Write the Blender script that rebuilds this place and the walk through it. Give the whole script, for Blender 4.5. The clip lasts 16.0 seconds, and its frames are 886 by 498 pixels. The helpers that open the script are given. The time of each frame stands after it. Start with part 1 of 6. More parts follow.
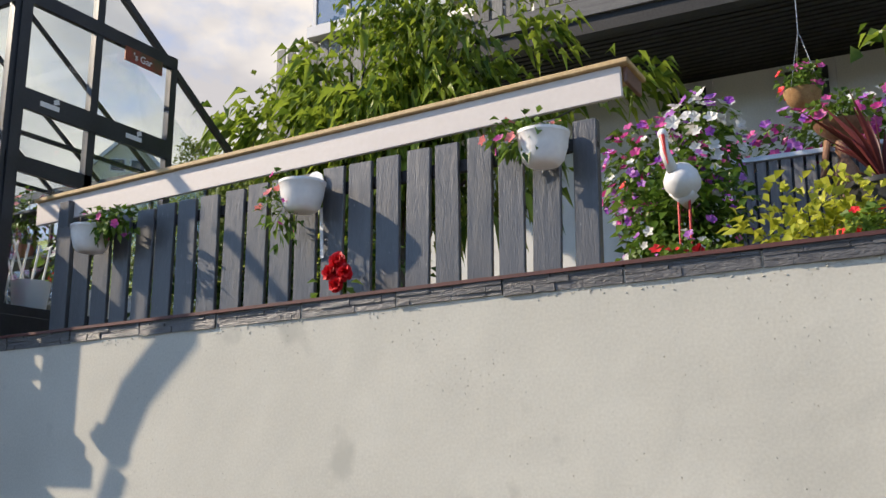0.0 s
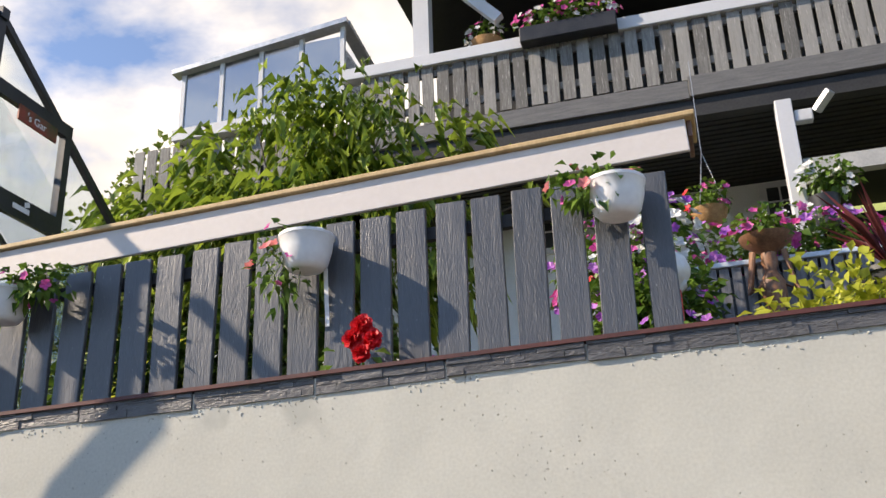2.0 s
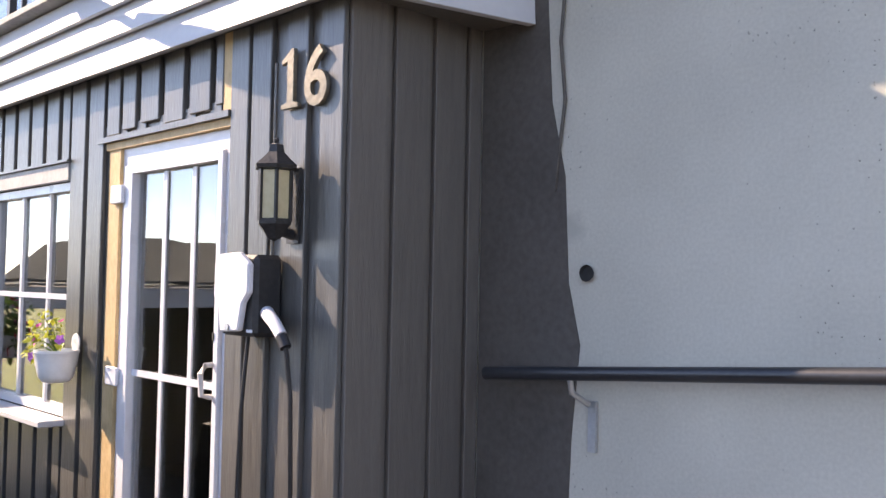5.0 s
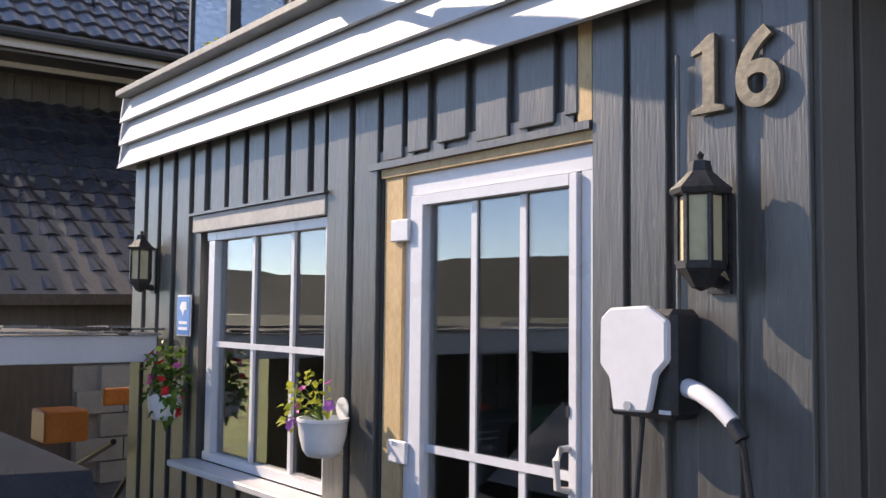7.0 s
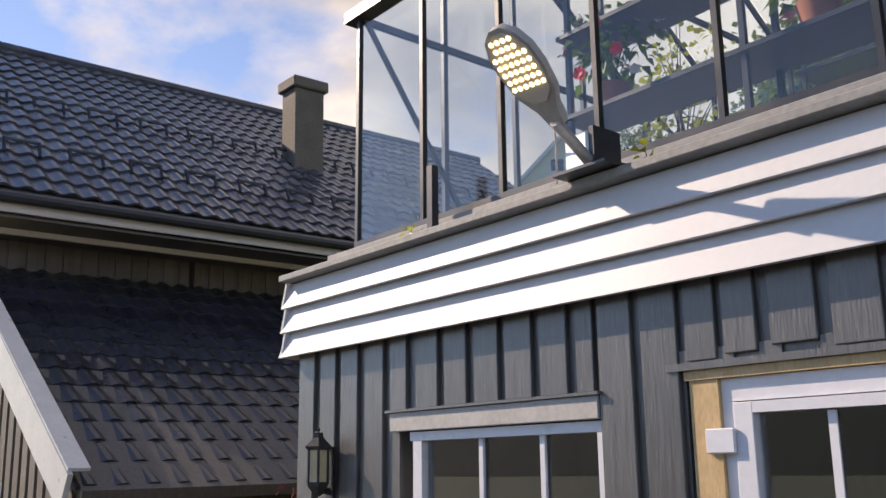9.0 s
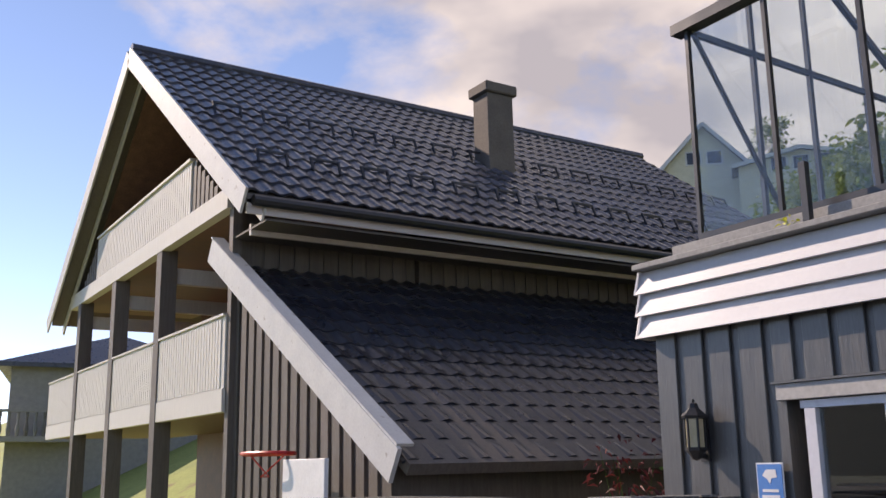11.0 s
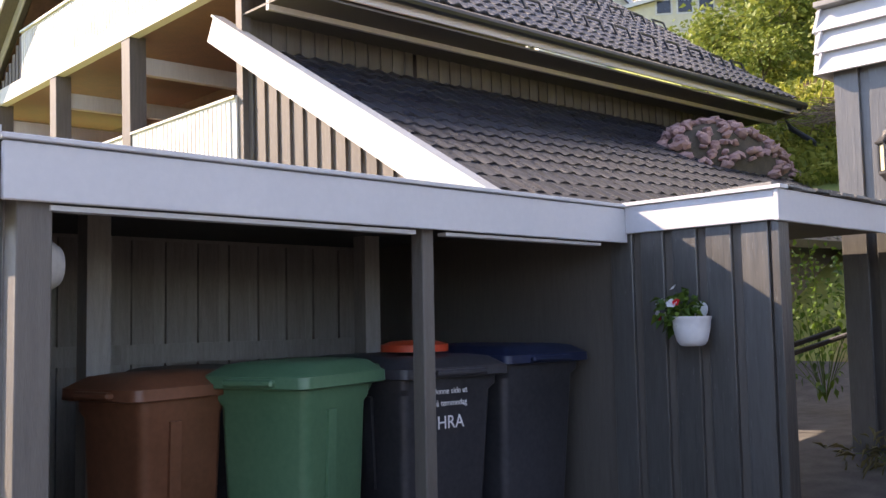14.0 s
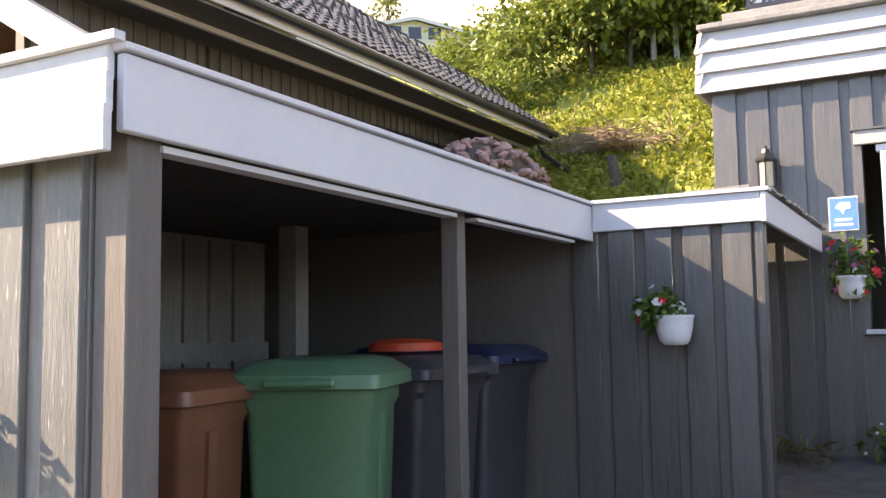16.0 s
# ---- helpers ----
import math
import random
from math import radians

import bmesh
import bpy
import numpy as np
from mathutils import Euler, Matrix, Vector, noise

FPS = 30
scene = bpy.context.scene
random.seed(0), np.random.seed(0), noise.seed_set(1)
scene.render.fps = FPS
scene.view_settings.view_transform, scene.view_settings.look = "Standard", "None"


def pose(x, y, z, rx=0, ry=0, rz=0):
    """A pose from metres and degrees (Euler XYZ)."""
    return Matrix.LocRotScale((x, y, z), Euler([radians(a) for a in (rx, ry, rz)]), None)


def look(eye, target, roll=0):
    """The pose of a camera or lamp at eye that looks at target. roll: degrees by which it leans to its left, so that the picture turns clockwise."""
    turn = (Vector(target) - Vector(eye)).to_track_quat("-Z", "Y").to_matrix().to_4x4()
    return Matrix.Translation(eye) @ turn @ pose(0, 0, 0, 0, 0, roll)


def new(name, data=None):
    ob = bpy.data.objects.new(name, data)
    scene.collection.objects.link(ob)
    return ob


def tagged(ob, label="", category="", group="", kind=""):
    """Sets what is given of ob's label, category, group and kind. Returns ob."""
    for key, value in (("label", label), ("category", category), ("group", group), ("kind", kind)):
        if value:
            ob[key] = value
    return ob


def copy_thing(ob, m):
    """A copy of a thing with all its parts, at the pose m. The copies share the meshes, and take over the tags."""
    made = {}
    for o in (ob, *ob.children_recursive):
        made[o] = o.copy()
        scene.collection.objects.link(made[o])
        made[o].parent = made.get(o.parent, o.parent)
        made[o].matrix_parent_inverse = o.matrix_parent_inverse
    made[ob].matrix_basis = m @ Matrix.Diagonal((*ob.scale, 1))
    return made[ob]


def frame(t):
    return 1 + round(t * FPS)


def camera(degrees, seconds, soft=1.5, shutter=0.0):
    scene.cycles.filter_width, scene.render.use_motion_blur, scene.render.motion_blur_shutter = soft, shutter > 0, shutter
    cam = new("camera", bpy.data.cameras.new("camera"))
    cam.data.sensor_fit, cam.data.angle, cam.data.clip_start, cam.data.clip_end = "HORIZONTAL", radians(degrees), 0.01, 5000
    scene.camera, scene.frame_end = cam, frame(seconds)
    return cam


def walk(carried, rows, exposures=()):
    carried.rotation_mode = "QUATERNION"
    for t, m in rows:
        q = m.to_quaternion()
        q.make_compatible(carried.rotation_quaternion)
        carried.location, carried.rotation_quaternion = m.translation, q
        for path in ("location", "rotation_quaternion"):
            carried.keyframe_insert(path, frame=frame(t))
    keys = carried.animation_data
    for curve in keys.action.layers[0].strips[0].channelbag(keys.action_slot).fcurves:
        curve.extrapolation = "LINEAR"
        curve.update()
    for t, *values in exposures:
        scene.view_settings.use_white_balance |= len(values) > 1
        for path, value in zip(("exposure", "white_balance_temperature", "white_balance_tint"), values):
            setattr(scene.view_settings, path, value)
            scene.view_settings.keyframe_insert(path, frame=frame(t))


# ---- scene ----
cam = camera(50.4, 16.0)
PATH = [
    (0, (5.293, -2.552, 2.191), (4.348, -0.84, 2.607), 0.1),
    (0.5, (5.025, -2.529, 2.179), (4.259, -0.762, 2.72), -1.1),
    (1, (4.773, -2.472, 2.146), (4.124, -0.681, 2.756), -1.6),
    (1.5, (4.487, -2.397, 2.094), (3.914, -0.596, 2.749), -1.7),
    (2, (4.176, -2.343, 2.03), (3.67, -0.545, 2.743), -1.9),
    (2.5, (3.874, -2.215, 1.972), (3.369, -0.424, 2.707), -1.9),
    (3, (3.536, -2.107, 1.852), (2.875, -0.354, 2.553), -1.0),
    (3.5, (3.206, -1.954, 1.74), (2.307, -0.273, 2.344), -0.0),
    (4, (2.942, -1.87, 1.665), (1.833, -0.254, 2.061), 0.8),
    (4.5, (2.639, -1.86, 1.538), (1.349, -0.344, 1.734), 1.2),
    (5, (2.354, -1.817, 1.489), (0.908, -0.436, 1.562), 1.1),
    (5.2, (2.229, -1.81, 1.477), (0.735, -0.482, 1.537), 1.1),
    (7.3, (1.003, -2.061, 1.609), (-0.571, -0.837, 1.762), 0.6),
    (7.5, (0.907, -2.111, 1.655), (-0.663, -0.886, 1.843), 0.3),
    (8, (0.69, -2.255, 1.70), (-0.870, -1.036, 1.987), -0.2),
    (8.5, (0.414, -2.396, 1.737), (-1.119, -1.168, 2.114), -0.3),
    (9, (0.239, -2.669, 1.763), (-1.268, -1.437, 2.223), -0.6),
    (9.5, (0.139, -3.031, 1.772), (-1.384, -1.837, 2.276), -0.6),
    (10, (0.056, -3.423, 1.73), (-1.513, -2.303, 2.261), -0.6),
    (10.2, (0.022, -3.58, 1.717), (-1.568, -2.492, 2.253), -0.7),
    (12.5, (-0.734, -5.187, 1.207), (-2.383, -4.088, 1.481), -1.3),
    (13, (-1.006, -5.419, 1.092), (-2.607, -4.24, 1.31), -1.4),
    (13.5, (-1.334, -5.649, 0.986), (-2.868, -4.377, 1.159), -1.5),
    (14, (-1.703, -5.758, 0.89), (-3.16, -4.396, 1.043), -1.1),
    (14.5, (-2.042, -5.914, 0.868), (-3.402, -4.454, 1.007), -0.9),
    (15, (-2.344, -6.012, 0.829), (-3.615, -4.476, 0.978), -1.0),
    (15.5, (-2.657, -6.124, 0.836), (-3.796, -4.487, 0.993), -0.8),
    (16, (-2.914, -6.252, 0.818), (-3.861, -4.501, 1.001), -0.9),
]
EXPOSURES = [(0, 1.15, 7650, 13), (0.8, 1.25, 7700, 13), (2.0, 1.30, 7700, 14), (2.6, 1.28, 7650, 14), (3.5, 0.98, 7650, 16), (4.2, 0.92, 7750, 18), (5.0, 2.05, 8650, 24), (5.5, 1.95, 8550, 23), (7.3, 1.27, 7950, 19),
             (9.0, 0.98, 8050, 20), (10.2, 0.80, 8150, 20), (12.3, 1.08, 6750, 30), (13.0, 1.5, 7100, 26), (14.0, 2.22, 8500, 24), (15.0, 2.5, 9050, 22), (16.0, 2.55, 9300, 22)]
walk(cam, [(t, look(eye, target, roll)) for t, eye, target, roll in PATH], EXPOSURES)

# ---- world, sun, exposure ----
world = bpy.data.worlds.new("sky")
scene.world = world
world.use_nodes = True
wn = world.node_tree
wn.nodes.clear()


def wnode(kind, **values):
    n = wn.nodes.new(kind)
    for k, v in values.items():
        n.inputs[k].default_value = v
    return n


sky = wn.nodes.new("ShaderNodeTexSky")
sky.sky_type, sky.sun_disc = "NISHITA", False
sky.sun_elevation, sky.sun_rotation = radians(32.0), radians(248.2)
sky.air_density, sky.dust_density, sky.ozone_density = 0.6, 0.0, 2.2
coord = wn.nodes.new("ShaderNodeTexCoord")
mapping = wn.nodes.new("ShaderNodeMapping")
mapping.inputs["Location"].default_value = (0.35, 0.1, 0.0)
mapping.inputs["Scale"].default_value = (1.0, 1.0, 1.9)
wn.links.new(coord.outputs["Generated"], mapping.inputs["Vector"])
cloud = wnode("ShaderNodeTexNoise", Scale=2.1, Detail=7.0, Roughness=0.56, Distortion=0.15)
wn.links.new(mapping.outputs["Vector"], cloud.inputs["Vector"])
ramp = wn.nodes.new("ShaderNodeValToRGB")
ramp.color_ramp.elements[0].position, ramp.color_ramp.elements[1].position = 0.44, 0.56
split = wn.nodes.new("ShaderNodeSeparateXYZ")
wn.links.new(coord.outputs["Generated"], split.inputs[0])
north = wn.nodes.new("ShaderNodeMath")
north.operation = "MULTIPLY_ADD"
north.inputs[1].default_value = 0.30
wn.links.new(split.outputs["Y"], north.inputs[0])
wn.links.new(cloud.outputs["Fac"], north.inputs[2])
less = wn.nodes.new("ShaderNodeMath")
less.operation = "SUBTRACT"
less.inputs[1].default_value = 0.13
wn.links.new(north.outputs[0], less.inputs[0])
wn.links.new(less.outputs[0], ramp.inputs["Fac"])
shade = wnode("ShaderNodeTexNoise", Scale=5.0, Detail=4.0, Roughness=0.5)
wn.links.new(mapping.outputs["Vector"], shade.inputs["Vector"])
tone = wn.nodes.new("ShaderNodeValToRGB")
tone.color_ramp.elements[0].position, tone.color_ramp.elements[1].position = 0.35, 0.65
tone.color_ramp.elements[0].color = (1.95, 2.08, 2.4, 1)
tone.color_ramp.elements[1].color = (3.8, 3.8, 3.8, 1)
wn.links.new(shade.outputs["Fac"], tone.inputs["Fac"])
mixer = wn.nodes.new("ShaderNodeMixRGB")
wn.links.new(ramp.outputs["Color"], mixer.inputs["Fac"])
wn.links.new(sky.outputs["Color"], mixer.inputs["Color1"])
wn.links.new(tone.outputs["Color"], mixer.inputs["Color2"])
back = wnode("ShaderNodeBackground", Strength=0.14)
wn.links.new(mixer.outputs["Color"], back.inputs["Color"])
wout = wn.nodes.new("ShaderNodeOutputWorld")
wn.links.new(back.outputs["Background"], wout.inputs["Surface"])

sun = new("sun", bpy.data.lights.new("sun", "SUN"))
sun.data.energy, sun.data.angle, sun.data.color = 2.9, radians(0.55), (1.0, 0.93, 0.83)
sun.matrix_world = look((-25, -10, 16.8), (0, 0, 0))


# ---- materials ----
def mat(name, dark, light, rough=0.6, scale=6.0, fine=60.0, bump=0.15, stretch=(1, 1, 1), metal=0.0, wear=None, spec=0.5, island=0.0, contrast=0.3, bumpdist=0.01, objrand=0.0):
    m = bpy.data.materials.new(name)
    m.use_nodes = True
    t = m.node_tree
    b = t.nodes["Principled BSDF"]
    pos = t.nodes.new("ShaderNodeNewGeometry")
    mp = t.nodes.new("ShaderNodeMapping")
    mp.inputs["Scale"].default_value = stretch
    t.links.new(pos.outputs["Position"], mp.inputs["Vector"])
    n1 = t.nodes.new("ShaderNodeTexNoise")
    n1.inputs["Scale"].default_value, n1.inputs["Detail"].default_value = scale, 4
    n2 = t.nodes.new("ShaderNodeTexNoise")
    n2.inputs["Scale"].default_value, n2.inputs["Detail"].default_value = fine, 3
    for n in (n1, n2):
        t.links.new(mp.outputs["Vector"], n.inputs["Vector"])
    add = t.nodes.new("ShaderNodeMath")
    add.operation = "MULTIPLY_ADD"
    add.inputs[1].default_value = 0.45
    t.links.new(n2.outputs["Fac"], add.inputs[0])
    half = t.nodes.new("ShaderNodeMath")
    half.operation = "MULTIPLY"
    half.inputs[1].default_value = 0.55
    t.links.new(n1.outputs["Fac"], half.inputs[0])
    t.links.new(half.outputs[0], add.inputs[2])
    value = add.outputs[0]
    if island:
        ma = t.nodes.new("ShaderNodeMath")
        ma.operation = "MULTIPLY_ADD"
        ma.inputs[1].default_value = island
        t.links.new(pos.outputs["Random Per Island"], ma.inputs[0])
        t.links.new(value, ma.inputs[2])
        sub = t.nodes.new("ShaderNodeMath")
        sub.operation = "SUBTRACT"
        sub.inputs[1].default_value = island / 2
        t.links.new(ma.outputs[0], sub.inputs[0])
        value = sub.outputs[0]
    if objrand:
        info = t.nodes.new("ShaderNodeObjectInfo")
        ma = t.nodes.new("ShaderNodeMath")
        ma.operation = "MULTIPLY_ADD"
        ma.inputs[1].default_value = objrand
        t.links.new(info.outputs["Random"], ma.inputs[0])
        t.links.new(value, ma.inputs[2])
        sub = t.nodes.new("ShaderNodeMath")
        sub.operation = "SUBTRACT"
        sub.inputs[1].default_value = objrand / 2
        t.links.new(ma.outputs[0], sub.inputs[0])
        value = sub.outputs[0]
    r = t.nodes.new("ShaderNodeValToRGB")
    r.color_ramp.elements[0].position, r.color_ramp.elements[1].position = 0.5 - contrast / 2, 0.5 + contrast / 2
    r.color_ramp.elements[0].color, r.color_ramp.elements[1].color = (*dark, 1), (*light, 1)
    t.links.new(value, r.inputs["Fac"])
    colour = r.outputs["Color"]
    if wear:
        n3 = t.nodes.new("ShaderNodeTexNoise")
        n3.inputs["Scale"].default_value, n3.inputs["Detail"].default_value = wear[1], 6
        t.links.new(mp.outputs["Vector"], n3.inputs["Vector"])
        r3 = t.nodes.new("ShaderNodeValToRGB")
        r3.color_ramp.elements[0].position, r3.color_ramp.elements[1].position = wear[2], wear[2] + 0.06
        t.links.new(n3.outputs["Fac"], r3.inputs["Fac"])
        mx = t.nodes.new("ShaderNodeMixRGB")
        mx.inputs["Color2"].default_value = (*wear[0], 1)
        t.links.new(r3.outputs["Color"], mx.inputs["Fac"])
        t.links.new(colour, mx.inputs["Color1"])
        colour = mx.outputs["Color"]
    t.links.new(colour, b.inputs["Base Color"])
    rr = t.nodes.new("ShaderNodeMapRange")
    rr.inputs["To Min"].default_value, rr.inputs["To Max"].default_value = max(0.02, rough - 0.12), min(1, rough + 0.12)
    t.links.new(n1.outputs["Fac"], rr.inputs["Value"])
    t.links.new(rr.outputs["Result"], b.inputs["Roughness"])
    b.inputs["Metallic"].default_value = metal
    b.inputs["Specular IOR Level"].default_value = spec
    if bump:
        bp = t.nodes.new("ShaderNodeBump")
        bp.inputs["Strength"].default_value, bp.inputs["Distance"].default_value = bump, bumpdist
        t.links.new(add.outputs[0], bp.inputs["Height"])
        t.links.new(bp.outputs["Normal"], b.inputs["Normal"])
    return m


def leafmat(name, dark, light, rough=0.45, through_light=0.35):
    m = mat(name, dark, light, rough, 3.0, 30.0, 0.0, island=0.9, contrast=0.9, spec=0.35)
    t = m.node_tree
    b = t.nodes["Principled BSDF"]
    tr = t.nodes.new("ShaderNodeBsdfTranslucent")
    col = b.inputs["Base Color"].links[0].from_socket
    t.links.new(col, tr.inputs["Color"])
    mx = t.nodes.new("ShaderNodeMixShader")
    mx.inputs["Fac"].default_value = through_light
    t.links.new(b.outputs[0], mx.inputs[1])
    t.links.new(tr.outputs[0], mx.inputs[2])
    t.links.new(mx.outputs[0], t.nodes["Material Output"].inputs["Surface"])
    return m


def glassmat(name, tint=(0.9, 0.95, 0.95), gloss=0.10, rough=0.0):
    """A thin pane: clear, with a mirror reflection that grows at grazing angles."""
    m = bpy.data.materials.new(name)
    m.use_nodes = True
    t = m.node_tree
    t.nodes.remove(t.nodes["Principled BSDF"])
    tr = t.nodes.new("ShaderNodeBsdfTransparent")
    tr.inputs["Color"].default_value = (*tint, 1)
    gl = t.nodes.new("ShaderNodeBsdfGlossy")
    gl.inputs["Roughness"].default_value = rough
    lw = t.nodes.new("ShaderNodeLayerWeight")
    lw.inputs["Blend"].default_value = 0.5
    fr = t.nodes.new("ShaderNodeMath")
    fr.operation = "POWER"
    fr.inputs[1].default_value = 4.0
    t.links.new(lw.outputs["Facing"], fr.inputs[0])
    ad = t.nodes.new("ShaderNodeMath")
    ad.use_clamp = True
    ad.inputs[1].default_value = gloss
    t.links.new(fr.outputs[0], ad.inputs[0])
    mx = t.nodes.new("ShaderNodeMixShader")
    t.links.new(ad.outputs[0], mx.inputs["Fac"])
    t.links.new(tr.outputs[0], mx.inputs[1])
    t.links.new(gl.outputs[0], mx.inputs[2])
    t.links.new(mx.outputs[0], t.nodes["Material Output"].inputs["Surface"])
    return m


def glow(name, colour, strength):
    m = bpy.data.materials.new(name)
    m.use_nodes = True
    b = m.node_tree.nodes["Principled BSDF"]
    b.inputs["Base Color"].default_value = (*colour, 1)
    b.inputs["Emission Color"].default_value = (*colour, 1)
    b.inputs["Emission Strength"].default_value = strength
    return m


GRAIN = (9, 9, 0.8)
RENDER = mat("wall_render", (0.435, 0.42, 0.36), (0.605, 0.588, 0.51), 0.9, 2.2, 90, 0.09, contrast=0.50, bumpdist=0.006, wear=((0.43, 0.42, 0.365), 2.3, 0.63))


def pitted(m):
    """Small open pores in clusters: darker and sunk."""
    t = m.node_tree
    b = t.nodes["Principled BSDF"]
    pos = t.nodes.new("ShaderNodeNewGeometry")
    pore = t.nodes.new("ShaderNodeTexNoise")
    pore.inputs["Scale"].default_value, pore.inputs["Detail"].default_value, pore.inputs["Roughness"].default_value = 75, 1, 0.5
    patch = t.nodes.new("ShaderNodeTexNoise")
    patch.inputs["Scale"].default_value, patch.inputs["Detail"].default_value = 1.7, 3
    for n in (pore, patch):
        t.links.new(pos.outputs["Position"], n.inputs["Vector"])
    mix = t.nodes.new("ShaderNodeMath")
    mix.operation = "MULTIPLY_ADD"
    mix.inputs[1].default_value = 0.35
    t.links.new(patch.outputs["Fac"], mix.inputs[0])
    t.links.new(pore.outputs["Fac"], mix.inputs[2])
    ramp_ = t.nodes.new("ShaderNodeValToRGB")
    ramp_.color_ramp.elements[0].position, ramp_.color_ramp.elements[1].position = 0.925, 0.96
    t.links.new(mix.outputs[0], ramp_.inputs["Fac"])
    dark = t.nodes.new("ShaderNodeMixRGB")
    dark.inputs["Color2"].default_value = (0.40, 0.385, 0.335, 1)
    old = b.inputs["Base Color"].links[0].from_socket
    t.links.new(ramp_.outputs["Color"], dark.inputs["Fac"])
    t.links.new(old, dark.inputs["Color1"])
    t.links.new(dark.outputs["Color"], b.inputs["Base Color"])
    trowel = t.nodes.new("ShaderNodeTexNoise")
    trowel.inputs["Scale"].default_value, trowel.inputs["Detail"].default_value, trowel.inputs["Roughness"].default_value = 5, 3, 0.5
    t.links.new(pos.outputs["Position"], trowel.inputs["Vector"])
    swell = t.nodes.new("ShaderNodeBump")
    swell.inputs["Strength"].default_value, swell.inputs["Distance"].default_value = 0.5, 0.012
    t.links.new(trowel.outputs["Fac"], swell.inputs["Height"])
    if b.inputs["Normal"].links:
        t.links.new(b.inputs["Normal"].links[0].from_socket, swell.inputs["Normal"])
    bump = t.nodes.new("ShaderNodeBump")
    bump.invert = True
    bump.inputs["Strength"].default_value, bump.inputs["Distance"].default_value = 1.0, 0.014
    t.links.new(swell.outputs["Normal"], bump.inputs["Normal"])
    t.links.new(ramp_.outputs["Color"], bump.inputs["Height"])
    t.links.new(bump.outputs["Normal"], b.inputs["Normal"])


pitted(RENDER)
CAPSTONE = mat("cap_stone", (0.068, 0.067, 0.068), (0.122, 0.120, 0.119), 0.40, 14, 60, 0.8, stretch=(1, 1, 3.0), bumpdist=0.014, island=0.25, wear=((0.33, 0.33, 0.34), 17, 0.70))
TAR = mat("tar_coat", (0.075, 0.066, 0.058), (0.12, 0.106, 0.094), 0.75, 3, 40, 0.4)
REDEDGE = mat("red_edge", (0.065, 0.02, 0.017), (0.12, 0.033, 0.027), 0.6)
DARKWOOD = mat("grey_black_paint", (0.064, 0.063, 0.059), (0.124, 0.122, 0.115), 0.34, 5, 15, 0.4, stretch=GRAIN, spec=0.8, wear=((0.22, 0.22, 0.21), 24, 0.68), objrand=0.25, contrast=0.5)
# paler version of the grey board paint: sunlight put into the colour, with worn flecks
SUNGREY = mat("sunlit_grey_paint", (0.12, 0.122, 0.114), (0.205, 0.207, 0.192), 0.55, 7, 40, 0.5, stretch=GRAIN, objrand=0.2, wear=((0.4, 0.38, 0.34), 14, 0.66), contrast=0.5)
PICKET = mat("picket_paint", (0.044, 0.048, 0.055), (0.080, 0.085, 0.094), 0.40, 5, 24, 0.50, spec=0.7, stretch=(9, 9, 1.5), objrand=0.25, bumpdist=0.009, wear=((0.24, 0.24, 0.24), 26, 0.69), contrast=0.5)
INNER = mat("bare_inner_boards", (0.21, 0.19, 0.17), (0.36, 0.335, 0.30), 0.75, 6, 40, 0.4, stretch=GRAIN, objrand=0.25, contrast=0.5)
# white paint greyed for dirt and for the shade it stands in
HEADBOARD = mat("dirty_shaded_white", (0.36, 0.35, 0.33), (0.48, 0.47, 0.44), 0.6, 6, 40, 0.2)
ZINC = mat("dull_zinc", (0.20, 0.20, 0.195), (0.32, 0.315, 0.30), 0.6, 6, 40, 0.2)
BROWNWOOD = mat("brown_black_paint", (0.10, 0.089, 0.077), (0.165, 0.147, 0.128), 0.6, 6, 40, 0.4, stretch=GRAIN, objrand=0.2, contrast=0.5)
WHITE = mat("white_paint", (0.53, 0.54, 0.56), (0.62, 0.62, 0.63), 0.5, 3, 40, 0.12, contrast=0.6)
OFFWHITE = mat("offwhite_paint", (0.60, 0.548, 0.51), (0.69, 0.635, 0.595), 0.55, 4, 40, 0.12, contrast=0.6)
WORNWHITE = mat("worn_white_paint", (0.53, 0.53, 0.52), (0.62, 0.62, 0.60), 0.55, 5, 40, 0.2, wear=((0.36, 0.33, 0.29), 9, 0.66))
PVC = mat("white_plastic", (0.64, 0.65, 0.68), (0.72, 0.72, 0.75), 0.3, 4, 30, 0.02)
PINE = mat("raw_pine", (0.45, 0.30, 0.14), (0.62, 0.44, 0.23), 0.6, 6, 40, 0.2, stretch=(3, 3, 1))
GREYWOOD = mat("weathered_wood", (0.12, 0.115, 0.105), (0.28, 0.27, 0.25), 0.75, 6, 40, 0.5, stretch=GRAIN, objrand=0.35, wear=((0.4, 0.38, 0.35), 10, 0.62))
DARKBEAM = mat("dark_beam", (0.10, 0.10, 0.10), (0.17, 0.165, 0.16), 0.7, 5, 40, 0.3, stretch=(0.8, 9, 9))
# near-black that carries deep shade in its colour; also fills small holes
SHADEBLACK = mat("shade_black", (0.012, 0.012, 0.013), (0.03, 0.03, 0.03), 0.7, 5, 40, 0.3)
CHIM = mat("chimney_sheet", (0.12, 0.10, 0.083), (0.185, 0.157, 0.13), 0.8, 3, 40, 0.3)
ALU = mat("black_aluminium", (0.016, 0.018, 0.022), (0.03, 0.032, 0.037), 0.35, 5, 60, 0.05, spec=0.6)
GALV = mat("galvanised", (0.42, 0.44, 0.45), (0.58, 0.59, 0.6), 0.4, 12, 60, 0.1, metal=0.7)
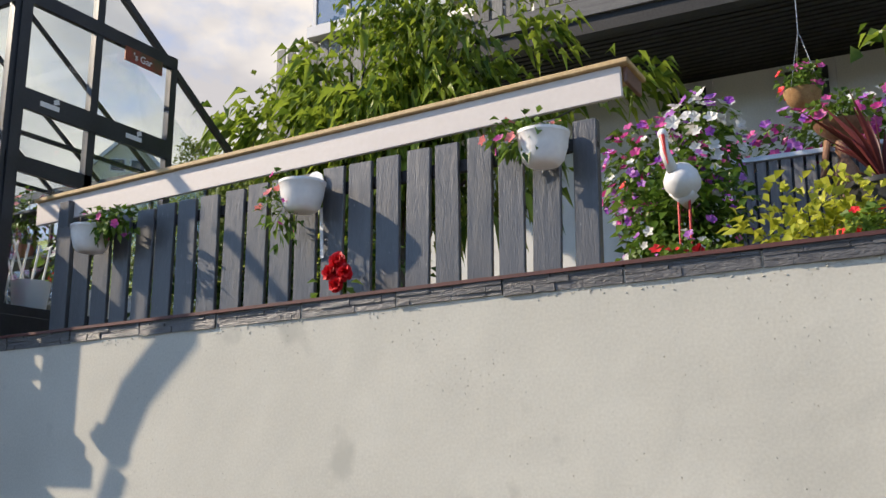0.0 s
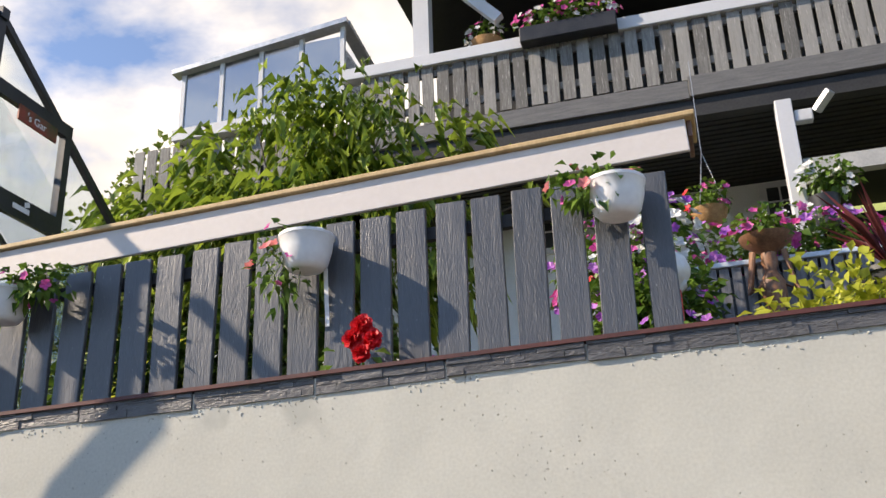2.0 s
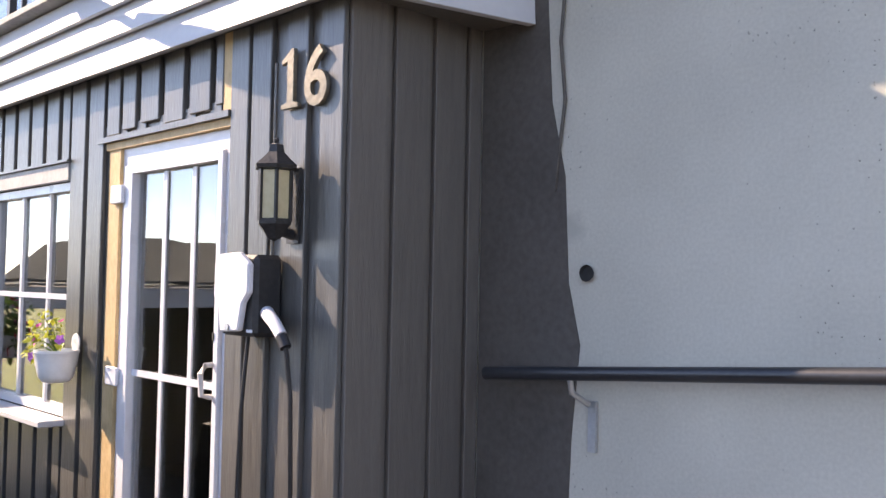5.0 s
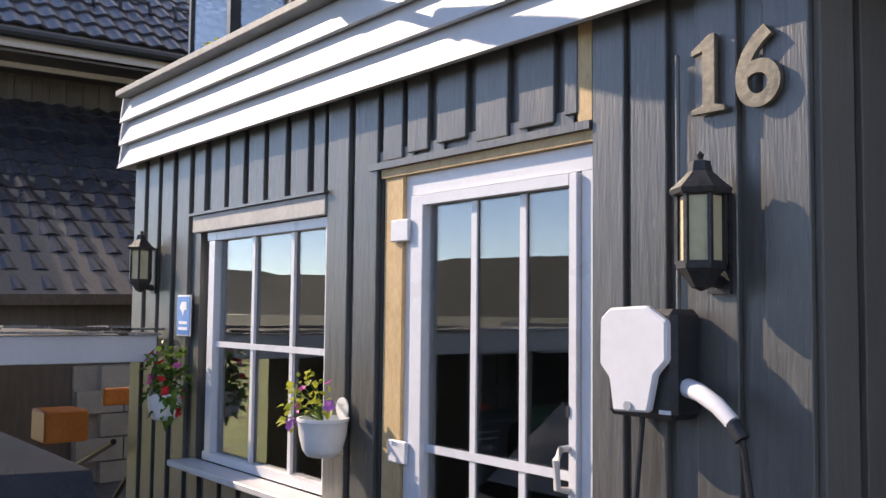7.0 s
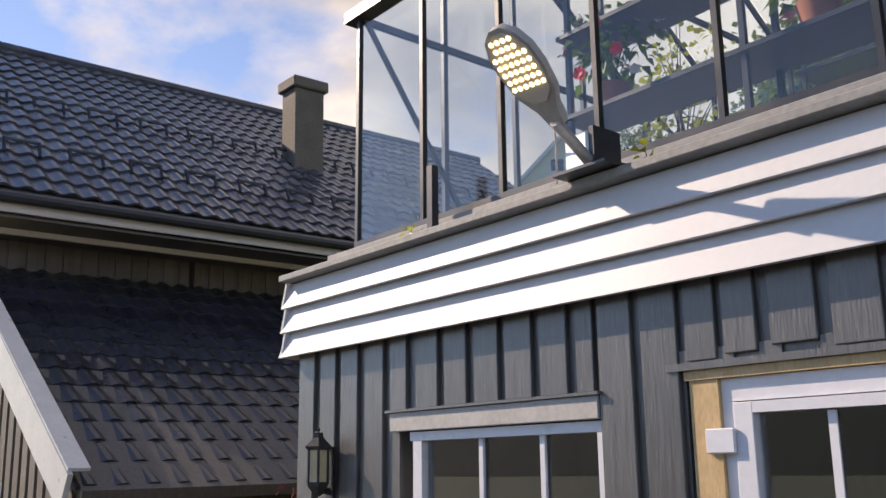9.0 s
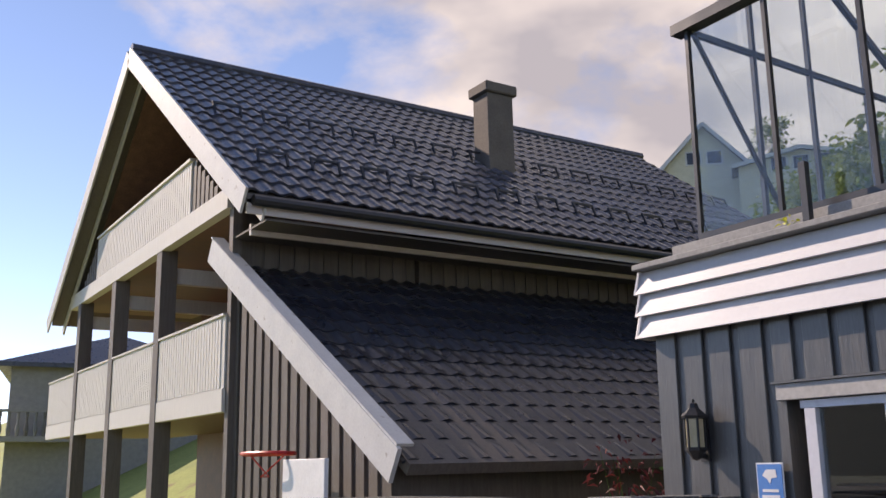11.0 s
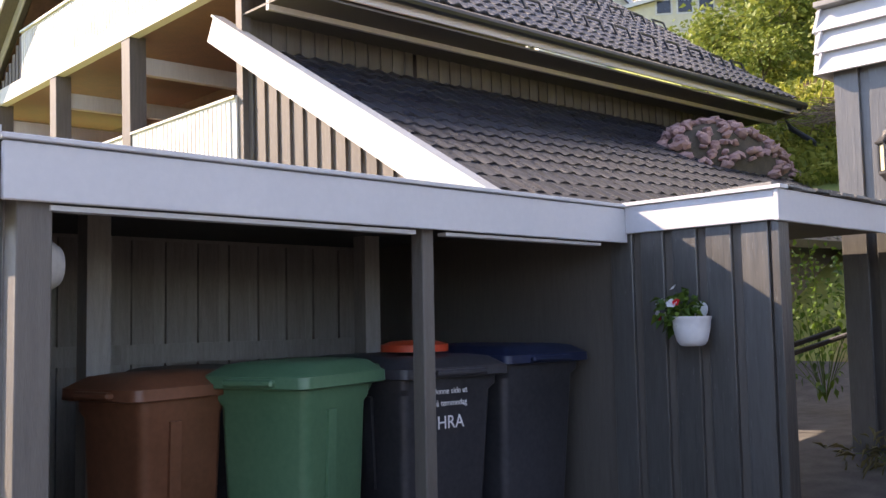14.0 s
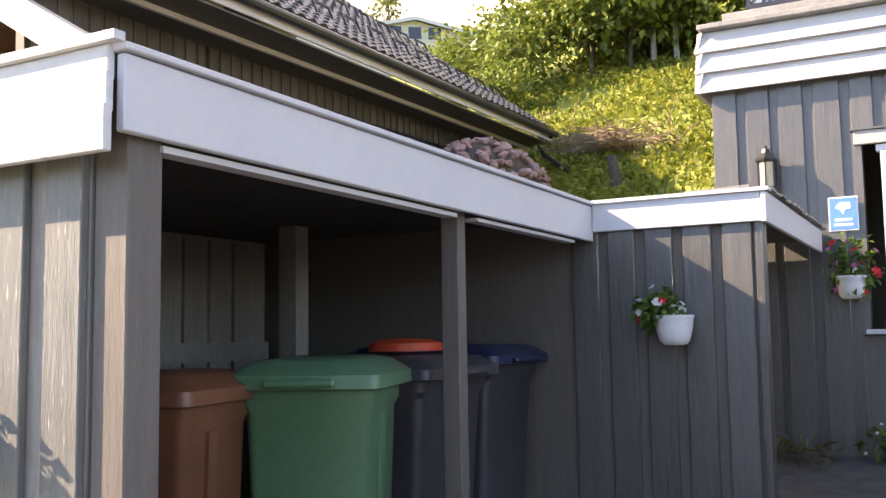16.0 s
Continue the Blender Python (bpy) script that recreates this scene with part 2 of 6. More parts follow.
SLAB = mat("roof_felt", (0.05, 0.05, 0.048), (0.09, 0.088, 0.08), 0.85, 5, 60, 0.4)
GLASS = glassmat("clear_glass", (0.93, 0.96, 0.97), 0.05)
SHEDGLASS = glassmat("window_glass", (0.72, 0.76, 0.76), 0.16)
SIDING = mat("house_siding", (0.10, 0.085, 0.074), (0.165, 0.142, 0.124), 0.65, 4, 40, 0.3, stretch=(9, 9, 0.8), objrand=0.2)
TILE = mat("glazed_tile", (0.042, 0.046, 0.062), (0.088, 0.094, 0.116), 0.24, 3, 40, 0.12, island=0.3, spec=0.65)
TILE2 = mat("lean_to_tile", (0.022, 0.024, 0.033), (0.043, 0.047, 0.06), 0.30, 4, 50, 0.3, island=0.3)
BALC = mat("balcony_panel", (0.60, 0.58, 0.54), (0.70, 0.68, 0.63), 0.6, 5, 40, 0.15, stretch=GRAIN)
REDWOOD = mat("red_brown_boards", (0.15, 0.08, 0.058), (0.24, 0.13, 0.095), 0.55, 6, 40, 0.2)
STUCCO = mat("white_wall", (0.62, 0.63, 0.62), (0.74, 0.74, 0.72), 0.85, 2, 50, 0.25)
EARTH = mat("earth", (0.05, 0.04, 0.03), (0.11, 0.09, 0.065), 0.95, 5, 50, 0.7)
ASPHALT = mat("drive_gravel", (0.06, 0.058, 0.055), (0.14, 0.135, 0.125), 0.95, 8, 120, 0.7)
GRASS = mat("meadow", (0.15, 0.20, 0.04), (0.36, 0.39, 0.11), 0.9, 0.5, 9, 0.8, contrast=0.5, wear=((0.2, 0.13, 0.07), 0.45, 0.62))


# ---- mesh helpers ----
def box(bm, x0, x1, y0, y1, z0, z1, m=None):
    vs = [bm.verts.new((x, y, z)) for x in (x0, x1) for y in (y0, y1) for z in (z0, z1)]
    if m is not None:
        for v in vs:
            v.co = m @ v.co
    for f in ((0, 1, 3, 2), (4, 6, 7, 5), (0, 4, 5, 1), (2, 3, 7, 6), (0, 2, 6, 4), (1, 5, 7, 3)):
        bm.faces.new([vs[i] for i in f])
    return vs


def beam(bm, p, q, w, h, up=(0, 0, 1)):
    """A bar of width w and height h from p to q."""
    p, q = Vector(p), Vector(q)
    d = (q - p)
    length = d.length
    d.normalize()
    s = d.cross(Vector(up))
    if s.length < 1e-4:
        s = d.cross(Vector((0, 1, 0)))
    s.normalize()
    u = s.cross(d)
    m = Matrix((d, s, u)).transposed().to_4x4()
    m.translation = p
    return box(bm, 0, length, -w / 2, w / 2, -h / 2, h / 2, m)


def tube(bm, points, r, seg=10, r1=None, caps=True):
    """A round pipe through the points."""
    pts = [Vector(p) for p in points]
    rings = []
    for i, p in enumerate(pts):
        d = (pts[min(i + 1, len(pts) - 1)] - pts[max(i - 1, 0)]).normalized()
        s = d.cross(Vector((0.13, 0.31, 0.94)))
        s.normalize()
        u = s.cross(d)
        rad = r if r1 is None else r + (r1 - r) * i / (len(pts) - 1)
        rings.append([bm.verts.new(p + (s * math.cos(a) + u * math.sin(a)) * rad) for a in [2 * math.pi * k / seg for k in range(seg)]])
    for a, b in zip(rings, rings[1:]):
        for k in range(seg):
            bm.faces.new((a[k], a[(k + 1) % seg], b[(k + 1) % seg], b[k]))
    if caps:
        bm.faces.new(rings[0][::-1])
        bm.faces.new(rings[-1])


def lathe(bm, profile, seg=20, m=None, arc=2 * math.pi, sx=1.0, sy=1.0):
    """A turned shape from (radius, z) pairs."""
    full = arc > 6.28
    rings = []
    for r, z in profile:
        ring = []
        for k in range(seg if full else seg + 1):
            a = arc * k / seg
            v = Vector((r * math.cos(a) * sx, r * math.sin(a) * sy, z))
            ring.append(bm.verts.new(m @ v if m is not None else v))
        rings.append(ring)
    n = len(rings[0])
    for a, b in zip(rings, rings[1:]):
        for k in range(n if full else n - 1):
            bm.faces.new((a[k], a[(k + 1) % n], b[(k + 1) % n], b[k]))
    return rings


def prism(bm, poly, axis, a, b):
    """A flat outline (pairs) drawn out along an axis from a to b."""
    def put(p, d):
        return {"x": (d, p[0], p[1]), "y": (p[0], d, p[1]), "z": (p[0], p[1], d)}[axis]
    lo = [bm.verts.new(put(p, a)) for p in poly]
    hi = [bm.verts.new(put(p, b)) for p in poly]
    n = len(poly)
    bm.faces.new(lo)
    bm.faces.new(hi[::-1])
    for k in range(n):
        bm.faces.new((lo[k], hi[k], hi[(k + 1) % n], lo[(k + 1) % n]))


def mesh_of(name, bm, mats, bevel=0.0, smooth=False):
    bmesh.ops.recalc_face_normals(bm, faces=bm.faces)
    if bevel:
        bmesh.ops.bevel(bm, geom=[e for e in bm.edges if e.calc_face_angle(0) > 0.5], offset=bevel, segments=1, affect="EDGES")
    me = bpy.data.meshes.new(name)
    bm.to_mesh(me)
    bm.free()
    for m in (mats if isinstance(mats, (list, tuple)) else [mats]):
        me.materials.append(m)
    if smooth:
        for p in me.polygons:
            p.use_smooth = True
        me.set_sharp_from_angle(angle=radians(40))
    return me


def part(name, bm, material, parent=None, label="", bevel=0.0, smooth=False, m=None):
    ob = new(name, mesh_of(name, bm, material, bevel, smooth))
    if parent is not None:
        ob.parent = parent
    if m is not None:
        ob.matrix_basis = m
    if label:
        ob["label"] = label
    return ob


def one(fn, *a, **k):
    bm = bmesh.new()
    fn(bm, *a, **k)
    return bm


def thing(name, label, category, group="", at=(0, 0, 0)):
    ob = new(name)
    ob.location = at
    ob.empty_display_size = 0.1
    return tagged(ob, label, category, group)


def setting(name, bm, material, label, category, bevel=0.0, smooth=False):
    return tagged(part(name, bm, material, None, "", bevel, smooth), label, category, kind="structure")


def shared(name, mesh, parent, loc=(0, 0, 0), rot=(0, 0, 0), scale=(1, 1, 1)):
    ob = new(name, mesh)
    ob.parent = parent
    ob.location, ob.rotation_euler, ob.scale = loc, rot, scale
    return ob


def words(name, text, size, m, material, parent, depth=0.002, align="LEFT", extra=0.0):
    """Raised lettering in the built-in font, as a mesh."""
    cu = bpy.data.curves.new(name, "FONT")
    cu.body, cu.size, cu.extrude, cu.align_x, cu.offset = text, size, depth, align, extra
    tmp = bpy.data.objects.new(name, cu)
    me = bpy.data.meshes.new_from_object(tmp)
    bpy.data.objects.remove(tmp)
    me.materials.clear()
    me.materials.append(material)
    ob = new(name, me)
    ob.parent = parent
    ob.matrix_basis = m
    return ob


FRONT = Matrix(((1, 0, 0), (0, 0, -1), (0, 1, 0))).to_4x4()          # text that faces -y
EAST = Matrix(((0, 0, 1), (1, 0, 0), (0, 1, 0))).to_4x4()           # text that faces +x


def at(x, y, z):
    return Matrix.Translation((x, y, z))


# ---- ground ----
def ground_z(x, y):
    z = 0.06 + 0.1 * min(y, 0.5) if y > -9 else -0.84
    z += 0.14 * min(max(x, 0), 12)
    if y > 3:
        z += 0.5 * (min(y, 27) - 3)
    z += 0.02 * noise.noise(Vector((x * 0.8, y * 0.8, 0)))
    return z


bm = bmesh.new()
xs = [-400, -150, -80] + [-50 + 1.5 * i for i in range(61)] + [60, 150, 400]
ys = [-400, -150, -60] + [-30 + 1.2 * i for i in range(80)] + [90, 150, 400]
grid = [[bm.verts.new((x, y, ground_z(x, y))) for y in ys] for x in xs]
for i in range(len(xs) - 1):
    for j in range(len(ys) - 1):
        f = bm.faces.new((grid[i][j], grid[i + 1][j], grid[i + 1][j + 1], grid[i][j + 1]))
        f.material_index = 2 if ys[j] < -24 else 1 if ys[j] >= 2.5 or xs[i] < -8 else 0
WOODLAND = mat("far_woodland", (0.045, 0.06, 0.04), (0.09, 0.11, 0.07), 0.95, 0.05, 0.5, 0.0, contrast=0.6)
ground = setting("ground", bm, [ASPHALT, GRASS, WOODLAND], "gravel drive that rises into a sunny grass slope", "ground", smooth=True)

# ---- retaining wall and terrace ----
WALL_Y = 0.60
retaining = setting("wall_retaining", one(prism, [(-0.2, -0.6), (14, -0.6), (14, 3.00), (-0.2, 2.665)], "y", WALL_Y, 1.0), RENDER, "rough grey rendered concrete retaining wall", "wall")
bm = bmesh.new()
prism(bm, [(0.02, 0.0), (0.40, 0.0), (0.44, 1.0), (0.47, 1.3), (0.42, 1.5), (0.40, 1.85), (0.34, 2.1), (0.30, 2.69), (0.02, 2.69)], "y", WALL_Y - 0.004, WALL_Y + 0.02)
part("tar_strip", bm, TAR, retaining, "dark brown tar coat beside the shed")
bm = bmesh.new()
tube(bm, [(0.40, WALL_Y - 0.008, 2.55), (0.38, WALL_Y - 0.01, 2.3), (0.40, WALL_Y - 0.008, 2.1), (0.36, WALL_Y - 0.008, 1.8)], 0.006, 6)
part("crack", bm, TAR, retaining)
bm = bmesh.new()
lathe(bm, [(0.0, 0), (0.022, 0), (0.028, 0.012)], 12, Matrix.Translation((0.50, WALL_Y - 0.002, 1.53)) @ Matrix.Rotation(radians(90), 4, "X"))
part("drain_hole", bm, SHADEBLACK, retaining, "small dark drain hole")

terrace_bm = one(box, 0.1, 3.9, 1.0, 14, -0.5, 2.78)
prism(terrace_bm, [(1.0, -0.5), (14, -0.5), (14, 3.22), (4.2, 3.21), (2.0, 2.90), (1.0, 2.78)], "x", 3.902, 30)
terrace = setting("terrace_ground", terrace_bm, EARTH, "dark garden soil behind the retaining wall", "soil")

# ---- handrail on the wall ----
rail = thing("handrail", "black round handrail on galvanised brackets along the wall", "handrail", at=(0.15, 0.5, 1.19))
part("pipe", one(tube, [(0, 0, 0), (1.2, 0, 0.09), (6.0, 0, 0.46)], 0.022, 14), ALU, rail, smooth=True)
for bx in (0.36, 2.05, 3.75, 5.4):
    bm = bmesh.new()
    tube(bm, [(bx, 0, 0.075 * bx - 0.02), (bx, 0.01, 0.075 * bx - 0.06), (bx + 0.02, 0.07, 0.075 * bx - 0.10)], 0.010, 8)
    box(bm, bx + 0.005, bx + 0.035, 0.085, 0.098, 0.075 * bx - 0.25, 0.075 * bx - 0.09)
    part("bracket", bm, GALV, rail, "galvanised steel bracket", smooth=True)

# ---- fence on the wall ----
fence = thing("fence", "dark painted picket fence with a white board and pine top rail", "fence", at=(1.0, 0.80, 2.78))
me = bpy.data.meshes.new("picket")
bm = one(box, -0.058, 0.058, -0.011, 0.011, 0.0, 0.62)
bmesh.ops.bevel(bm, geom=bm.edges[:], offset=0.003, segments=1, affect="EDGES")
picket_mesh = mesh_of("picket", bm, PICKET)
rng = random.Random(4)
for k in range(20):
    x = 1.125 + 0.1465 * k
    p = shared("picket", picket_mesh, fence, (x - 1.0, rng.uniform(-0.004, 0.004), -0.03 + 0.024 * (x - 1.0)), (0, radians(rng.uniform(-0.9, 0.9)), 0), (rng.uniform(0.96, 1.04), 1, 0.985 + 0.0085 * k * 0.5 + rng.uniform(-0.008, 0.008)))
part("end_post", one(box, 3.02, 3.12, 0.014, 0.06, 0.02, 0.69), PICKET, fence, bevel=0.004)
part("end_post", one(box, 0.02, 0.10, 0.02, 0.1, -0.02, 0.74), PICKET, fence, bevel=0.004)
# near-black colour stands in for shade on the rail behind the pickets
part("rail", one(beam, (0.02, 0.030, 0.515), (3.12, 0.030, 0.595), 0.03, 0.05), SHADEBLACK, fence)
part("fascia_board", one(beam, (-0.21, 0.065, 0.70), (3.215, 0.065, 0.8384), 0.02, 0.13), OFFWHITE, fence, "off-white painted fascia board", bevel=0.003)
part("end_board", one(box, 3.217, 3.235, 0.078, 0.27, 0.84, 0.905), REDWOOD, fence, bevel=0.003)
part("top_board", one(beam, (-0.215, 0.16, 0.778), (3.25, 0.16, 0.9176), 0.25, 0.022), PINE, fence, "raw pine top board", bevel=0.004)

# ---- shed number 16 ----
# boards: the backing wall stands behind proud vertical boards
for x0, x1, z0, z1 in ((-4.25, -3.36, -0.2, 2.72), (-3.36, -2.10, -0.2, 0.80), (-3.36, -2.10, 2.02, 2.72), (-2.10, -1.73, -0.2, 2.72), (-1.73, -0.66, 2.09, 2.72), (-0.66, -0.0, -0.2, 2.72)):
    shed_wall = setting("wall_shed_front", one(box, x0, x1, 0.0, 0.14, z0, z1), DARKWOOD, "grey-black board wall of the shed", "wall")
boards = [(-4.246, -4.094), (-4.032, -3.889), (-3.836, -3.687), (-3.622, -3.469)]
tall = boards + [(-2.10, -1.945), (-1.90, -1.745), (-0.664, -0.548), (-0.524, -0.403), (-0.31, -0.188), (-0.115, 0.004)]
short_win = [(-3.409, -3.284), (-3.21, -3.053), (-3.005, -2.855), (-2.803, -2.653), (-2.609, -2.454), (-2.406, -2.261), (-2.211, -2.126)]
short_door = [(-1.709, -1.589), (-1.557, -1.437), (-1.386, -1.229), (-1.178, -1.024), (-0.971, -0.818), (-0.775, -0.723)]
for x0, x1 in tall:
    part("board", one(box, x0, x1, -0.022, 0.0, -0.15, 2.40), DARKWOOD, shed_wall, bevel=0.003)
for x0, x1 in short_win:
    part("board", one(box, x0, x1, -0.022, 0.0, 2.045, 2.40), DARKWOOD, shed_wall, bevel=0.003)
for x0, x1 in short_win:
    part("board", one(box, x0, x1, -0.022, 0.0, -0.15, 0.78), DARKWOOD, shed_wall, bevel=0.003)
for k, (x0, x1) in enumerate(short_door):
    part("board", one(box, x0, x1, -0.022, 0.0, 2.115 + 0.012 * (k % 3), 2.40), DARKWOOD, shed_wall, bevel=0.003)
    part("batten_stub", one(box, x0 - 0.05, x0 + 0.03, -0.012, -0.002, 2.11, 2.155), DARKWOOD, shed_wall, bevel=0.002)
part("door_trim", one(box, -1.79, -0.668, -0.03, -0.001, 2.085, 2.11), DARKWOOD, shed_wall)
part("pine_batten", one(box, -0.722, -0.668, -0.018, 0.0, 2.112, 2.40), PINE, shed_wall, "raw pine batten beside the door")

side = setting("wall_shed_side", one(box, -0.14, 0.0, 0.141, WALL_Y - 0.004, -0.2, 2.72), BROWNWOOD, "brown-black boarded end wall of the shed", "wall")
for y0, y1 in ((-0.0, 0.15), (0.185, 0.33), (0.365, 0.50), (0.53, 0.59)):
    part("board", one(box, 0.001, 0.022, y0, y1, -0.15, 2.40), BROWNWOOD, side, bevel=0.003)
left = setting("wall_shed_left", one(box, -4.25, -4.11, 0.141, 4.0, -0.2, 2.72), DARKWOOD, "grey-black boarded end wall of the shed", "wall")
setting("wall_shed_back", one(box, -4.25, 0.0, 4.0, 4.14, -0.2, 2.72), DARKWOOD, "plain back wall of the shed", "wall")
setting("floor_shed", one(box, -4.1, -0.15, 0.15, 3.99, -0.1, 0.02), EARTH, "dark floor inside the shed", "floor")

# white clapboards round the top of the shed
clap = setting("trim_shed_band", one(box, -4.28, 0.06, -0.045, -0.001, 2.41, 2.735), WHITE, "three white overlapping clapboards round the flat roof", "trim")
for k in range(3):
    z0 = 2.375 + 0.135 * k
    bm = bmesh.new()
    prism(bm, [(-0.105, z0), (-0.08, z0), (-0.046, z0 + 0.14), (-0.066, z0 + 0.14)], "x", -4.335 + 0.01 * k, 0.105)
    part("clapboard", bm, WHITE, clap, bevel=0.002)
    bm = bmesh.new()
    prism(bm, [(0.100, z0), (0.134, z0), (0.126, z0 + 0.134), (0.100, z0 + 0.134)], "y", -0.105, WALL_Y - 0.006)
    for v in bm.verts:
        v.co.x += 0.19 * (v.co.y + 0.105)
    part("clapboard", bm, WHITE, clap, bevel=0.002)
    bm = bmesh.new()
    prism(bm, [(-4.335, z0), (-4.31, z0), (-4.27, z0 + 0.14), (-4.29, z0 + 0.14)], "y", -0.10, 4.1)
    part("clapboard", bm, WHITE, clap, bevel=0.002)
roof = setting("roof_shed", one(box, -4.30, 0.17, -0.14, 4.2, 2.79, 2.825), ZINC, "flat roof with a thin drip edge", "roof", bevel=0.004)
part("soffit", one(prism, [(0.024, -0.09), (0.098, -0.09), (0.225, WALL_Y - 0.006), (0.024, WALL_Y - 0.006)], "z", 2.395, 2.405), BROWNWOOD, roof)
part("kerb", one(box, -4.18, 0.45, 0.10, 3.2, 2.842, 2.95), ZINC, roof, "grey boarded kerb under the greenhouse", bevel=0.004)
part("overhang", one(box, 0.451, 0.535, 0.158, 3.2, 2.785, 2.945), ALU, roof, "black edge of the roof deck", bevel=0.004)
part("deck_front", one(box, 0.14, 0.450, 0.158, 0.19, 2.785, 2.945), WORNWHITE, roof, "weathered white front board of the deck", bevel=0.003)
part("deck_underside", one(box, 0.14, 0.450, 0.191, 3.2, 2.785, 2.841), SLAB, roof)

# shed door
door = setting("door_1", one(box, -1.602, -0.68, 0.012, 0.06, 1.975, 2.05), PVC, "white glazed door with slim bars", "door")
for x0, x1 in ((-1.602, -1.555), (-0.735, -0.68)):
    part("door_frame", one(box, x0, x1, 0.012, 0.06, 0.04, 1.974), PVC, door)
leaf = part("door_leaf", one(box, -1.553, -1.482, -0.005, 0.05, 0.06, 1.97), PVC, door, bevel=0.003)
part("stile", one(box, -0.772, -0.738, -0.005, 0.05, 0.06, 1.97), PVC, leaf, bevel=0.003)
part("top_rail", one(box, -1.482, -0.772, -0.005, 0.05, 1.935, 1.97), PVC, leaf)
part("bottom_rail", one(box, -1.482, -0.772, -0.005, 0.05, 0.06, 0.30), PVC, leaf)
part("pane", one(box, -1.487, -0.767, 0.03, 0.036, 0.28, 1.94), SHEDGLASS, leaf).visible_shadow = False
for x in (-1.232, -0.995):
    part("glazing_bar", one(box, x - 0.014, x + 0.014, 0.022, 0.029, 0.30, 1.93), PVC, leaf)
for z in (1.085,):
    part("glazing_bar", one(box, -1.482, -0.772, 0.018, 0.0215, z - 0.014, z + 0.014), PVC, leaf)
for z in (0.45, 1.095, 1.885):
    part("hinge", one(box, -1.655, -1.545, -0.022, -0.006, z - 0.075, z + 0.005), PVC, leaf, "white hinge", bevel=0.004)
bm = one(tube, [(-0.77, -0.008, 1.05), (-0.77, -0.05, 1.06), (-0.77, -0.055, 1.14), (-0.77, -0.035, 1.17), (-0.77, -0.008, 1.17)], 0.011, 8)
part("door_handle", bm, OFFWHITE, leaf, smooth=True)
part("keyhole", one(box, -0.775, -0.765, -0.009, -0.0055, 1.26, 1.29), SHADEBLACK, leaf)
part("jamb", one(box, -1.715, -1.604, -0.004, 0.10, 0.0, 2.05), PINE, door, "raw pine jamb")
part("lintel", one(box, -1.73, -0.668, -0.012, 0.10, 2.052, 2.084), PINE, door, "raw pine lintel")
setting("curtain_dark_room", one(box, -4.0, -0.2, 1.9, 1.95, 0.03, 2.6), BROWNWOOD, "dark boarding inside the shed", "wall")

# shed window
win = setting("window_1", one(box, -3.28, -2.10, 0.0, 0.06, 1.90, 1.94), PVC, "white six-pane shed window", "window")
part("window_frame", one(box, -3.257, -3.194, 0.0, 0.06, 0.86, 1.899), PVC, win)
part("window_frame", one(box, -2.14, -2.11, 0.0, 0.06, 0.86, 1.899), PVC, win)
part("window_frame", one(box, -3.28, -2.11, 0.0, 0.06, 0.82, 0.859), PVC, win)
part("pane", one(box, -3.21, -2.13, 0.035, 0.04, 0.85, 1.91), SHEDGLASS, win).visible_shadow = False
for x in (-2.812, -2.447):
    part("glazing_bar", one(box, x - 0.013, x + 0.013, 0.02, 0.034, 0.86, 1.90), PVC, win)
part("glazing_bar", one(box, -3.194, -2.14, 0.015, 0.0195, 1.375, 1.402), PVC, win)
part("window_head", one(box, -3.40, -2.105, -0.03, -0.001, 1.945, 2.03), HEADBOARD, win, "white head board greyed by dirt and painted shade", bevel=0.003)
part("window_sill", one(box, -3.38, -2.08, -0.14, -0.001, 0.785, 0.815), WHITE, win, "white painted sill", bevel=0.004)
part("sill_cap", one(box, -3.42, -2.09, -0.045, 0.0, 2.032, 2.044), DARKWOOD, win)

# ---- greenhouse on the shed roof ----
gh = thing("greenhouse", "black aluminium greenhouse with clear panes on the flat roof", "greenhouse", at=(-1.75, 1.5, 2.95))
GO = Vector((-1.75, 1.5, 2.95))


def ghp(name, p, q, w, h, mat_=None, label=""):
    return part(name, one(beam, Vector(p) - GO, Vector(q) - GO, w, h), mat_ or ALU, gh, label)


X0, X1, Y0, Y1, ZB, ZE, YR, ZR = -4.02, 0.45, 0.20, 2.85, 2.95, 4.40, 1.45, 5.38
for y in (Y0, Y1):
    ghp("base_rail", (X0, y, ZB + 0.03), (X1, y, ZB + 0.03), 0.05, 0.06)
    ghp("eave_rail", (X0 - 0.1, y, ZE), (X1 + 0.05, y, ZE), 0.10, 0.07, None, "black gutter rail")
for x in (X0, X1):
    ghp("base_rail", (x, Y0, ZB + 0.03), (x, Y1, ZB + 0.03), 0.05, 0.06)
    ghp("rafter", (x, Y0, ZE), (x, YR, ZR), 0.04, 0.045)
    ghp("rafter", (x, Y1, ZE), (x, YR, ZR), 0.04, 0.045)
ghp("ridge", (X0, YR, ZR), (X1 + 0.04, YR, ZR), 0.06, 0.07)
for k in range(8):
    x = X0 + 0.598 * k
    if k in (0, 7) or True:
        for y in (Y0, Y1):
            ghp("post", (x, y, ZB), (x, y, ZE), 0.026, 0.03)
    if 0 < k < 7:
        ghp("rafter", (x, Y0, ZE), (x, YR, ZR), 0.025, 0.03)
        ghp("rafter", (x, Y1, ZE), (x, YR, ZR), 0.025, 0.03)
for y, zt in ((0.84, 4.88), (1.45, 5.36), (2.13, 4.98)):
    ghp("end_post", (X1, y, ZB), (X1, y, zt), 0.05, 0.06)
    ghp("end_post", (X0, y, ZB), (X0, y, zt), 0.03, 0.035)
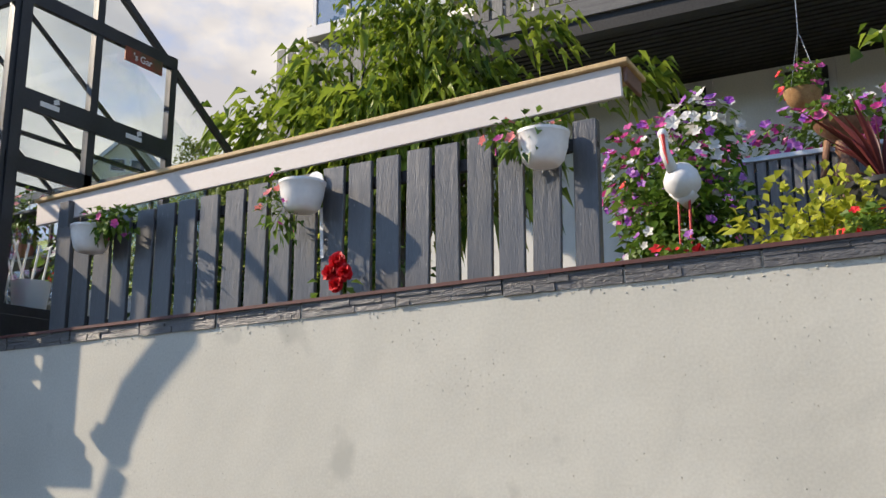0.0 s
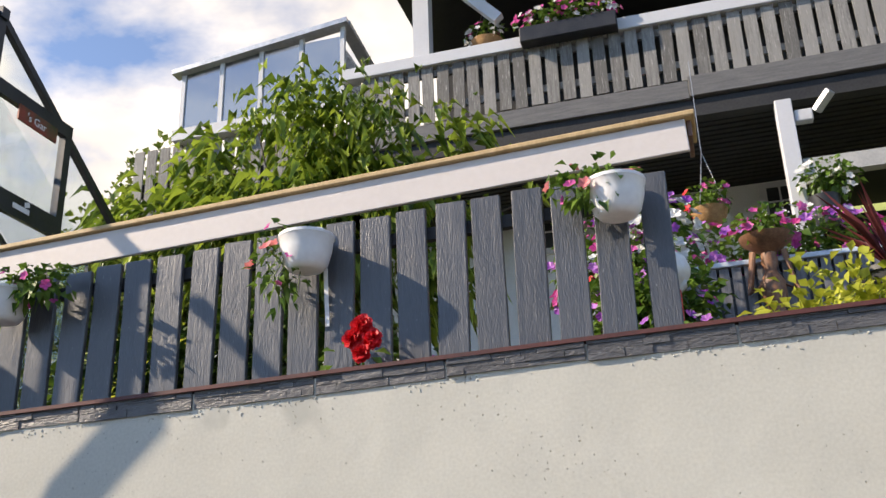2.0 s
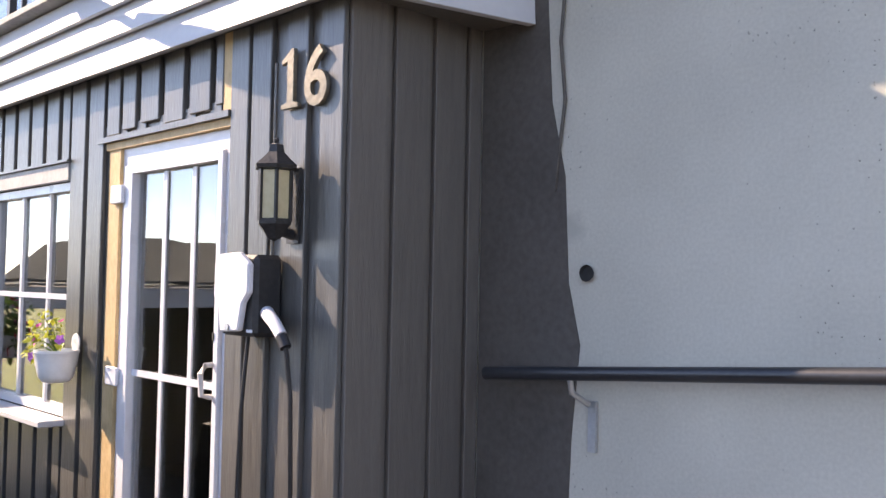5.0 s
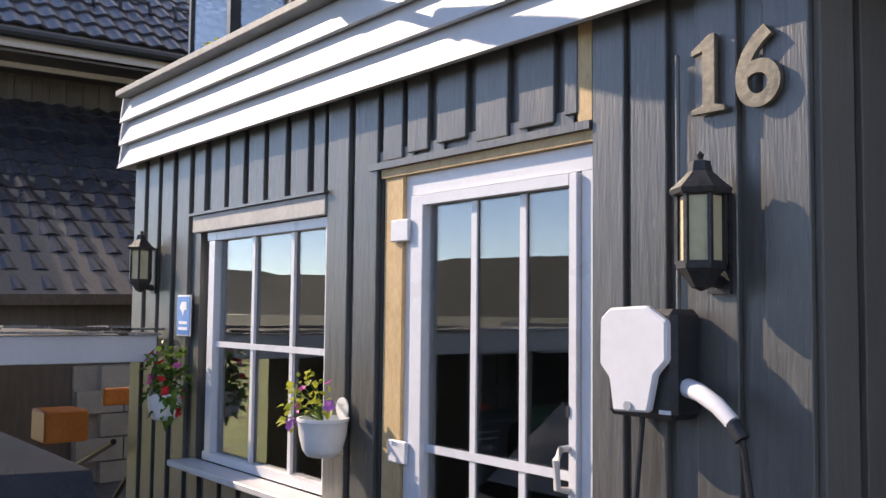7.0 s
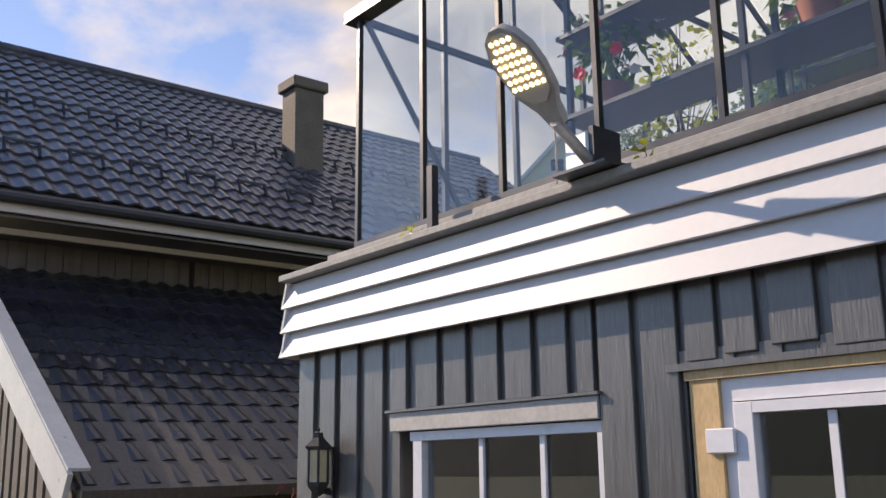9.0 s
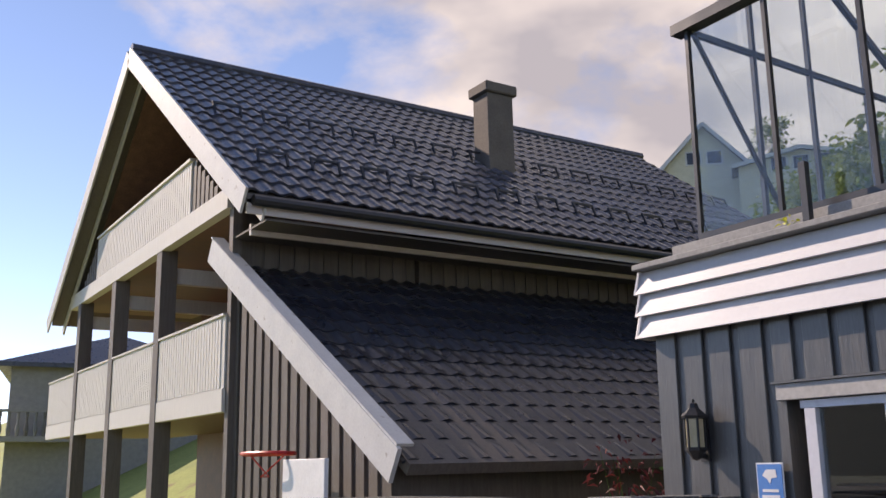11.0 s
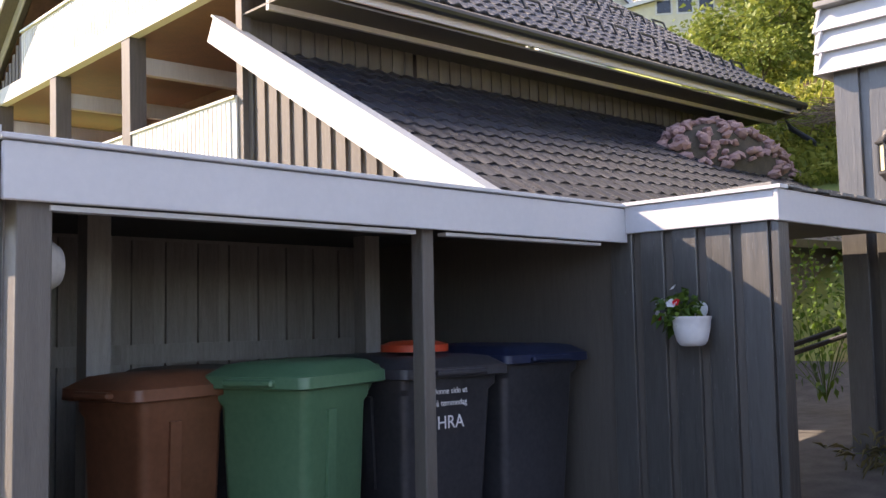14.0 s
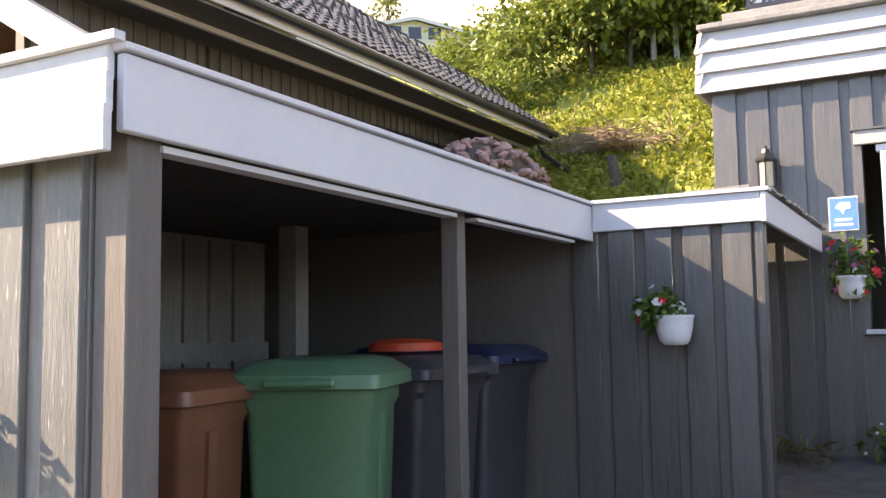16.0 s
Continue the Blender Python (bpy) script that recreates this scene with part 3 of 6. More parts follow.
ghp("door_head", (X1 + 0.01, 0.84, 4.93), (X1 + 0.01, 2.13, 4.93), 0.04, 0.09)
ghp("door_bar", (X1 + 0.015, 0.84, 4.27), (X1 + 0.015, 2.13, 4.27), 0.03, 0.13, None, "black bar with a white leaf mark")
ghp("door_bar", (X1 + 0.01, 0.84, 3.86), (X1 + 0.01, 1.47, 3.86), 0.03, 0.10)
part("downpipe", one(tube, [Vector(p) - GO for p in ((0.51, 0.08, 3.07), (0.51, 0.03, 3.40), (0.51, -0.08, 3.85), (0.51, -0.12, 4.22), (0.51, 0.10, 4.38))], 0.036, 12), ALU, gh, "black rainwater pipe", smooth=True)
part("pipe_end", one(tube, [Vector(p) - GO for p in ((0.51, 0.095, 3.03), (0.51, 0.083, 3.07), (0.51, 0.077, 3.11))], 0.046, 12), ALU, gh, "black pipe outlet", smooth=True)
for y, w in ((Y0 + 0.02, 0.085), (0.885, 0.075)):
    ghp("corner_profile", (X1 + 0.012, y, ZB), (X1 + 0.012, y, ZE if y < 0.5 else 4.88), 0.06, w)
ghp("tie_bar", (X0, Y0, ZE - 0.03), (X0, Y1, ZE - 0.03), 0.03, 0.04)
ghp("brace", (X0 + 0.02, Y0, ZE), (X0 + 0.02, 1.2, ZB), 0.02, 0.03)
ghp("brace", (X0 + 0.05, Y1, ZE), (X0 + 1.2, Y1, ZB), 0.02, 0.03)
ghp("brace", (-1.2, Y1 - 0.03, ZE), (-2.2, Y1 - 0.03, ZB), 0.03, 0.05)
for x in (-2.83, -1.63, -0.44):
    ghp("tie_bar", (x, Y0, ZE), (x, Y1, ZE), 0.025, 0.03)
for k in range(7):
    a, b = X0 + 0.598 * k + 0.02, X0 + 0.598 * (k + 1) - 0.02
    for y in (Y0, Y1):
        part("pane", one(box, a - GO.x, b - GO.x, y - 0.002 - GO.y, y + 0.002 - GO.y, ZB + 0.06 - GO.z, ZE - 0.03 - GO.z), GLASS, gh).visible_shadow = False
    for y in (Y0, Y1):
        part("roof_pane", one(beam, Vector(((a + b) / 2, y, ZE + 0.03)) - GO, Vector(((a + b) / 2, YR, ZR + 0.02)) - GO, b - a, 0.004), GLASS, gh).visible_shadow = False
for x in (X0, X1):
    bm = bmesh.new()
    prism(bm, [(Y0 - GO.y, 0.06), (Y1 - GO.y, 0.06), (Y1 - GO.y, ZE - GO.z), (YR - GO.y, ZR - GO.z - 0.03), (Y0 - GO.y, ZE - GO.z)], "x", x - 0.002 - GO.x, x + 0.002 - GO.x)
    part("end_pane", bm, GLASS, gh).visible_shadow = False

# ---- neighbour's house ----
house = thing("house", "dark timber gable house with white trim and balconies", "house", at=(-15, 5, 0.09))
house.rotation_euler = (radians(0.95), 0, 0)
HO = Vector((-15, 5, 0))
RX, RZ, EX, EZ, VY, BY = -14.8, 8.30, -9.62, 4.58, -0.60, 10.8
WX = -10.7


def hp(name, bm, m, label="", **k):
    bmesh.ops.translate(bm, verts=bm.verts, vec=-HO)
    return part(name, bm, m, house, label, **k)


SL = (RZ - EZ) / (EX - RX)
EX2 = RX - (EX - RX)


def tile_sheet(bm, top, down, across, rows, cols, row, wave, depth):
    """Wavy overlapping tiles: top corner, unit vector down the slope and along the eave."""
    down, across = Vector(down).normalized(), Vector(across).normalized()
    n = across.cross(down)
    n = -n if n.z < 0 else n
    top = Vector(top)
    prof = [0.0, 0.16, 0.34, 0.52, 0.70, 0.86]
    hts = [0.0, 0.35, 1.0, 1.0, 0.4, 0.0]
    us, hs = [], []
    for c in range(cols):
        for u, h in zip(prof, hts):
            us.append((c + u) * wave)
            hs.append(h * depth)
    for r in range(rows):
        a = [bm.verts.new(top + down * (r * row) + across * u + n * (h * 0.9)) for u, h in zip(us, hs)]
        b = [bm.verts.new(top + down * ((r + 1) * row) + across * u + n * (h * 0.9 + depth * 0.75)) for u, h in zip(us, hs)]
        c = [bm.verts.new(top + down * ((r + 1) * row) + across * u + n * (h * 0.9 - 0.004)) for u, h in zip(us, hs)]
        for k in range(len(us) - 1):
            bm.faces.new((a[k], a[k + 1], b[k + 1], b[k]))
            bm.faces.new((b[k], b[k + 1], c[k + 1], c[k]))


slope_len = math.hypot(EX - RX, RZ - EZ)
rows = int(slope_len / 0.36)
dvec = (EX - RX, 0, EZ - RZ)
roof_bm = bmesh.new()
prism(roof_bm, [(RX, RZ - 0.10), (EX, EZ - 0.10), (EX, EZ), (RX, RZ), (EX2, EZ), (EX2, EZ - 0.10)], "y", VY + 0.03, BY)
hroof = hp("roof", roof_bm, SIDING, "black glazed pantile roof")
bm = bmesh.new()
tile_sheet(bm, (RX, VY, RZ + 0.02), dvec, (0, 1, 0), rows, int((BY - VY) / 0.23), slope_len / rows, 0.23, 0.035)
bmesh.ops.translate(bm, verts=bm.verts, vec=-HO)
tagged(part("roof_tiles", bm, TILE, hroof, "glossy black pantiles"), kind="stuff")
bm = bmesh.new()
tile_sheet(bm, (RX, VY, RZ + 0.02), (EX2 - RX, 0, EZ - RZ), (0, 1, 0), rows, int((BY - VY) / 0.23), slope_len / rows, 0.23, 0.035)
bmesh.ops.translate(bm, verts=bm.verts, vec=-HO)
tagged(part("roof_tiles", bm, TILE, hroof, "glossy black pantiles"), kind="stuff")
hp("ridge_cap", one(tube, [(RX, VY, RZ + 0.04), (RX, BY, RZ + 0.04)], 0.10, 8), TILE)
hp("main_wall", one(box, WX - 0.2, WX, 2.3, 10.3, 0, EZ + 0.2), SIDING, "brown-black boarded wall")
hp("main_wall", one(box, EX2 + 0.9, EX2 + 1.1, 2.3, 10.3, 0, EZ + 0.2), SIDING)
bm = bmesh.new()
prism(bm, [(EX2 + 1.1, 0), (WX - 0.2, 0), (WX - 0.2, EZ + 0.55), (RX, RZ - 0.25), (EX2 + 1.1, EZ + 0.55)], "y", 2.1, 2.3)
hp("recess_wall", bm, REDWOOD, "red-brown boarded wall behind the balconies")
hp("side_wall", one(box, WX - 0.15, WX, -0.2, 2.1, 0, EZ + 0.25), SIDING)
for y0 in [k * 0.2 for k in range(0, 50)]:
    hp("siding_board", one(box, WX, WX + 0.02, 0.1 + y0, 0.23 + y0, 2.5, EZ + 0.05), SIDING)
# boarded lining under the roof over the balcony
for ex in (EX, EX2):
    s = 1 if ex == EX else -1
    hp("roof_lining", one(beam, (RX + s * 0.05, 0.95, RZ - 0.19), (ex - s * 1.0, 0.95, EZ + SL * 1.0 - 0.155), 2.28, 0.03), REDWOOD, "red-brown boarded roof lining")
# verge boards and eaves
for ex in (EX, EX2):
    s = 1 if ex == EX else -1
    hp("verge_board", one(beam, (RX, VY - 0.03, RZ - 0.10), (ex + s * 0.12, VY - 0.03, EZ - 0.12), 0.03, 0.30), WORNWHITE, "white verge board")
    hp("verge_board", one(beam, (RX, VY + 0.25, RZ - 0.20), (ex, VY + 0.25, EZ - 0.22), 0.03, 0.16), WORNWHITE)
hp("fascia", one(box, EX - 0.03, EX + 0.0, VY + 0.05, BY, EZ - 0.22, EZ - 0.06), OFFWHITE, "white eaves board")
bm = one(tube, [(EX + 0.06, VY + 0.1, EZ - 0.08), (EX + 0.06, BY, EZ - 0.08)], 0.065, 10)
hp("gutter", bm, ALU, "black gutter")
hp("soffit_board", one(box, EX - 0.55, EX - 0.50, VY + 0.3, BY, EZ - 0.33, EZ - 0.20), OFFWHITE)
hp("soffit", one(box, WX, EX - 0.03, VY + 0.3, BY - 0.1, EZ - 0.27, EZ - 0.245), SIDING)
hp("corner_post", one(box, WX - 0.06, WX + 0.06, -0.32, -0.2, 1.0, EZ + 0.3), SIDING)
hp("downpipe", one(tube, [(EX + 0.06, BY - 0.15, EZ - 0.12), (-9.9, 10.55, 4.40), (-9.70, 10.5, 4.08), (-9.2, 10.5, 3.70), (-8.57, 10.5, 3.34)], 0.05, 8), ALU, "black downpipe")
# snow guards
for r, z in ((0.82, 0), (0.50, 0)):
    for k in range(15):
        y = VY + 0.5 + 0.72 * k
        c = Vector((RX + (EX - RX) * r, y, RZ + (EZ - RZ) * r + 0.06))
        bm = bmesh.new()
        beam(bm, c + Vector((0, 0, 0.13)), c + Vector((0, 0.42, 0.13)), 0.03, 0.03)
        for dy in (0.02, 0.40):
            beam(bm, c + Vector((0, dy, 0.14)), c + Vector((0.08, dy, -0.05)), 0.03, 0.03)
        hp("snow_guard", bm, ALU)
# chimney
chim = hp("chimney", one(box, -12.36, -11.94, 4.45, 4.97, 5.6, 7.62), CHIM, "dark sheet-metal chimney", bevel=0.01)
hp("chimney_cap", one(box, -12.42, -11.88, 4.39, 5.03, 7.62, 7.80), CHIM, bevel=0.02)
# lower balcony
for x0, x1 in ((-13.35, -10.75), (-15.9, -13.6), (-18.4, -16.1), (-21.0, -18.65)):
    hp("balcony_panel", one(box, x0, x1, -0.34, -0.30, 2.55, 3.40), BALC, "beige boarded balcony front")
    n = int((x1 - x0) / 0.1)
    for k in range(n):
        hp("balcony_board", one(box, x0 + 0.1 * k + 0.01, x0 + 0.1 * k + 0.085, -0.352, -0.341, 2.56, 3.38), BALC)
    hp("hand_rail", one(box, x0, x1, -0.37, -0.28, 3.40, 3.43), BALC)
    hp("floor_beam", one(box, x0, x1, -0.36, -0.26, 2.28, 2.545), BALC)
for x in (-13.47, -16.0, -18.52):
    hp("balcony_post", one(box, x - 0.12, x + 0.12, -0.37, -0.14, 0.0, 4.75), SIDING, "dark square post")
    hp("balcony_beam", one(box, x - 0.06, x + 0.06, -0.13, 2.1, 4.25, 4.48), BALC)
hp("balcony_floor", one(box, -21.0, WX - 0.2, -0.25, 2.1, 2.3, 2.4), REDWOOD)
hp("balcony_floor", one(box, -19.5, WX - 0.2, -0.25, 2.1, 4.72, 4.82), REDWOOD, "red-brown boarded ceiling")
# upper balcony in the gable
hp("balcony_panel", one(box, -17.4, -12.2, -0.34, -0.30, 4.98, 5.72), BALC)
for k in range(52):
    hp("balcony_board", one(box, -17.4 + 0.1 * k + 0.01, -17.4 + 0.1 * k + 0.085, -0.352, -0.341, 4.99, 5.70), BALC)
hp("floor_beam", one(box, -19.3, WX, -0.38, -0.24, 4.70, 4.96), BALC)
for k in range(9):
    hp("siding_board", one(box, -12.18 + 0.17 * k, -12.06 + 0.17 * k, -0.33, -0.30, 4.97, 5.70 - 0.115 * k), SIDING)
    hp("siding_board", one(box, -17.55 - 0.17 * k, -17.43 - 0.17 * k, -0.33, -0.30, 4.97, 5.70 - 0.115 * k), SIDING)
hp("hand_rail", one(box, -17.4, -12.2, -0.38, -0.26, 5.72, 5.76), BALC)
# lean-to at the side
LX, LZ, UX, UZ, LY = -6.72, 1.66, WX - 0.05, 4.02, -0.38
lean_roof = hp("lean_to_roof", one(beam, (UX, 4.7, UZ - 0.08), (LX + 0.05, 4.7, LZ - 0.05), 10.0, 0.10), SIDING, "black tiled lean-to roof")
ll = math.hypot(LX - UX, UZ - LZ)
bm = bmesh.new()
tile_sheet(bm, (UX, LY + 0.05, UZ), (LX - UX, 0, LZ - UZ), (0, 1, 0), 14, 42, ll / 14, 0.236, 0.027)
bmesh.ops.translate(bm, verts=bm.verts, vec=-HO)
tagged(part("roof_tiles", bm, TILE2, lean_roof, "matt black concrete tiles"), kind="stuff")
hp("verge_board", one(beam, (-11.15, LY - 0.02, UZ + 0.24), (LX + 0.02, LY - 0.02, LZ - 0.02), 0.04, 0.30), WORNWHITE, "peeling white verge board")
hp("verge_cap", one(beam, (-11.15, LY + 0.05, UZ + 0.40), (LX + 0.06, LY + 0.05, LZ + 0.14), 0.16, 0.025), WORNWHITE)
bm = bmesh.new()
prism(bm, [(-10.7, 0.0), (LX - 0.3, 0.0), (LX - 0.3, LZ + 0.05), (-10.7, UZ - 0.1)], "y", -0.22, -0.10)
hp("lean_to_wall", bm, SIDING)
for k in range(16):
    x = -10.7 + 0.235 * k
    top = UZ - 0.12 - (x + 0.15 + 10.7) * (UZ - LZ) / (LX - UX)
    hp("siding_board", one(box, x, x + 0.15, -0.25, -0.22, 0.3, max(top, 0.6)), SIDING)
hp("lean_to_wall", one(box, LX - 0.42, LX - 0.3, -0.1, 9.5, 0.0, LZ + 0.05), SIDING)

# concrete block footing of the lean-to
BLOCK = mat("concrete_block", (0.34, 0.33, 0.30), (0.46, 0.445, 0.41), 0.9, 6, 60, 0.4, objrand=0.3)
block_mesh = mesh_of("block", one(box, 0.0, 0.10, 0.006, 0.394, 0.006, 0.194), BLOCK)
footing = hp("footing", one(box, -7.03, -6.98, 0.52, 1.75, 0.0, 1.05), BLOCK)
for r_ in range(5):
    for c_ in range(3):
        shared("block", block_mesh, footing, (-7.0 - HO.x, 0.72 + 0.4 * c_ - 0.2 * (r_ % 2) - HO.y, 0.05 + 0.2 * r_ - HO.z))

# ---- bin shelter ----
shelter = thing("bin_shelter", "open timber bin shelter with white fascia boards", "shelter", at=(-5, -3.4, -0.3))
SO = Vector((-5, -3.4, -0.3))


def sp(name, bm, m, label="", **k):
    bmesh.ops.translate(bm, verts=bm.verts, vec=-SO)
    return part(name, bm, m, shelter, label, **k)


sp("roof", one(box, -6.6, -4.42, -4.90, -2.03, 1.36, 1.415), SLAB, "felt flat roof")
sp("roof", one(box, -6.6, -3.62, -2.025, -0.12, 1.36, 1.415), SLAB)
sp("fascia_front", one(box, -4.415, -4.39, -4.89, -2.03, 1.248, 1.412), WHITE, "wide white fascia board", bevel=0.003)
sp("fascia_lip", one(box, -4.45, -4.375, -4.90, -2.03, 1.416, 1.432), WHITE, bevel=0.003)
sp("fascia_under", one(box, -4.47, -4.42, -4.75, -3.36, 1.228, 1.243), WHITE)
sp("fascia_under", one(box, -4.47, -4.42, -3.20, -2.2, 1.23, 1.243), WHITE)
sp("fascia_end", one(box, -6.6, -4.416, -4.912, -4.892, 1.355, 1.43), WORNWHITE, "white fascia board", bevel=0.003)
sp("fascia_end", one(box, -6.6, -4.405, -4.924, -4.904, 1.285, 1.37), WORNWHITE, "white fascia board", bevel=0.003)
sp("fascia_end", one(box, -6.6, -4.395, -4.938, -4.916, 1.20, 1.298), WORNWHITE, "white fascia board", bevel=0.003)
sp("fascia_lip", one(box, -6.6, -4.38, -4.93, -4.90, 1.431, 1.45), WHITE)
sp("fascia_step", one(box, -4.388, -3.625, -2.05, -2.026, 1.29, 1.42), WHITE, "narrow white fascia board", bevel=0.003)
sp("fascia_step", one(box, -3.622, -3.60, -2.06, -0.12, 1.285, 1.42), WHITE, "narrow white fascia board", bevel=0.003)
sp("fascia_lip", one(box, -4.388, -3.585, -2.07, -2.0, 1.421, 1.437), WHITE)
rng = random.Random(14)
y = -2.0
while y < -0.2:
    w = rng.uniform(0.11, 0.19)
    lift = rng.uniform(0.0, 0.012)
    sp("roof_edge_tile", one(box, -3.74, -3.57 - rng.uniform(0, 0.015), y, y + w - 0.006, 1.421 + lift, 1.433 + lift), GREYWOOD)
    sp("roof_edge_tile", one(beam, (-3.98, y + w / 2 + 0.05, 1.446 + lift), (-3.66 - rng.uniform(0, 0.03), y + w / 2 + 0.05, 1.45 + lift * 1.5), w - 0.004, 0.011), GREYWOOD)
    y += w
sp("corner_post", one(box, -4.53, -4.43, -4.84, -4.74, -0.6, 1.36), BROWNWOOD, bevel=0.004)
sp("post", one(box, -4.52, -4.45, -3.30, -3.24, -0.5, 1.36), BROWNWOOD, bevel=0.004)
sp("inner_post", one(box, -5.6, -5.5, -4.2, -4.1, -0.5, 1.36), INNER)
sp("inner_post", one(box, -5.8, -5.7, -2.6, -2.5, -0.5, 1.36), INNER)
sp("end_wall", one(box, -6.6, -4.54, -4.84, -4.80, -0.6, 1.36), INNER)
# end boards take the paler grey that paints the sun on them
for k in range(10):
    x = -4.66 - 0.185 * k
    sp("board", one(box, x, x + 0.115, -4.862, -4.84, -0.6, 1.30), SUNGREY, bevel=0.003)
sp("back_wall", one(box, -6.42, -6.38, -4.80, -1.95, -0.6, 1.36), INNER)
for k in range(14):
    sp("board", one(box, -6.38, -6.358, -4.75 + 0.19 * k, -4.63 + 0.19 * k, -0.6, 1.34), INNER)
sp("back_rail", one(box, -6.355, -6.31, -4.8, -2.05, 0.70, 0.80), INNER)
sp("step_wall", one(box, -6.42, -3.66, -2.00, -1.95, -0.6, 1.36), BROWNWOOD)
for k in range(5):
    x = -3.80 - 0.175 * k
    sp("board", one(box, x, x + 0.125, -2.022, -2.00, -0.6, 1.36), DARKWOOD, bevel=0.003)
sp("end_post", one(box, -3.66, -3.625, -2.022, -1.93, -0.6, 1.36), DARKWOOD, bevel=0.003)

# ---- foliage ----
LEAF = leafmat("leaf_green", (0.042, 0.10, 0.014), (0.16, 0.27, 0.04))
TREELEAF = leafmat("tree_leaf", (0.057, 0.115, 0.014), (0.338, 0.442, 0.058), 0.38, 0.4)
LIME = leafmat("lime_leaf", (0.26, 0.31, 0.03), (0.56, 0.57, 0.08))
FARLEAF = leafmat("far_leaf", (0.09, 0.14, 0.028), (0.31, 0.36, 0.085), 0.6, 0.3)
PINKF = leafmat("pink_petal", (0.55, 0.04, 0.25), (0.80, 0.16, 0.48))
PURPLEF = leafmat("purple_petal", (0.30, 0.05, 0.45), (0.60, 0.25, 0.70))
WHITEF = leafmat("white_petal", (0.72, 0.72, 0.70), (0.85, 0.85, 0.84))
REDF = leafmat("red_petal", (0.58, 0.008, 0.014), (0.84, 0.03, 0.04), 0.5, 0.2)
CORAL = leafmat("coral_petal", (0.75, 0.16, 0.18), (0.85, 0.32, 0.32))
ORANGE = leafmat("orange_petal", (0.75, 0.26, 0.01), (0.85, 0.45, 0.03))
DRACAENA = leafmat("dark_red_leaf", (0.09, 0.018, 0.02), (0.22, 0.05, 0.05))
BARK = mat("bark", (0.06, 0.045, 0.03), (0.15, 0.12, 0.09), 0.9, 8, 60, 0.6, stretch=(3, 3, 1))
BIRCH = mat("birch_bark", (0.30, 0.29, 0.26), (0.62, 0.60, 0.55), 0.8, 5, 30, 0.3, stretch=(1, 1, 3))
POTWHITE = mat("white_pot", (0.72, 0.72, 0.71), (0.82, 0.82, 0.81), 0.4, 8, 40, 0.05)
TERRACOTTA = mat("terracotta", (0.30, 0.09, 0.05), (0.42, 0.15, 0.08), 0.8, 8, 50, 0.2)
COIR = mat("coir", (0.26, 0.13, 0.05), (0.46, 0.27, 0.12), 0.95, 20, 120, 0.9)
BLACKP = mat("black_plastic", (0.012, 0.012, 0.013), (0.03, 0.03, 0.032), 0.45)
nrng = np.random.default_rng(7)


def stand(ob, place, size):
    ob.location, ob.scale = place, (size, size, size)
    return ob


def leaf_mesh(name, mat_, pos, direction, size, width=0.36, droop=0.25, curl=0.12):
    """Many single leaves: base points, directions, lengths."""
    pos, d = np.asarray(pos, float), np.asarray(direction, float)
    n = len(pos)
    size = np.broadcast_to(np.asarray(size, float), (n,))[:, None]
    d = d / np.maximum(np.linalg.norm(d, axis=1, keepdims=True), 1e-6)
    up = np.array([0, 0, 1.0]) + 0.5 * nrng.normal(size=(n, 3))
    s = np.cross(d, up)
    s /= np.maximum(np.linalg.norm(s, axis=1, keepdims=True), 1e-6)
    u = np.cross(s, d)
    tip = pos + d * size + np.array([0, 0, -1.0]) * droop * size
    mid = pos + d * size * 0.5 + np.array([0, 0, -0.25]) * droop * size
    lft = pos + d * size * 0.42 + s * width * size + u * curl * size
    rgt = pos + d * size * 0.42 - s * width * size + u * curl * size
    v = np.stack([pos, lft, tip, rgt, mid], 1).reshape(-1, 3)
    k = np.arange(n)[:, None] * 5
    f = np.concatenate([k + np.array(t) for t in ((0, 4, 1), (1, 4, 2), (2, 4, 3), (3, 4, 0))], 0)
    me = bpy.data.meshes.new(name)
    me.from_pydata(v.tolist(), [], f.tolist())
    me.materials.append(mat_)
    for p in me.polygons:
        p.use_smooth = True
    return me


def bloom_mesh(name, mat_, pos, direction, radius, petals=5, cup=0.35):
    """Open flowers: a scalloped funnel each."""
    pos, d = np.asarray(pos, float), np.asarray(direction, float)
    n, m = len(pos), petals * 3
    radius = np.broadcast_to(np.asarray(radius, float), (n,))
    verts, faces = [], []
    for i in range(n):
        dd = Vector(d[i]).normalized()
        s = dd.orthogonal().normalized()
        u = dd.cross(s)
        c = Vector(pos[i])
        base = len(verts)
        verts.append(tuple(c - dd * radius[i] * cup))
        turn = nrng.uniform(0, 6.28)
        for k in range(m):
            a = turn + 2 * math.pi * k / m
            r = radius[i] * (0.72 if k % 3 == 0 else 1.0) * nrng.uniform(0.9, 1.08)
            verts.append(tuple(c + (s * math.cos(a) + u * math.sin(a)) * r + dd * nrng.uniform(-0.12, 0.12) * radius[i]))
        for k in range(m):
            faces.append((base, base + 1 + k, base + 1 + (k + 1) % m))
    me = bpy.data.meshes.new(name)
    me.from_pydata(verts, [], faces)
    me.materials.append(mat_)
    return me


def cloud_points(n, centre, radii, hollow=0.5, power=1.0):
    p = nrng.normal(size=(n, 3))
    p /= np.linalg.norm(p, axis=1, keepdims=True)
    r = (hollow + (1 - hollow) * nrng.random(n) ** power)[:, None]
    return np.array(centre) + p * r * np.array(radii), p


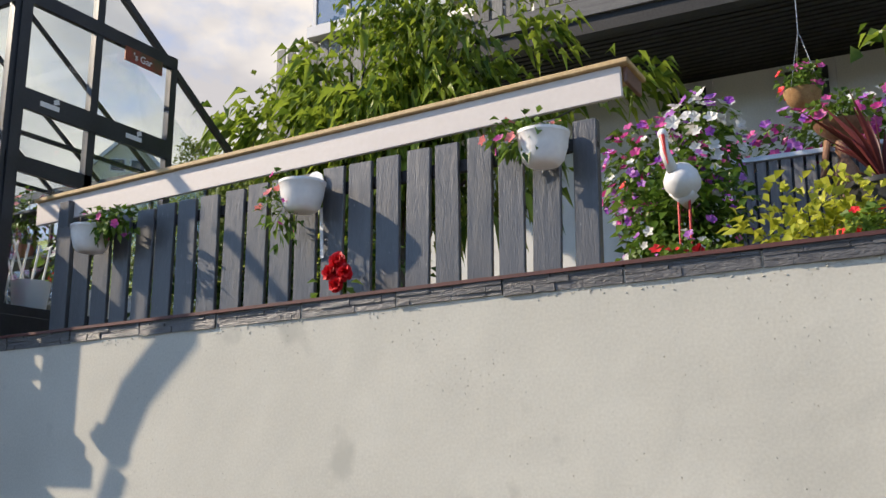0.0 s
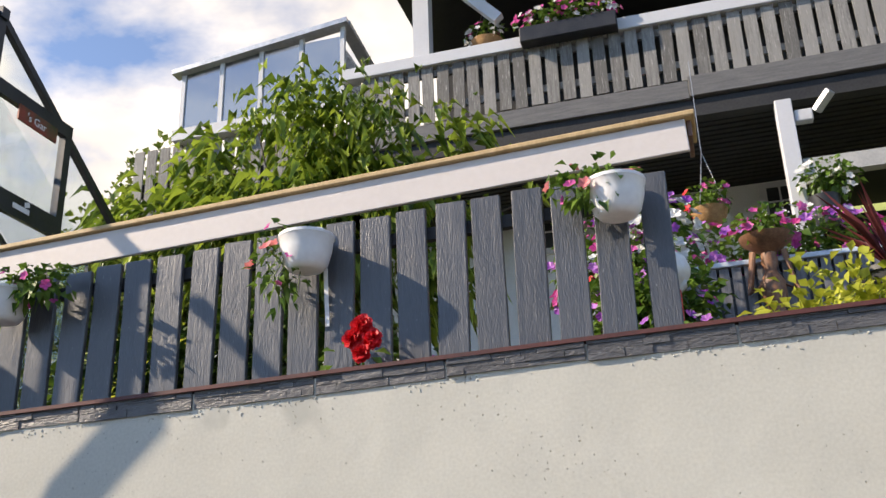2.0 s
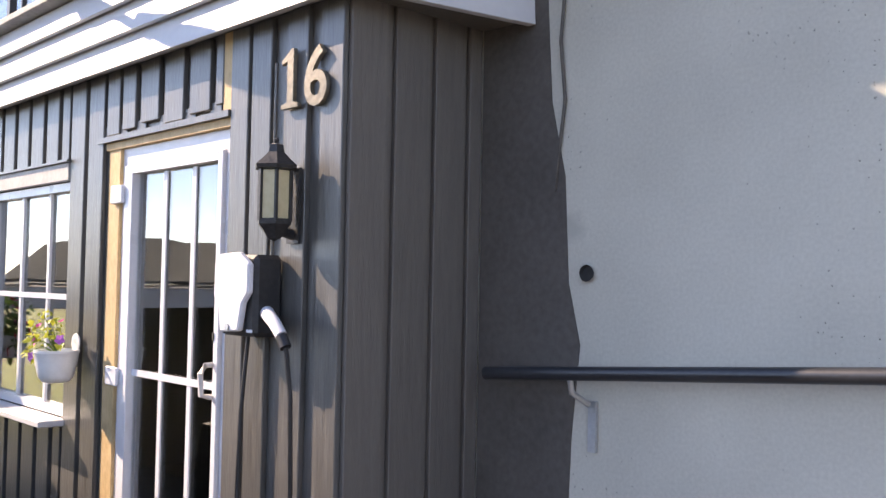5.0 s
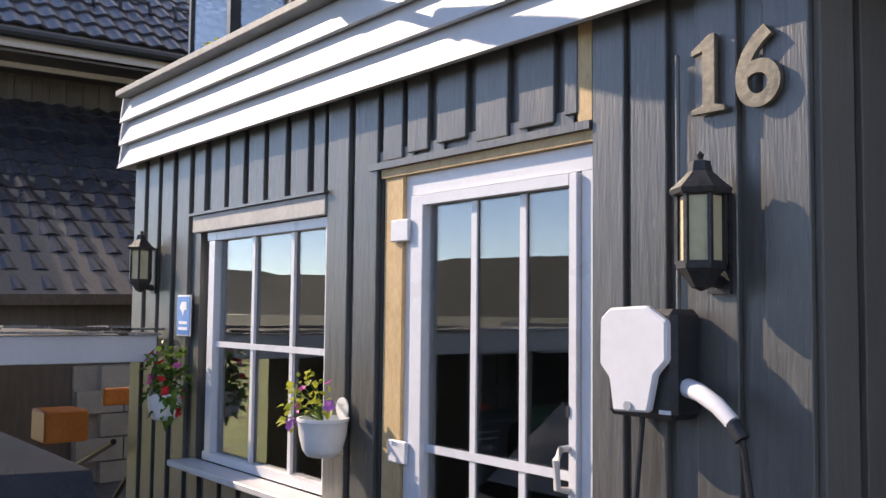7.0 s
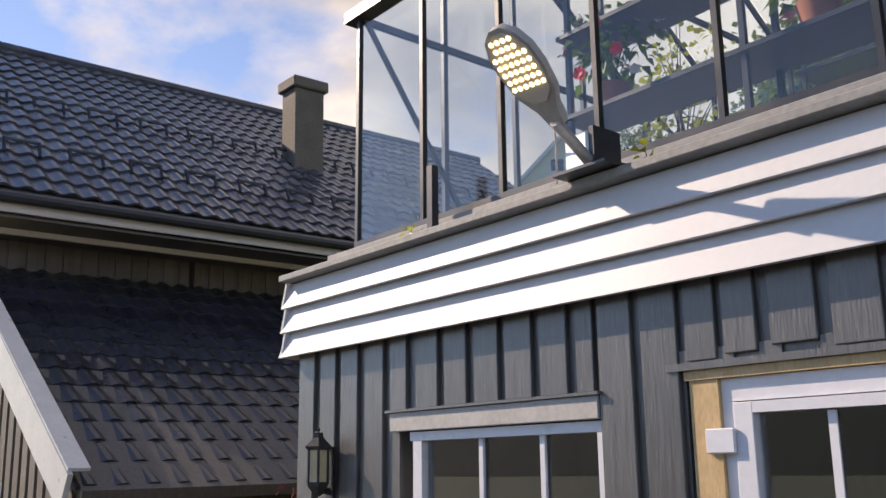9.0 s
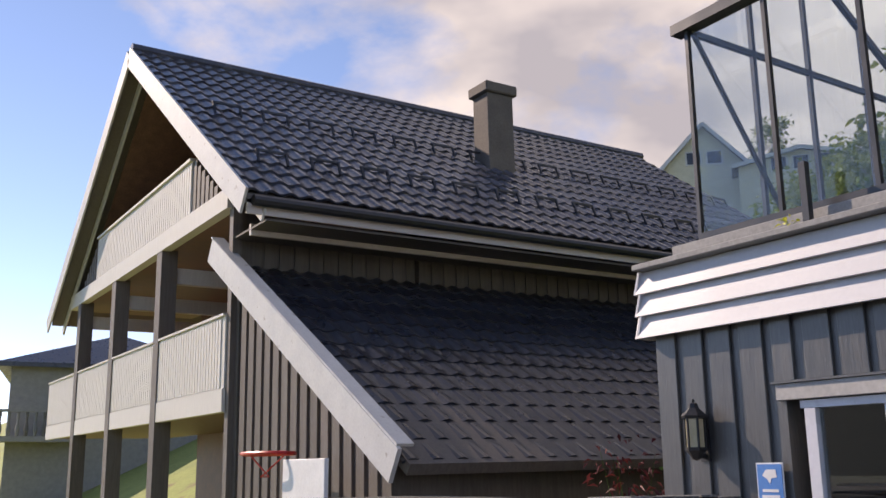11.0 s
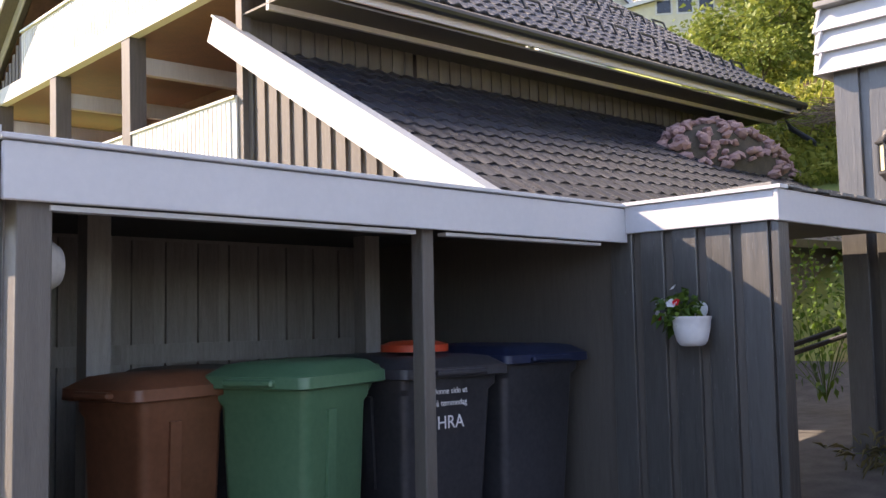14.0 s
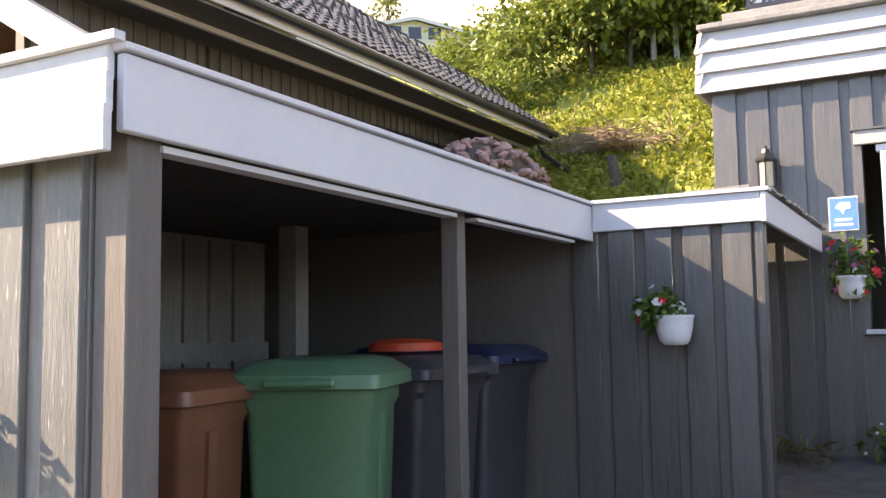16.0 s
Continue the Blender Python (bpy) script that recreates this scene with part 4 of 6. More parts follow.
def stems(bm, base, tips, r=0.003, seg=5, sag=0.0):
    b = Vector(base)
    for t in tips:
        t = Vector(t)
        mid = (b + t) / 2 + Vector((0, 0, sag + 0.15 * (t - b).length))
        tube(bm, [b, mid, t], r, seg, r * 0.6, caps=False)


def plant(name, label, base, centre, radii, n_leaf, leaf, leaf_mat, blooms=(), hollow=0.2, droop=0.3, pot=None, group="", width=0.36, n_stems=12, facing=(0, -0.6, 0.5), stem_mat=None):
    """A plant thing with stems, leaves and blooms ((material, count, radius), ...)."""
    ob = thing(name, label, "plant", group, at=base)
    b = Vector(base)
    c = np.array(centre) - np.array(base)
    pts, dirs = cloud_points(n_leaf, c, radii, hollow)
    pts[:, 2] = np.maximum(pts[:, 2], -0.35 if pot else 0.0)
    if pot:
        pot(ob)
    bm = bmesh.new()
    stems(bm, (0, 0, 0), [tuple(p) for p in pts[:n_stems]])
    tagged(part("stem", bm, stem_mat or LEAF, ob), kind="stuff")
    foliage = shared("leaves", leaf_mesh("leaves", leaf_mat, pts, dirs + 0.6 * nrng.normal(size=dirs.shape), leaf * nrng.uniform(0.6, 1.25, n_leaf), width, droop), ob)
    tagged(foliage, kind="stuff")
    for material, count, rad in blooms:
        q, dq = cloud_points(count, c, np.array(radii) * 1.08, 0.85)
        keep = q[:, 2] > -0.3
        q, dq = q[keep], dq[keep]
        q[:, 1] = np.where(dq[:, 1] > 0.5, -q[:, 1] * 0.5, q[:, 1])
        dq = dq * 0.6 + np.array(facing) + 0.35 * nrng.normal(size=dq.shape)
        if len(q) <= 14:
            for i in range(len(q)):
                shared("flower", bloom_mesh("flower", material, q[i:i + 1], dq[i:i + 1], rad * nrng.uniform(0.8, 1.2, 1)), ob)
        else:
            tagged(shared("blossom", bloom_mesh("blossom", material, q, dq, rad * nrng.uniform(0.8, 1.2, len(q))), ob), kind="stuff")
    return ob


def wall_pot(r=0.098, h=0.105, handle=True):
    """A half-round white pot with a flat back that hangs on boards."""
    def build(ob):
        bm = bmesh.new()
        lathe(bm, [(r * 0.46, -h), (r * 0.64, -h * 0.96), (r * 0.80, -h * 0.80), (r * 0.95, -h * 0.35), (r, 0.0), (r * 1.04, 0.004), (r * 1.04, 0.016), (r * 0.95, 0.016), (r * 0.9, -0.02), (0.01, -0.025)], 24)
        bmesh.ops.contextual_create(bm, geom=[v for v in bm.verts if abs(v.co.z + h) < 1e-6])
        part("pot", bm, POTWHITE, ob, "white plastic pot", smooth=True)
        if handle:
            bm = bmesh.new()
            lathe(bm, [(0.0, 0.0), (r * 0.45, 0.0), (r * 0.45, 0.006), (0.0, 0.006)], 16, Matrix.Translation((0, r * 0.93, 0.045)) @ Matrix.Rotation(radians(90), 4, "X"))
            part("hanger_plate", bm, POTWHITE, ob)
    return build


# pots on the fence
plant("garden_shrub", "dense dark green garden shrub behind the picket fence", (2.45, 1.22, 2.72), (2.45, 1.22, 3.02), (0.62, 0.16, 0.30), 620, 0.075, LEAF, ((PINKF, 8, 0.022),), droop=0.4)
plant("hanging_pot", "white half-round pot with pink petunias on the fence", (1.46, 0.68, 3.285), (1.62, 0.66, 3.30), (0.19, 0.10, 0.085), 150, 0.05, LEAF, ((PINKF, 6, 0.022),), pot=wall_pot(0.102, 0.122), group="pots on the fence", droop=0.4)
plant("hanging_pot", "white half-round pot with trailing coral geranium on the fence", (2.795, 0.68, 3.335), (2.70, 0.66, 3.24), (0.12, 0.07, 0.20), 105, 0.042, LEAF, ((CORAL, 3, 0.024), (PINKF, 3, 0.018)), pot=wall_pot(0.102, 0.122), group="pots on the fence", droop=0.5, hollow=0.3)
plant("hanging_pot", "white half-round pot with salmon petunias on the fence", (3.95, 0.68, 3.375), (3.86, 0.66, 3.39), (0.17, 0.09, 0.09), 150, 0.05, LEAF, ((CORAL, 5, 0.026), (PINKF, 2, 0.02)), pot=wall_pot(0.102, 0.118), group="pots on the fence", droop=0.4)
tagged(part("plant_tag", one(beam, (2.845, 0.772, 3.02), (2.835, 0.768, 3.25), 0.016, 0.003, (0, 1, 0)), POTWHITE, None), "white plastic strip hanging on the picket fence", "plant tag")
# red rose that leans out over the cap
rose = thing("rose", "bright red double rose leaning over the wall cap", "flower", at=(3.0, 0.70, 2.785))
rose.scale = (1.3, 1.0, 1.3)
bm = bmesh.new()
tube(bm, [(0, 0.06, 0.0), (0.01, 0, 0.05), (0.02, -0.08, 0.09)], 0.004, 6)
part("stem", bm, LEAF, rose)
for k, (dx, dz, r) in enumerate(((0.03, 0.135, 0.042), (0.005, 0.10, 0.036), (0.06, 0.095, 0.036), (0.03, 0.06, 0.03))):
    q, dq = cloud_points(26, (dx, -0.09, dz), (r * 0.5,) * 3, 0.3)
    shared("bloom", bloom_mesh("bloom", REDF, q, dq + np.array((0, -0.5, 0.2)), 0.024, 4, 0.5), rose)
q, dq = cloud_points(12, (-0.02, -0.04, 0.07), (0.09, 0.03, 0.05), 0.6)
shared("leaves", leaf_mesh("leaves", LEAF, q, dq, 0.05), rose)


# tree behind the fence
def tree(name, label, base, height, crown, n_leaf, leaf, leaf_mat, bark, seed, limbs=9, trunk_r=0.06, droop=0.6, width=0.24, clumps=60, lumpy=0.22):
    r = random.Random(seed)
    ob = thing(name, label, "tree", at=base)
    (cx, cy, cz), (rx, ry, rz) = crown
    bm = bmesh.new()
    top = Vector((cx * 0.8, cy * 0.8, cz + rz * 0.3))
    tube(bm, [(0, 0, -0.1), tuple(top * 0.35 + Vector((0.05, 0, 0))), tuple(top * 0.7), tuple(top)], trunk_r, 9, trunk_r * 0.35)
    part("trunk", bm, bark, ob, smooth=True)
    cents = []
    for k in range(clumps):
        v = Vector((r.gauss(0, 1), r.gauss(0, 1), r.gauss(0, 1))).normalized()
        f = r.uniform(0.35, 1.0) * (1 + lumpy * noise.noise(v * 2.3 + Vector((seed, 0, 0))) * 2)
        cents.append(Vector((cx + v.x * rx * f, cy + v.y * ry * f, cz + v.z * rz * f)))
    bm = bmesh.new()
    for c in cents[:limbs * 3]:
        s = top * r.uniform(0.3, 0.9)
        tube(bm, [s, (s + c) / 2 + Vector((0, 0, 0.08 * (c - s).length)), c], trunk_r * 0.28, 5, trunk_r * 0.08, caps=False)
    part("branchwork", bm, bark, ob, smooth=True)
    pick = nrng.integers(0, clumps, n_leaf)
    cs = np.array([tuple(c) for c in cents])[pick]
    spread = min(rx, ry, rz) * 0.19
    p = cs + nrng.normal(size=(n_leaf, 3)) * spread * np.array((1, 1, 0.8))
    d = (p - np.array((cx, cy, cz))) / np.array((rx, ry, rz)) + 0.7 * nrng.normal(size=(n_leaf, 3))
    crown_ob = shared("crown", leaf_mesh("crown", leaf_mat, p, d, leaf * nrng.uniform(0.6, 1.2, n_leaf), width, droop), ob)
    tagged(crown_ob, kind="stuff")
    return ob


tree("cherry_tree", "leafy young cherry tree with drooping pointed leaves", (1.35, 3.87, 2.78), 3.2, ((0.02, -0.1, 2.02), (1.40, 0.75, 1.08)), 6000, 0.185, TREELEAF, BARK, 3, clumps=90, lumpy=0.5, droop=0.85, width=0.2)
plant("shrub", "low green shrub between fence and tree", (2.1, 1.35, 2.78), (2.1, 1.3, 3.05), (1.05, 0.28, 0.30), 900, 0.075, LEAF, (), n_stems=30)
tree("pear_tree", "pear branch with glossy leaves over the flower bed", (5.75, 1.3, 2.78), 2.0, ((-0.25, -0.2, 1.15), (0.42, 0.3, 0.45)), 210, 0.075, TREELEAF, BARK, 11, clumps=22, width=0.36, droop=0.3, trunk_r=0.025)

# flower bed beside the fence
stand(plant("petunias", "tall petunias in white, pink and lilac", (4.25, 1.45, 2.78), (4.25, 1.45, 3.42), (0.30, 0.22, 0.27), 900, 0.05, LEAF, ((PINKF, 64, 0.026), (PURPLEF, 40, 0.026), (WHITEF, 10, 0.022))), (3.72, 3.2, 3.0), 1.42)
stand(plant("petunias", "tall white petunias with a few lilac ones", (4.25, 1.45, 2.78), (4.25, 1.45, 3.5), (0.17, 0.17, 0.25), 420, 0.05, LEAF, ((WHITEF, 60, 0.030), (PURPLEF, 26, 0.025))), (4.0, 3.15, 3.0), 1.45)
plant("bed_shrub", "dense dark green foliage with small lilac flowers", (3.95, 2.85, 3.0), (3.93, 2.85, 3.52), (0.43, 0.22, 0.38), 1200, 0.075, LEAF, ((PURPLEF, 26, 0.03), (PINKF, 10, 0.028), (REDF, 3, 0.03)), n_stems=24)
stand(plant("petunias", "pink and lilac petunias in the slatted planter", (4.75, 1.72, 3.42), (4.75, 1.7, 3.58), (0.56, 0.16, 0.17), 760, 0.05, LEAF, ((PINKF, 70, 0.028), (PURPLEF, 46, 0.027), (WHITEF, 12, 0.025))), (4.80, 4.8, 4.24), 1.66)
stand(plant("bed_flowers", "low white and pale lilac bedding flowers", (4.18, 1.12, 2.78), (4.2, 1.1, 2.92), (0.2, 0.16, 0.16), 260, 0.045, LEAF, ((WHITEF, 20, 0.02), (PURPLEF, 8, 0.02))), (4.04, 2.0, 2.90), 1.25)
stand(plant("geranium", "red geranium beside the stork figure", (4.35, 0.95, 2.78), (4.33, 0.92, 2.90), (0.16, 0.10, 0.10), 150, 0.05, LEAF, ((REDF, 9, 0.028),)), (4.27, 1.6, 2.85), 1.19)
plant("geranium", "red geranium at the wall edge", (5.06, 0.86, 2.80), (5.06, 0.84, 2.92), (0.10, 0.08, 0.08), 90, 0.045, LEAF, ((REDF, 5, 0.022),))
stand(plant("lime_shrub", "bright lime-green leafy shrub", (4.78, 1.02, 2.78), (4.80, 1.0, 2.97), (0.36, 0.2, 0.25), 800, 0.058, LIME, (), width=0.3, n_stems=26), (4.79, 1.9, 2.89), 1.26)
plant("marigold", "orange marigolds in the flower bed", (5.28, 1.1, 2.80), (5.25, 1.05, 3.25), (0.10, 0.10, 0.16), 120, 0.05, LEAF, ((ORANGE, 14, 0.03),))
drac = thing("dracaena", "dark red spiky dracaena in a black pot", "plant", at=(5.06, 2.14, 3.38))
drac.scale = (1.2, 1.2, 1.2)
bm = bmesh.new()
lathe(bm, [(0.0, -0.40), (0.08, -0.40), (0.14, 0.0), (0.15, 0.0), (0.15, 0.02), (0.13, 0.02), (0.12, -0.01), (0.0, -0.01)], 20)
part("pot", bm, BLACKP, drac, "black plastic pot", smooth=True)
n = 34
ang = nrng.uniform(0, 6.28, n)
dirs = np.stack([np.cos(ang) * 0.55, np.sin(ang) * 0.55, nrng.uniform(0.5, 1.9, n)], 1)
shared("leaves", leaf_mesh("leaves", DRACAENA, np.zeros((n, 3)) + np.array((0, 0, 0.02)), dirs, nrng.uniform(0.34, 0.56, n), 0.024, 0.2, 0.01), drac)

# stork figure
bm = bmesh.new()
lathe(bm, [(0.001, -0.085), (0.035, -0.075), (0.066, -0.03), (0.07, 0.0), (0.058, 0.04), (0.03, 0.07), (0.001, 0.08)], 18, Matrix.Translation((0, 0, 0.16)), sx=1.1, sy=1.25)
tube(bm, [(-0.02, -0.06, 0.19), (-0.045, -0.085, 0.27), (-0.05, -0.08, 0.33)], 0.024, 10, 0.017)
lathe(bm, [(0.001, -0.024), (0.02, -0.012), (0.022, 0.006), (0.012, 0.022), (0.001, 0.026)], 12, Matrix.Translation((-0.05, -0.085, 0.345)))
prism(bm, [(-0.05, 0.10), (0.0, 0.05), (0.055, 0.10), (0.03, 0.13), (-0.03, 0.13)], "y", -0.03, 0.05)
for f in bm.faces:
    f.smooth = True
nf = len(bm.faces)
tube(bm, [(-0.048, -0.10, 0.335), (-0.035, -0.125, 0.27), (-0.02, -0.135, 0.20)], 0.011, 8, 0.003)
for dx in (-0.02, 0.025):
    tube(bm, [(dx, 0, 0.09), (dx, 0, -0.12)], 0.006, 6)
for i, f in enumerate(bm.faces):
    f.material_index = 0 if i < nf else 1
REDP = mat("red_paint", (0.5, 0.02, 0.02), (0.62, 0.04, 0.03), 0.4)
tagged(part("stork_figure", bm, [POTWHITE, REDP], None, m=at(4.06, 2.35, 3.40) @ Matrix.Scale(1.3, 4)), "white stork figure with a red beak on thin legs", "garden figure")

# slatted planter and figurine
planter = thing("slatted_planter", "dark slatted planter with a pale top rail", "planter", at=(5.27, 4.8, 3.21))
planter.scale = (1.74, 1.74, 1.62)
SLATDK = mat("planter_slats", (0.10, 0.10, 0.105), (0.19, 0.19, 0.195), 0.5, 6, 40, 0.3, stretch=GRAIN)
for k in range(32):
    part("slat", one(box, -0.78 + 0.05 * k, -0.742 + 0.05 * k, -0.20, -0.185, 0.02, 0.66), SLATDK, planter)
part("box", one(box, -0.79, 0.82, -0.184, 0.2, 0.0, 0.62), BLACKP, planter)
part("top_rail", one(box, -0.80, 0.84, -0.215, 0.21, 0.662, 0.685), mat("pale_rail", (0.50, 0.58, 0.66), (0.62, 0.68, 0.74), 0.4), planter, "pale blue-white top rail", bevel=0.003)
RUST = mat("bronze_figure", (0.16, 0.07, 0.035), (0.30, 0.15, 0.08), 0.55, 14, 60, 0.4)
bm = bmesh.new()
lathe(bm, [(0.001, 0.0), (0.06, 0.0), (0.06, 0.03), (0.03, 0.05), (0.045, 0.10), (0.03, 0.15), (0.05, 0.20), (0.048, 0.26), (0.025, 0.30), (0.022, 0.31), (0.034, 0.34), (0.03, 0.38), (0.06, 0.40), (0.10, 0.43), (0.11, 0.45), (0.001, 0.44)], 16)
bm2 = [tube(bm, [(0.0, 0, 0.27), (sx * 0.09, 0, 0.22), (sx * 0.06, 0, 0.39)], 0.014, 8) for sx in (-1, 1)]
tagged(part("figurine", bm, RUST, None, smooth=True, m=at(4.70, 4.4, 3.66) @ Matrix.Scale(1.776, 4)), "bronze-brown figurine that carries a bowl overhead", "garden figure")
tagged(part("figurine_plinth", one(lathe, [(0.001, 0), (0.09, 0), (0.08, 0.24), (0.001, 0.24)], 14), SLATDK, None, m=at(4.70, 4.4, 3.20) @ Matrix.Scale(1.9, 4)), "dark stone plinth under the figurine", "plinth")
stand(plant("bowl_plant", "pink petunias in the bowl on the figurine", (4.72, 1.42, 3.47), (4.72, 1.4, 3.52), (0.12, 0.1, 0.08), 110, 0.045, LEAF, ((PINKF, 9, 0.024),)), (4.70, 4.4, 4.46), 1.75)


# hanging baskets
def coir_basket(r):
    def build(ob):
        bm = bmesh.new()
        lathe(bm, [(0.001, -r * 0.95), (r * 0.5, -r * 0.85), (r * 0.85, -r * 0.45), (r, 0.0), (r * 1.03, 0.02), (r * 0.93, 0.02), (0.001, -0.02)], 20)
        part("basket", bm, COIR, ob, "brown coir basket", smooth=True)
        bm = bmesh.new()
        for a in (0, 2.1, 4.2):
            tube(bm, [(r * math.cos(a), r * math.sin(a), 0), (0, 0, 0.55)], 0.0025, 5)
        tube(bm, [(0, 0, 0.55), (0, 0, 1.45)], 0.0035, 5)
        part("chain", bm, GALV, ob)
    return build


plant("hanging_basket", "coir hanging basket with dark pink geraniums under the balcony", (4.36, 5.2, 5.03), (4.36, 5.2, 5.14), (0.20, 0.18, 0.16), 240, 0.07, LEAF, ((REDF, 6, 0.04), (PINKF, 8, 0.035)), pot=coir_basket(0.15), n_stems=6)
plant("hanging_basket", "coir hanging basket with white flowers under the roof", (2.30, 6.4, 7.84), (2.30, 6.4, 7.95), (0.26, 0.2, 0.15), 240, 0.07, LEAF, ((WHITEF, 26, 0.035), (PINKF, 6, 0.03)), pot=coir_basket(0.18), n_stems=6)
plant("balcony_flowers", "white and pink flowers in a black balcony box", (3.25, 6.0, 7.60), (3.25, 6.0, 7.76), (0.55, 0.14, 0.16), 420, 0.07, LEAF, ((WHITEF, 40, 0.035), (PINKF, 46, 0.035)), n_stems=20)
tagged(part("balcony_box", one(box, 2.75, 3.75, 5.90, 6.06, 7.46, 7.64), BLACKP, None, bevel=0.01), "black plastic flower box on the balcony rail", "planter")
plant("hanging_pot", "dark pot with white bell flowers on the post", (5.35, 5.9, 5.30), (5.42, 5.9, 5.48), (0.28, 0.2, 0.2), 260, 0.07, LEAF, ((WHITEF, 16, 0.045),), pot=lambda ob: part("pot", one(lathe, [(0.001, -0.26), (0.10, -0.26), (0.14, 0.0), (0.12, 0.0), (0.001, -0.03)], 16), BLACKP, ob, "black pot", smooth=True))

# ---- upper house with balcony ----
villa = thing("villa", "white house with a weathered slatted balcony", "house", at=(4, 9, 2.78))
VO = Vector((4, 9, 2.78))


def vp(name, bm, m, label="", **k):
    bmesh.ops.translate(bm, verts=bm.verts, vec=-VO)
    return part(name, bm, m, villa, label, **k)


vp("wall", one(box, -2.0, 5.6, 8.2, 8.5, 2.6, 6.5), STUCCO, "white rendered wall")
# shaded walls, deck underside and joists get their shade as near-black colour
vp("wall", one(box, 5.6, 12, 9.6, 9.8, 2.6, 6.5), SHADEBLACK)
vp("wall", one(box, 1.2, 12, 8.2, 8.5, 6.5, 9.6), SHADEBLACK, "upper wall with its shade painted near black")
vp("balcony_deck", one(box, -1.9, 12, 6.2, 9.6, 6.60, 6.70), SHADEBLACK, "underside of the balcony with shade painted near black")
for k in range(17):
    vp("joist", one(box, -1.9, 12, 6.35 + 0.11 * k, 6.42 + 0.11 * k, 6.55, 6.6), SHADEBLACK)
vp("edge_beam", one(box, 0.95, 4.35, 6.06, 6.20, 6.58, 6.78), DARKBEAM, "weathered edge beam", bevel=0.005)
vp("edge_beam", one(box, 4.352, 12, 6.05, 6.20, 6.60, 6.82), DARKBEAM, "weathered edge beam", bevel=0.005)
vp("edge_beam", one(box, 0.95, 12, 6.10, 6.25, 6.40, 6.58), SHADEBLACK)
vslat = mesh_of("slat", one(box, -0.062, 0.062, -0.011, 0.011, 0, 0.70), GREYWOOD)
rng = random.Random(9)
for k in range(62):
    shared("slat", vslat, villa, (1.04 + 0.166 * k - VO.x, 6.08 - VO.y, 6.79 - VO.z + 0.01 * (k % 2)), (0, radians(rng.uniform(-0.8, 0.8)), 0))
for k in range(16):
    shared("slat", vslat, villa, (-1.85 + 0.166 * k - VO.x, 6.75 - VO.y, 6.60 - VO.z), (0, 0, 0))
vp("slat_rail", one(box, 0.95, 12, 6.095, 6.13, 6.95, 7.03), GREYWOOD)
vp("slat_rail", one(box, 0.95, 12, 6.095, 6.13, 7.36, 7.44), GREYWOOD)
vp("top_rail", one(box, 0.70, 12, 6.02, 6.18, 7.47, 7.61), WHITE, "white top rail", bevel=0.006)
vp("roof_post", one(box, 1.55, 1.73, 6.06, 6.22, 7.61, 9.6), WHITE, "white square post")
vp("roof_edge", one(box, 1.2, 12, 5.6, 6.0, 8.75, 8.95), WHITE)
# soffit shade is put into its near-black colour
vp("roof_soffit", one(box, 1.2, 12, 5.9, 8.4, 8.8, 9.0), SHADEBLACK)
vp("brace", one(beam, (1.75, 6.14, 8.8), (2.5, 6.14, 7.95), 0.1, 0.12), WHITE)
post = vp("porch_post", one(box, 5.10, 5.25, 6.04, 6.20, 2.78, 6.40), WHITE, "white porch post", bevel=0.006)
# the beam's dimness under the balcony is in its greyed white
vp("porch_beam", one(box, 5.26, 12, 6.08, 6.2, 5.62, 5.78), HEADBOARD)
vp("post_bracket", one(box, 5.26, 5.42, 6.06, 6.16, 6.16, 6.28), WHITE, bevel=0.01)
vp("security_lamp", one(beam, (5.44, 6.0, 6.20), (5.58, 5.9, 6.34), 0.10, 0.06), GALV, "grey security lamp", bevel=0.01)
for x0 in (3.75, 5.0, 2.4):
    vp("window_trim", one(box, x0, x0 + 0.62, 8.14, 8.2, 5.95, 6.46), WHITE, "white window trim")
    vp("window_pane", one(box, x0 + 0.08, x0 + 0.54, 8.125, 8.139, 6.02, 6.39), BLACKP)
    bm = bmesh.new()
    for dx in (0.21, 0.37):
        box(bm, x0 + dx, x0 + dx + 0.02, 8.11, 8.124, 6.02, 6.39)
    box(bm, x0 + 0.08, x0 + 0.54, 8.105, 8.11, 6.20, 6.22)
    vp("window_bars", bm, WHITE)
# glazed corner on the balcony
GREYGLASS = glassmat("conservatory_glass", (0.55, 0.6, 0.66), 0.22)
for k in range(5):
    x = -1.30 + 0.50 * k
    vp("conservatory_post", one(box, x - 0.025, x + 0.025, 6.1, 6.15, 7.2, 8.0 + 0.06 * k), WHITE)
vp("conservatory_roof", one(beam, (-1.42, 6.1, 8.02), (0.78, 6.1, 8.27), 0.16, 0.06), GALV)
vp("conservatory_roof", one(beam, (0.72, 6.1, 8.27), (0.72, 8.1, 8.0), 0.14, 0.06), GALV)
vp("conservatory_pane", one(box, -1.3, 0.70, 6.118, 6.124, 7.25, 8.12), GREYGLASS)
vp("conservatory_pane", one(box, 0.69, 0.70, 6.15, 8.1, 7.25, 8.0), GREYGLASS)
vp("conservatory_pane", one(box, -1.3, 0.70, 8.1, 8.11, 7.25, 8.0), mat("conservatory_back", (0.10, 0.12, 0.15), (0.16, 0.18, 0.21), 0.7))
vp("conservatory_sill", one(box, -1.35, 0.75, 6.02, 6.2, 7.10, 7.24), WHITE)
for k in range(13):
    vp("clad_board", one(box, -1.9 + 0.166 * k, -1.78 + 0.166 * k, 6.15, 6.17, 5.6, 7.1), GREYWOOD)

# ---- cap stones on the retaining wall ----
def cap_z(x):
    return 2.755 + 0.024 * (x - 1.03)


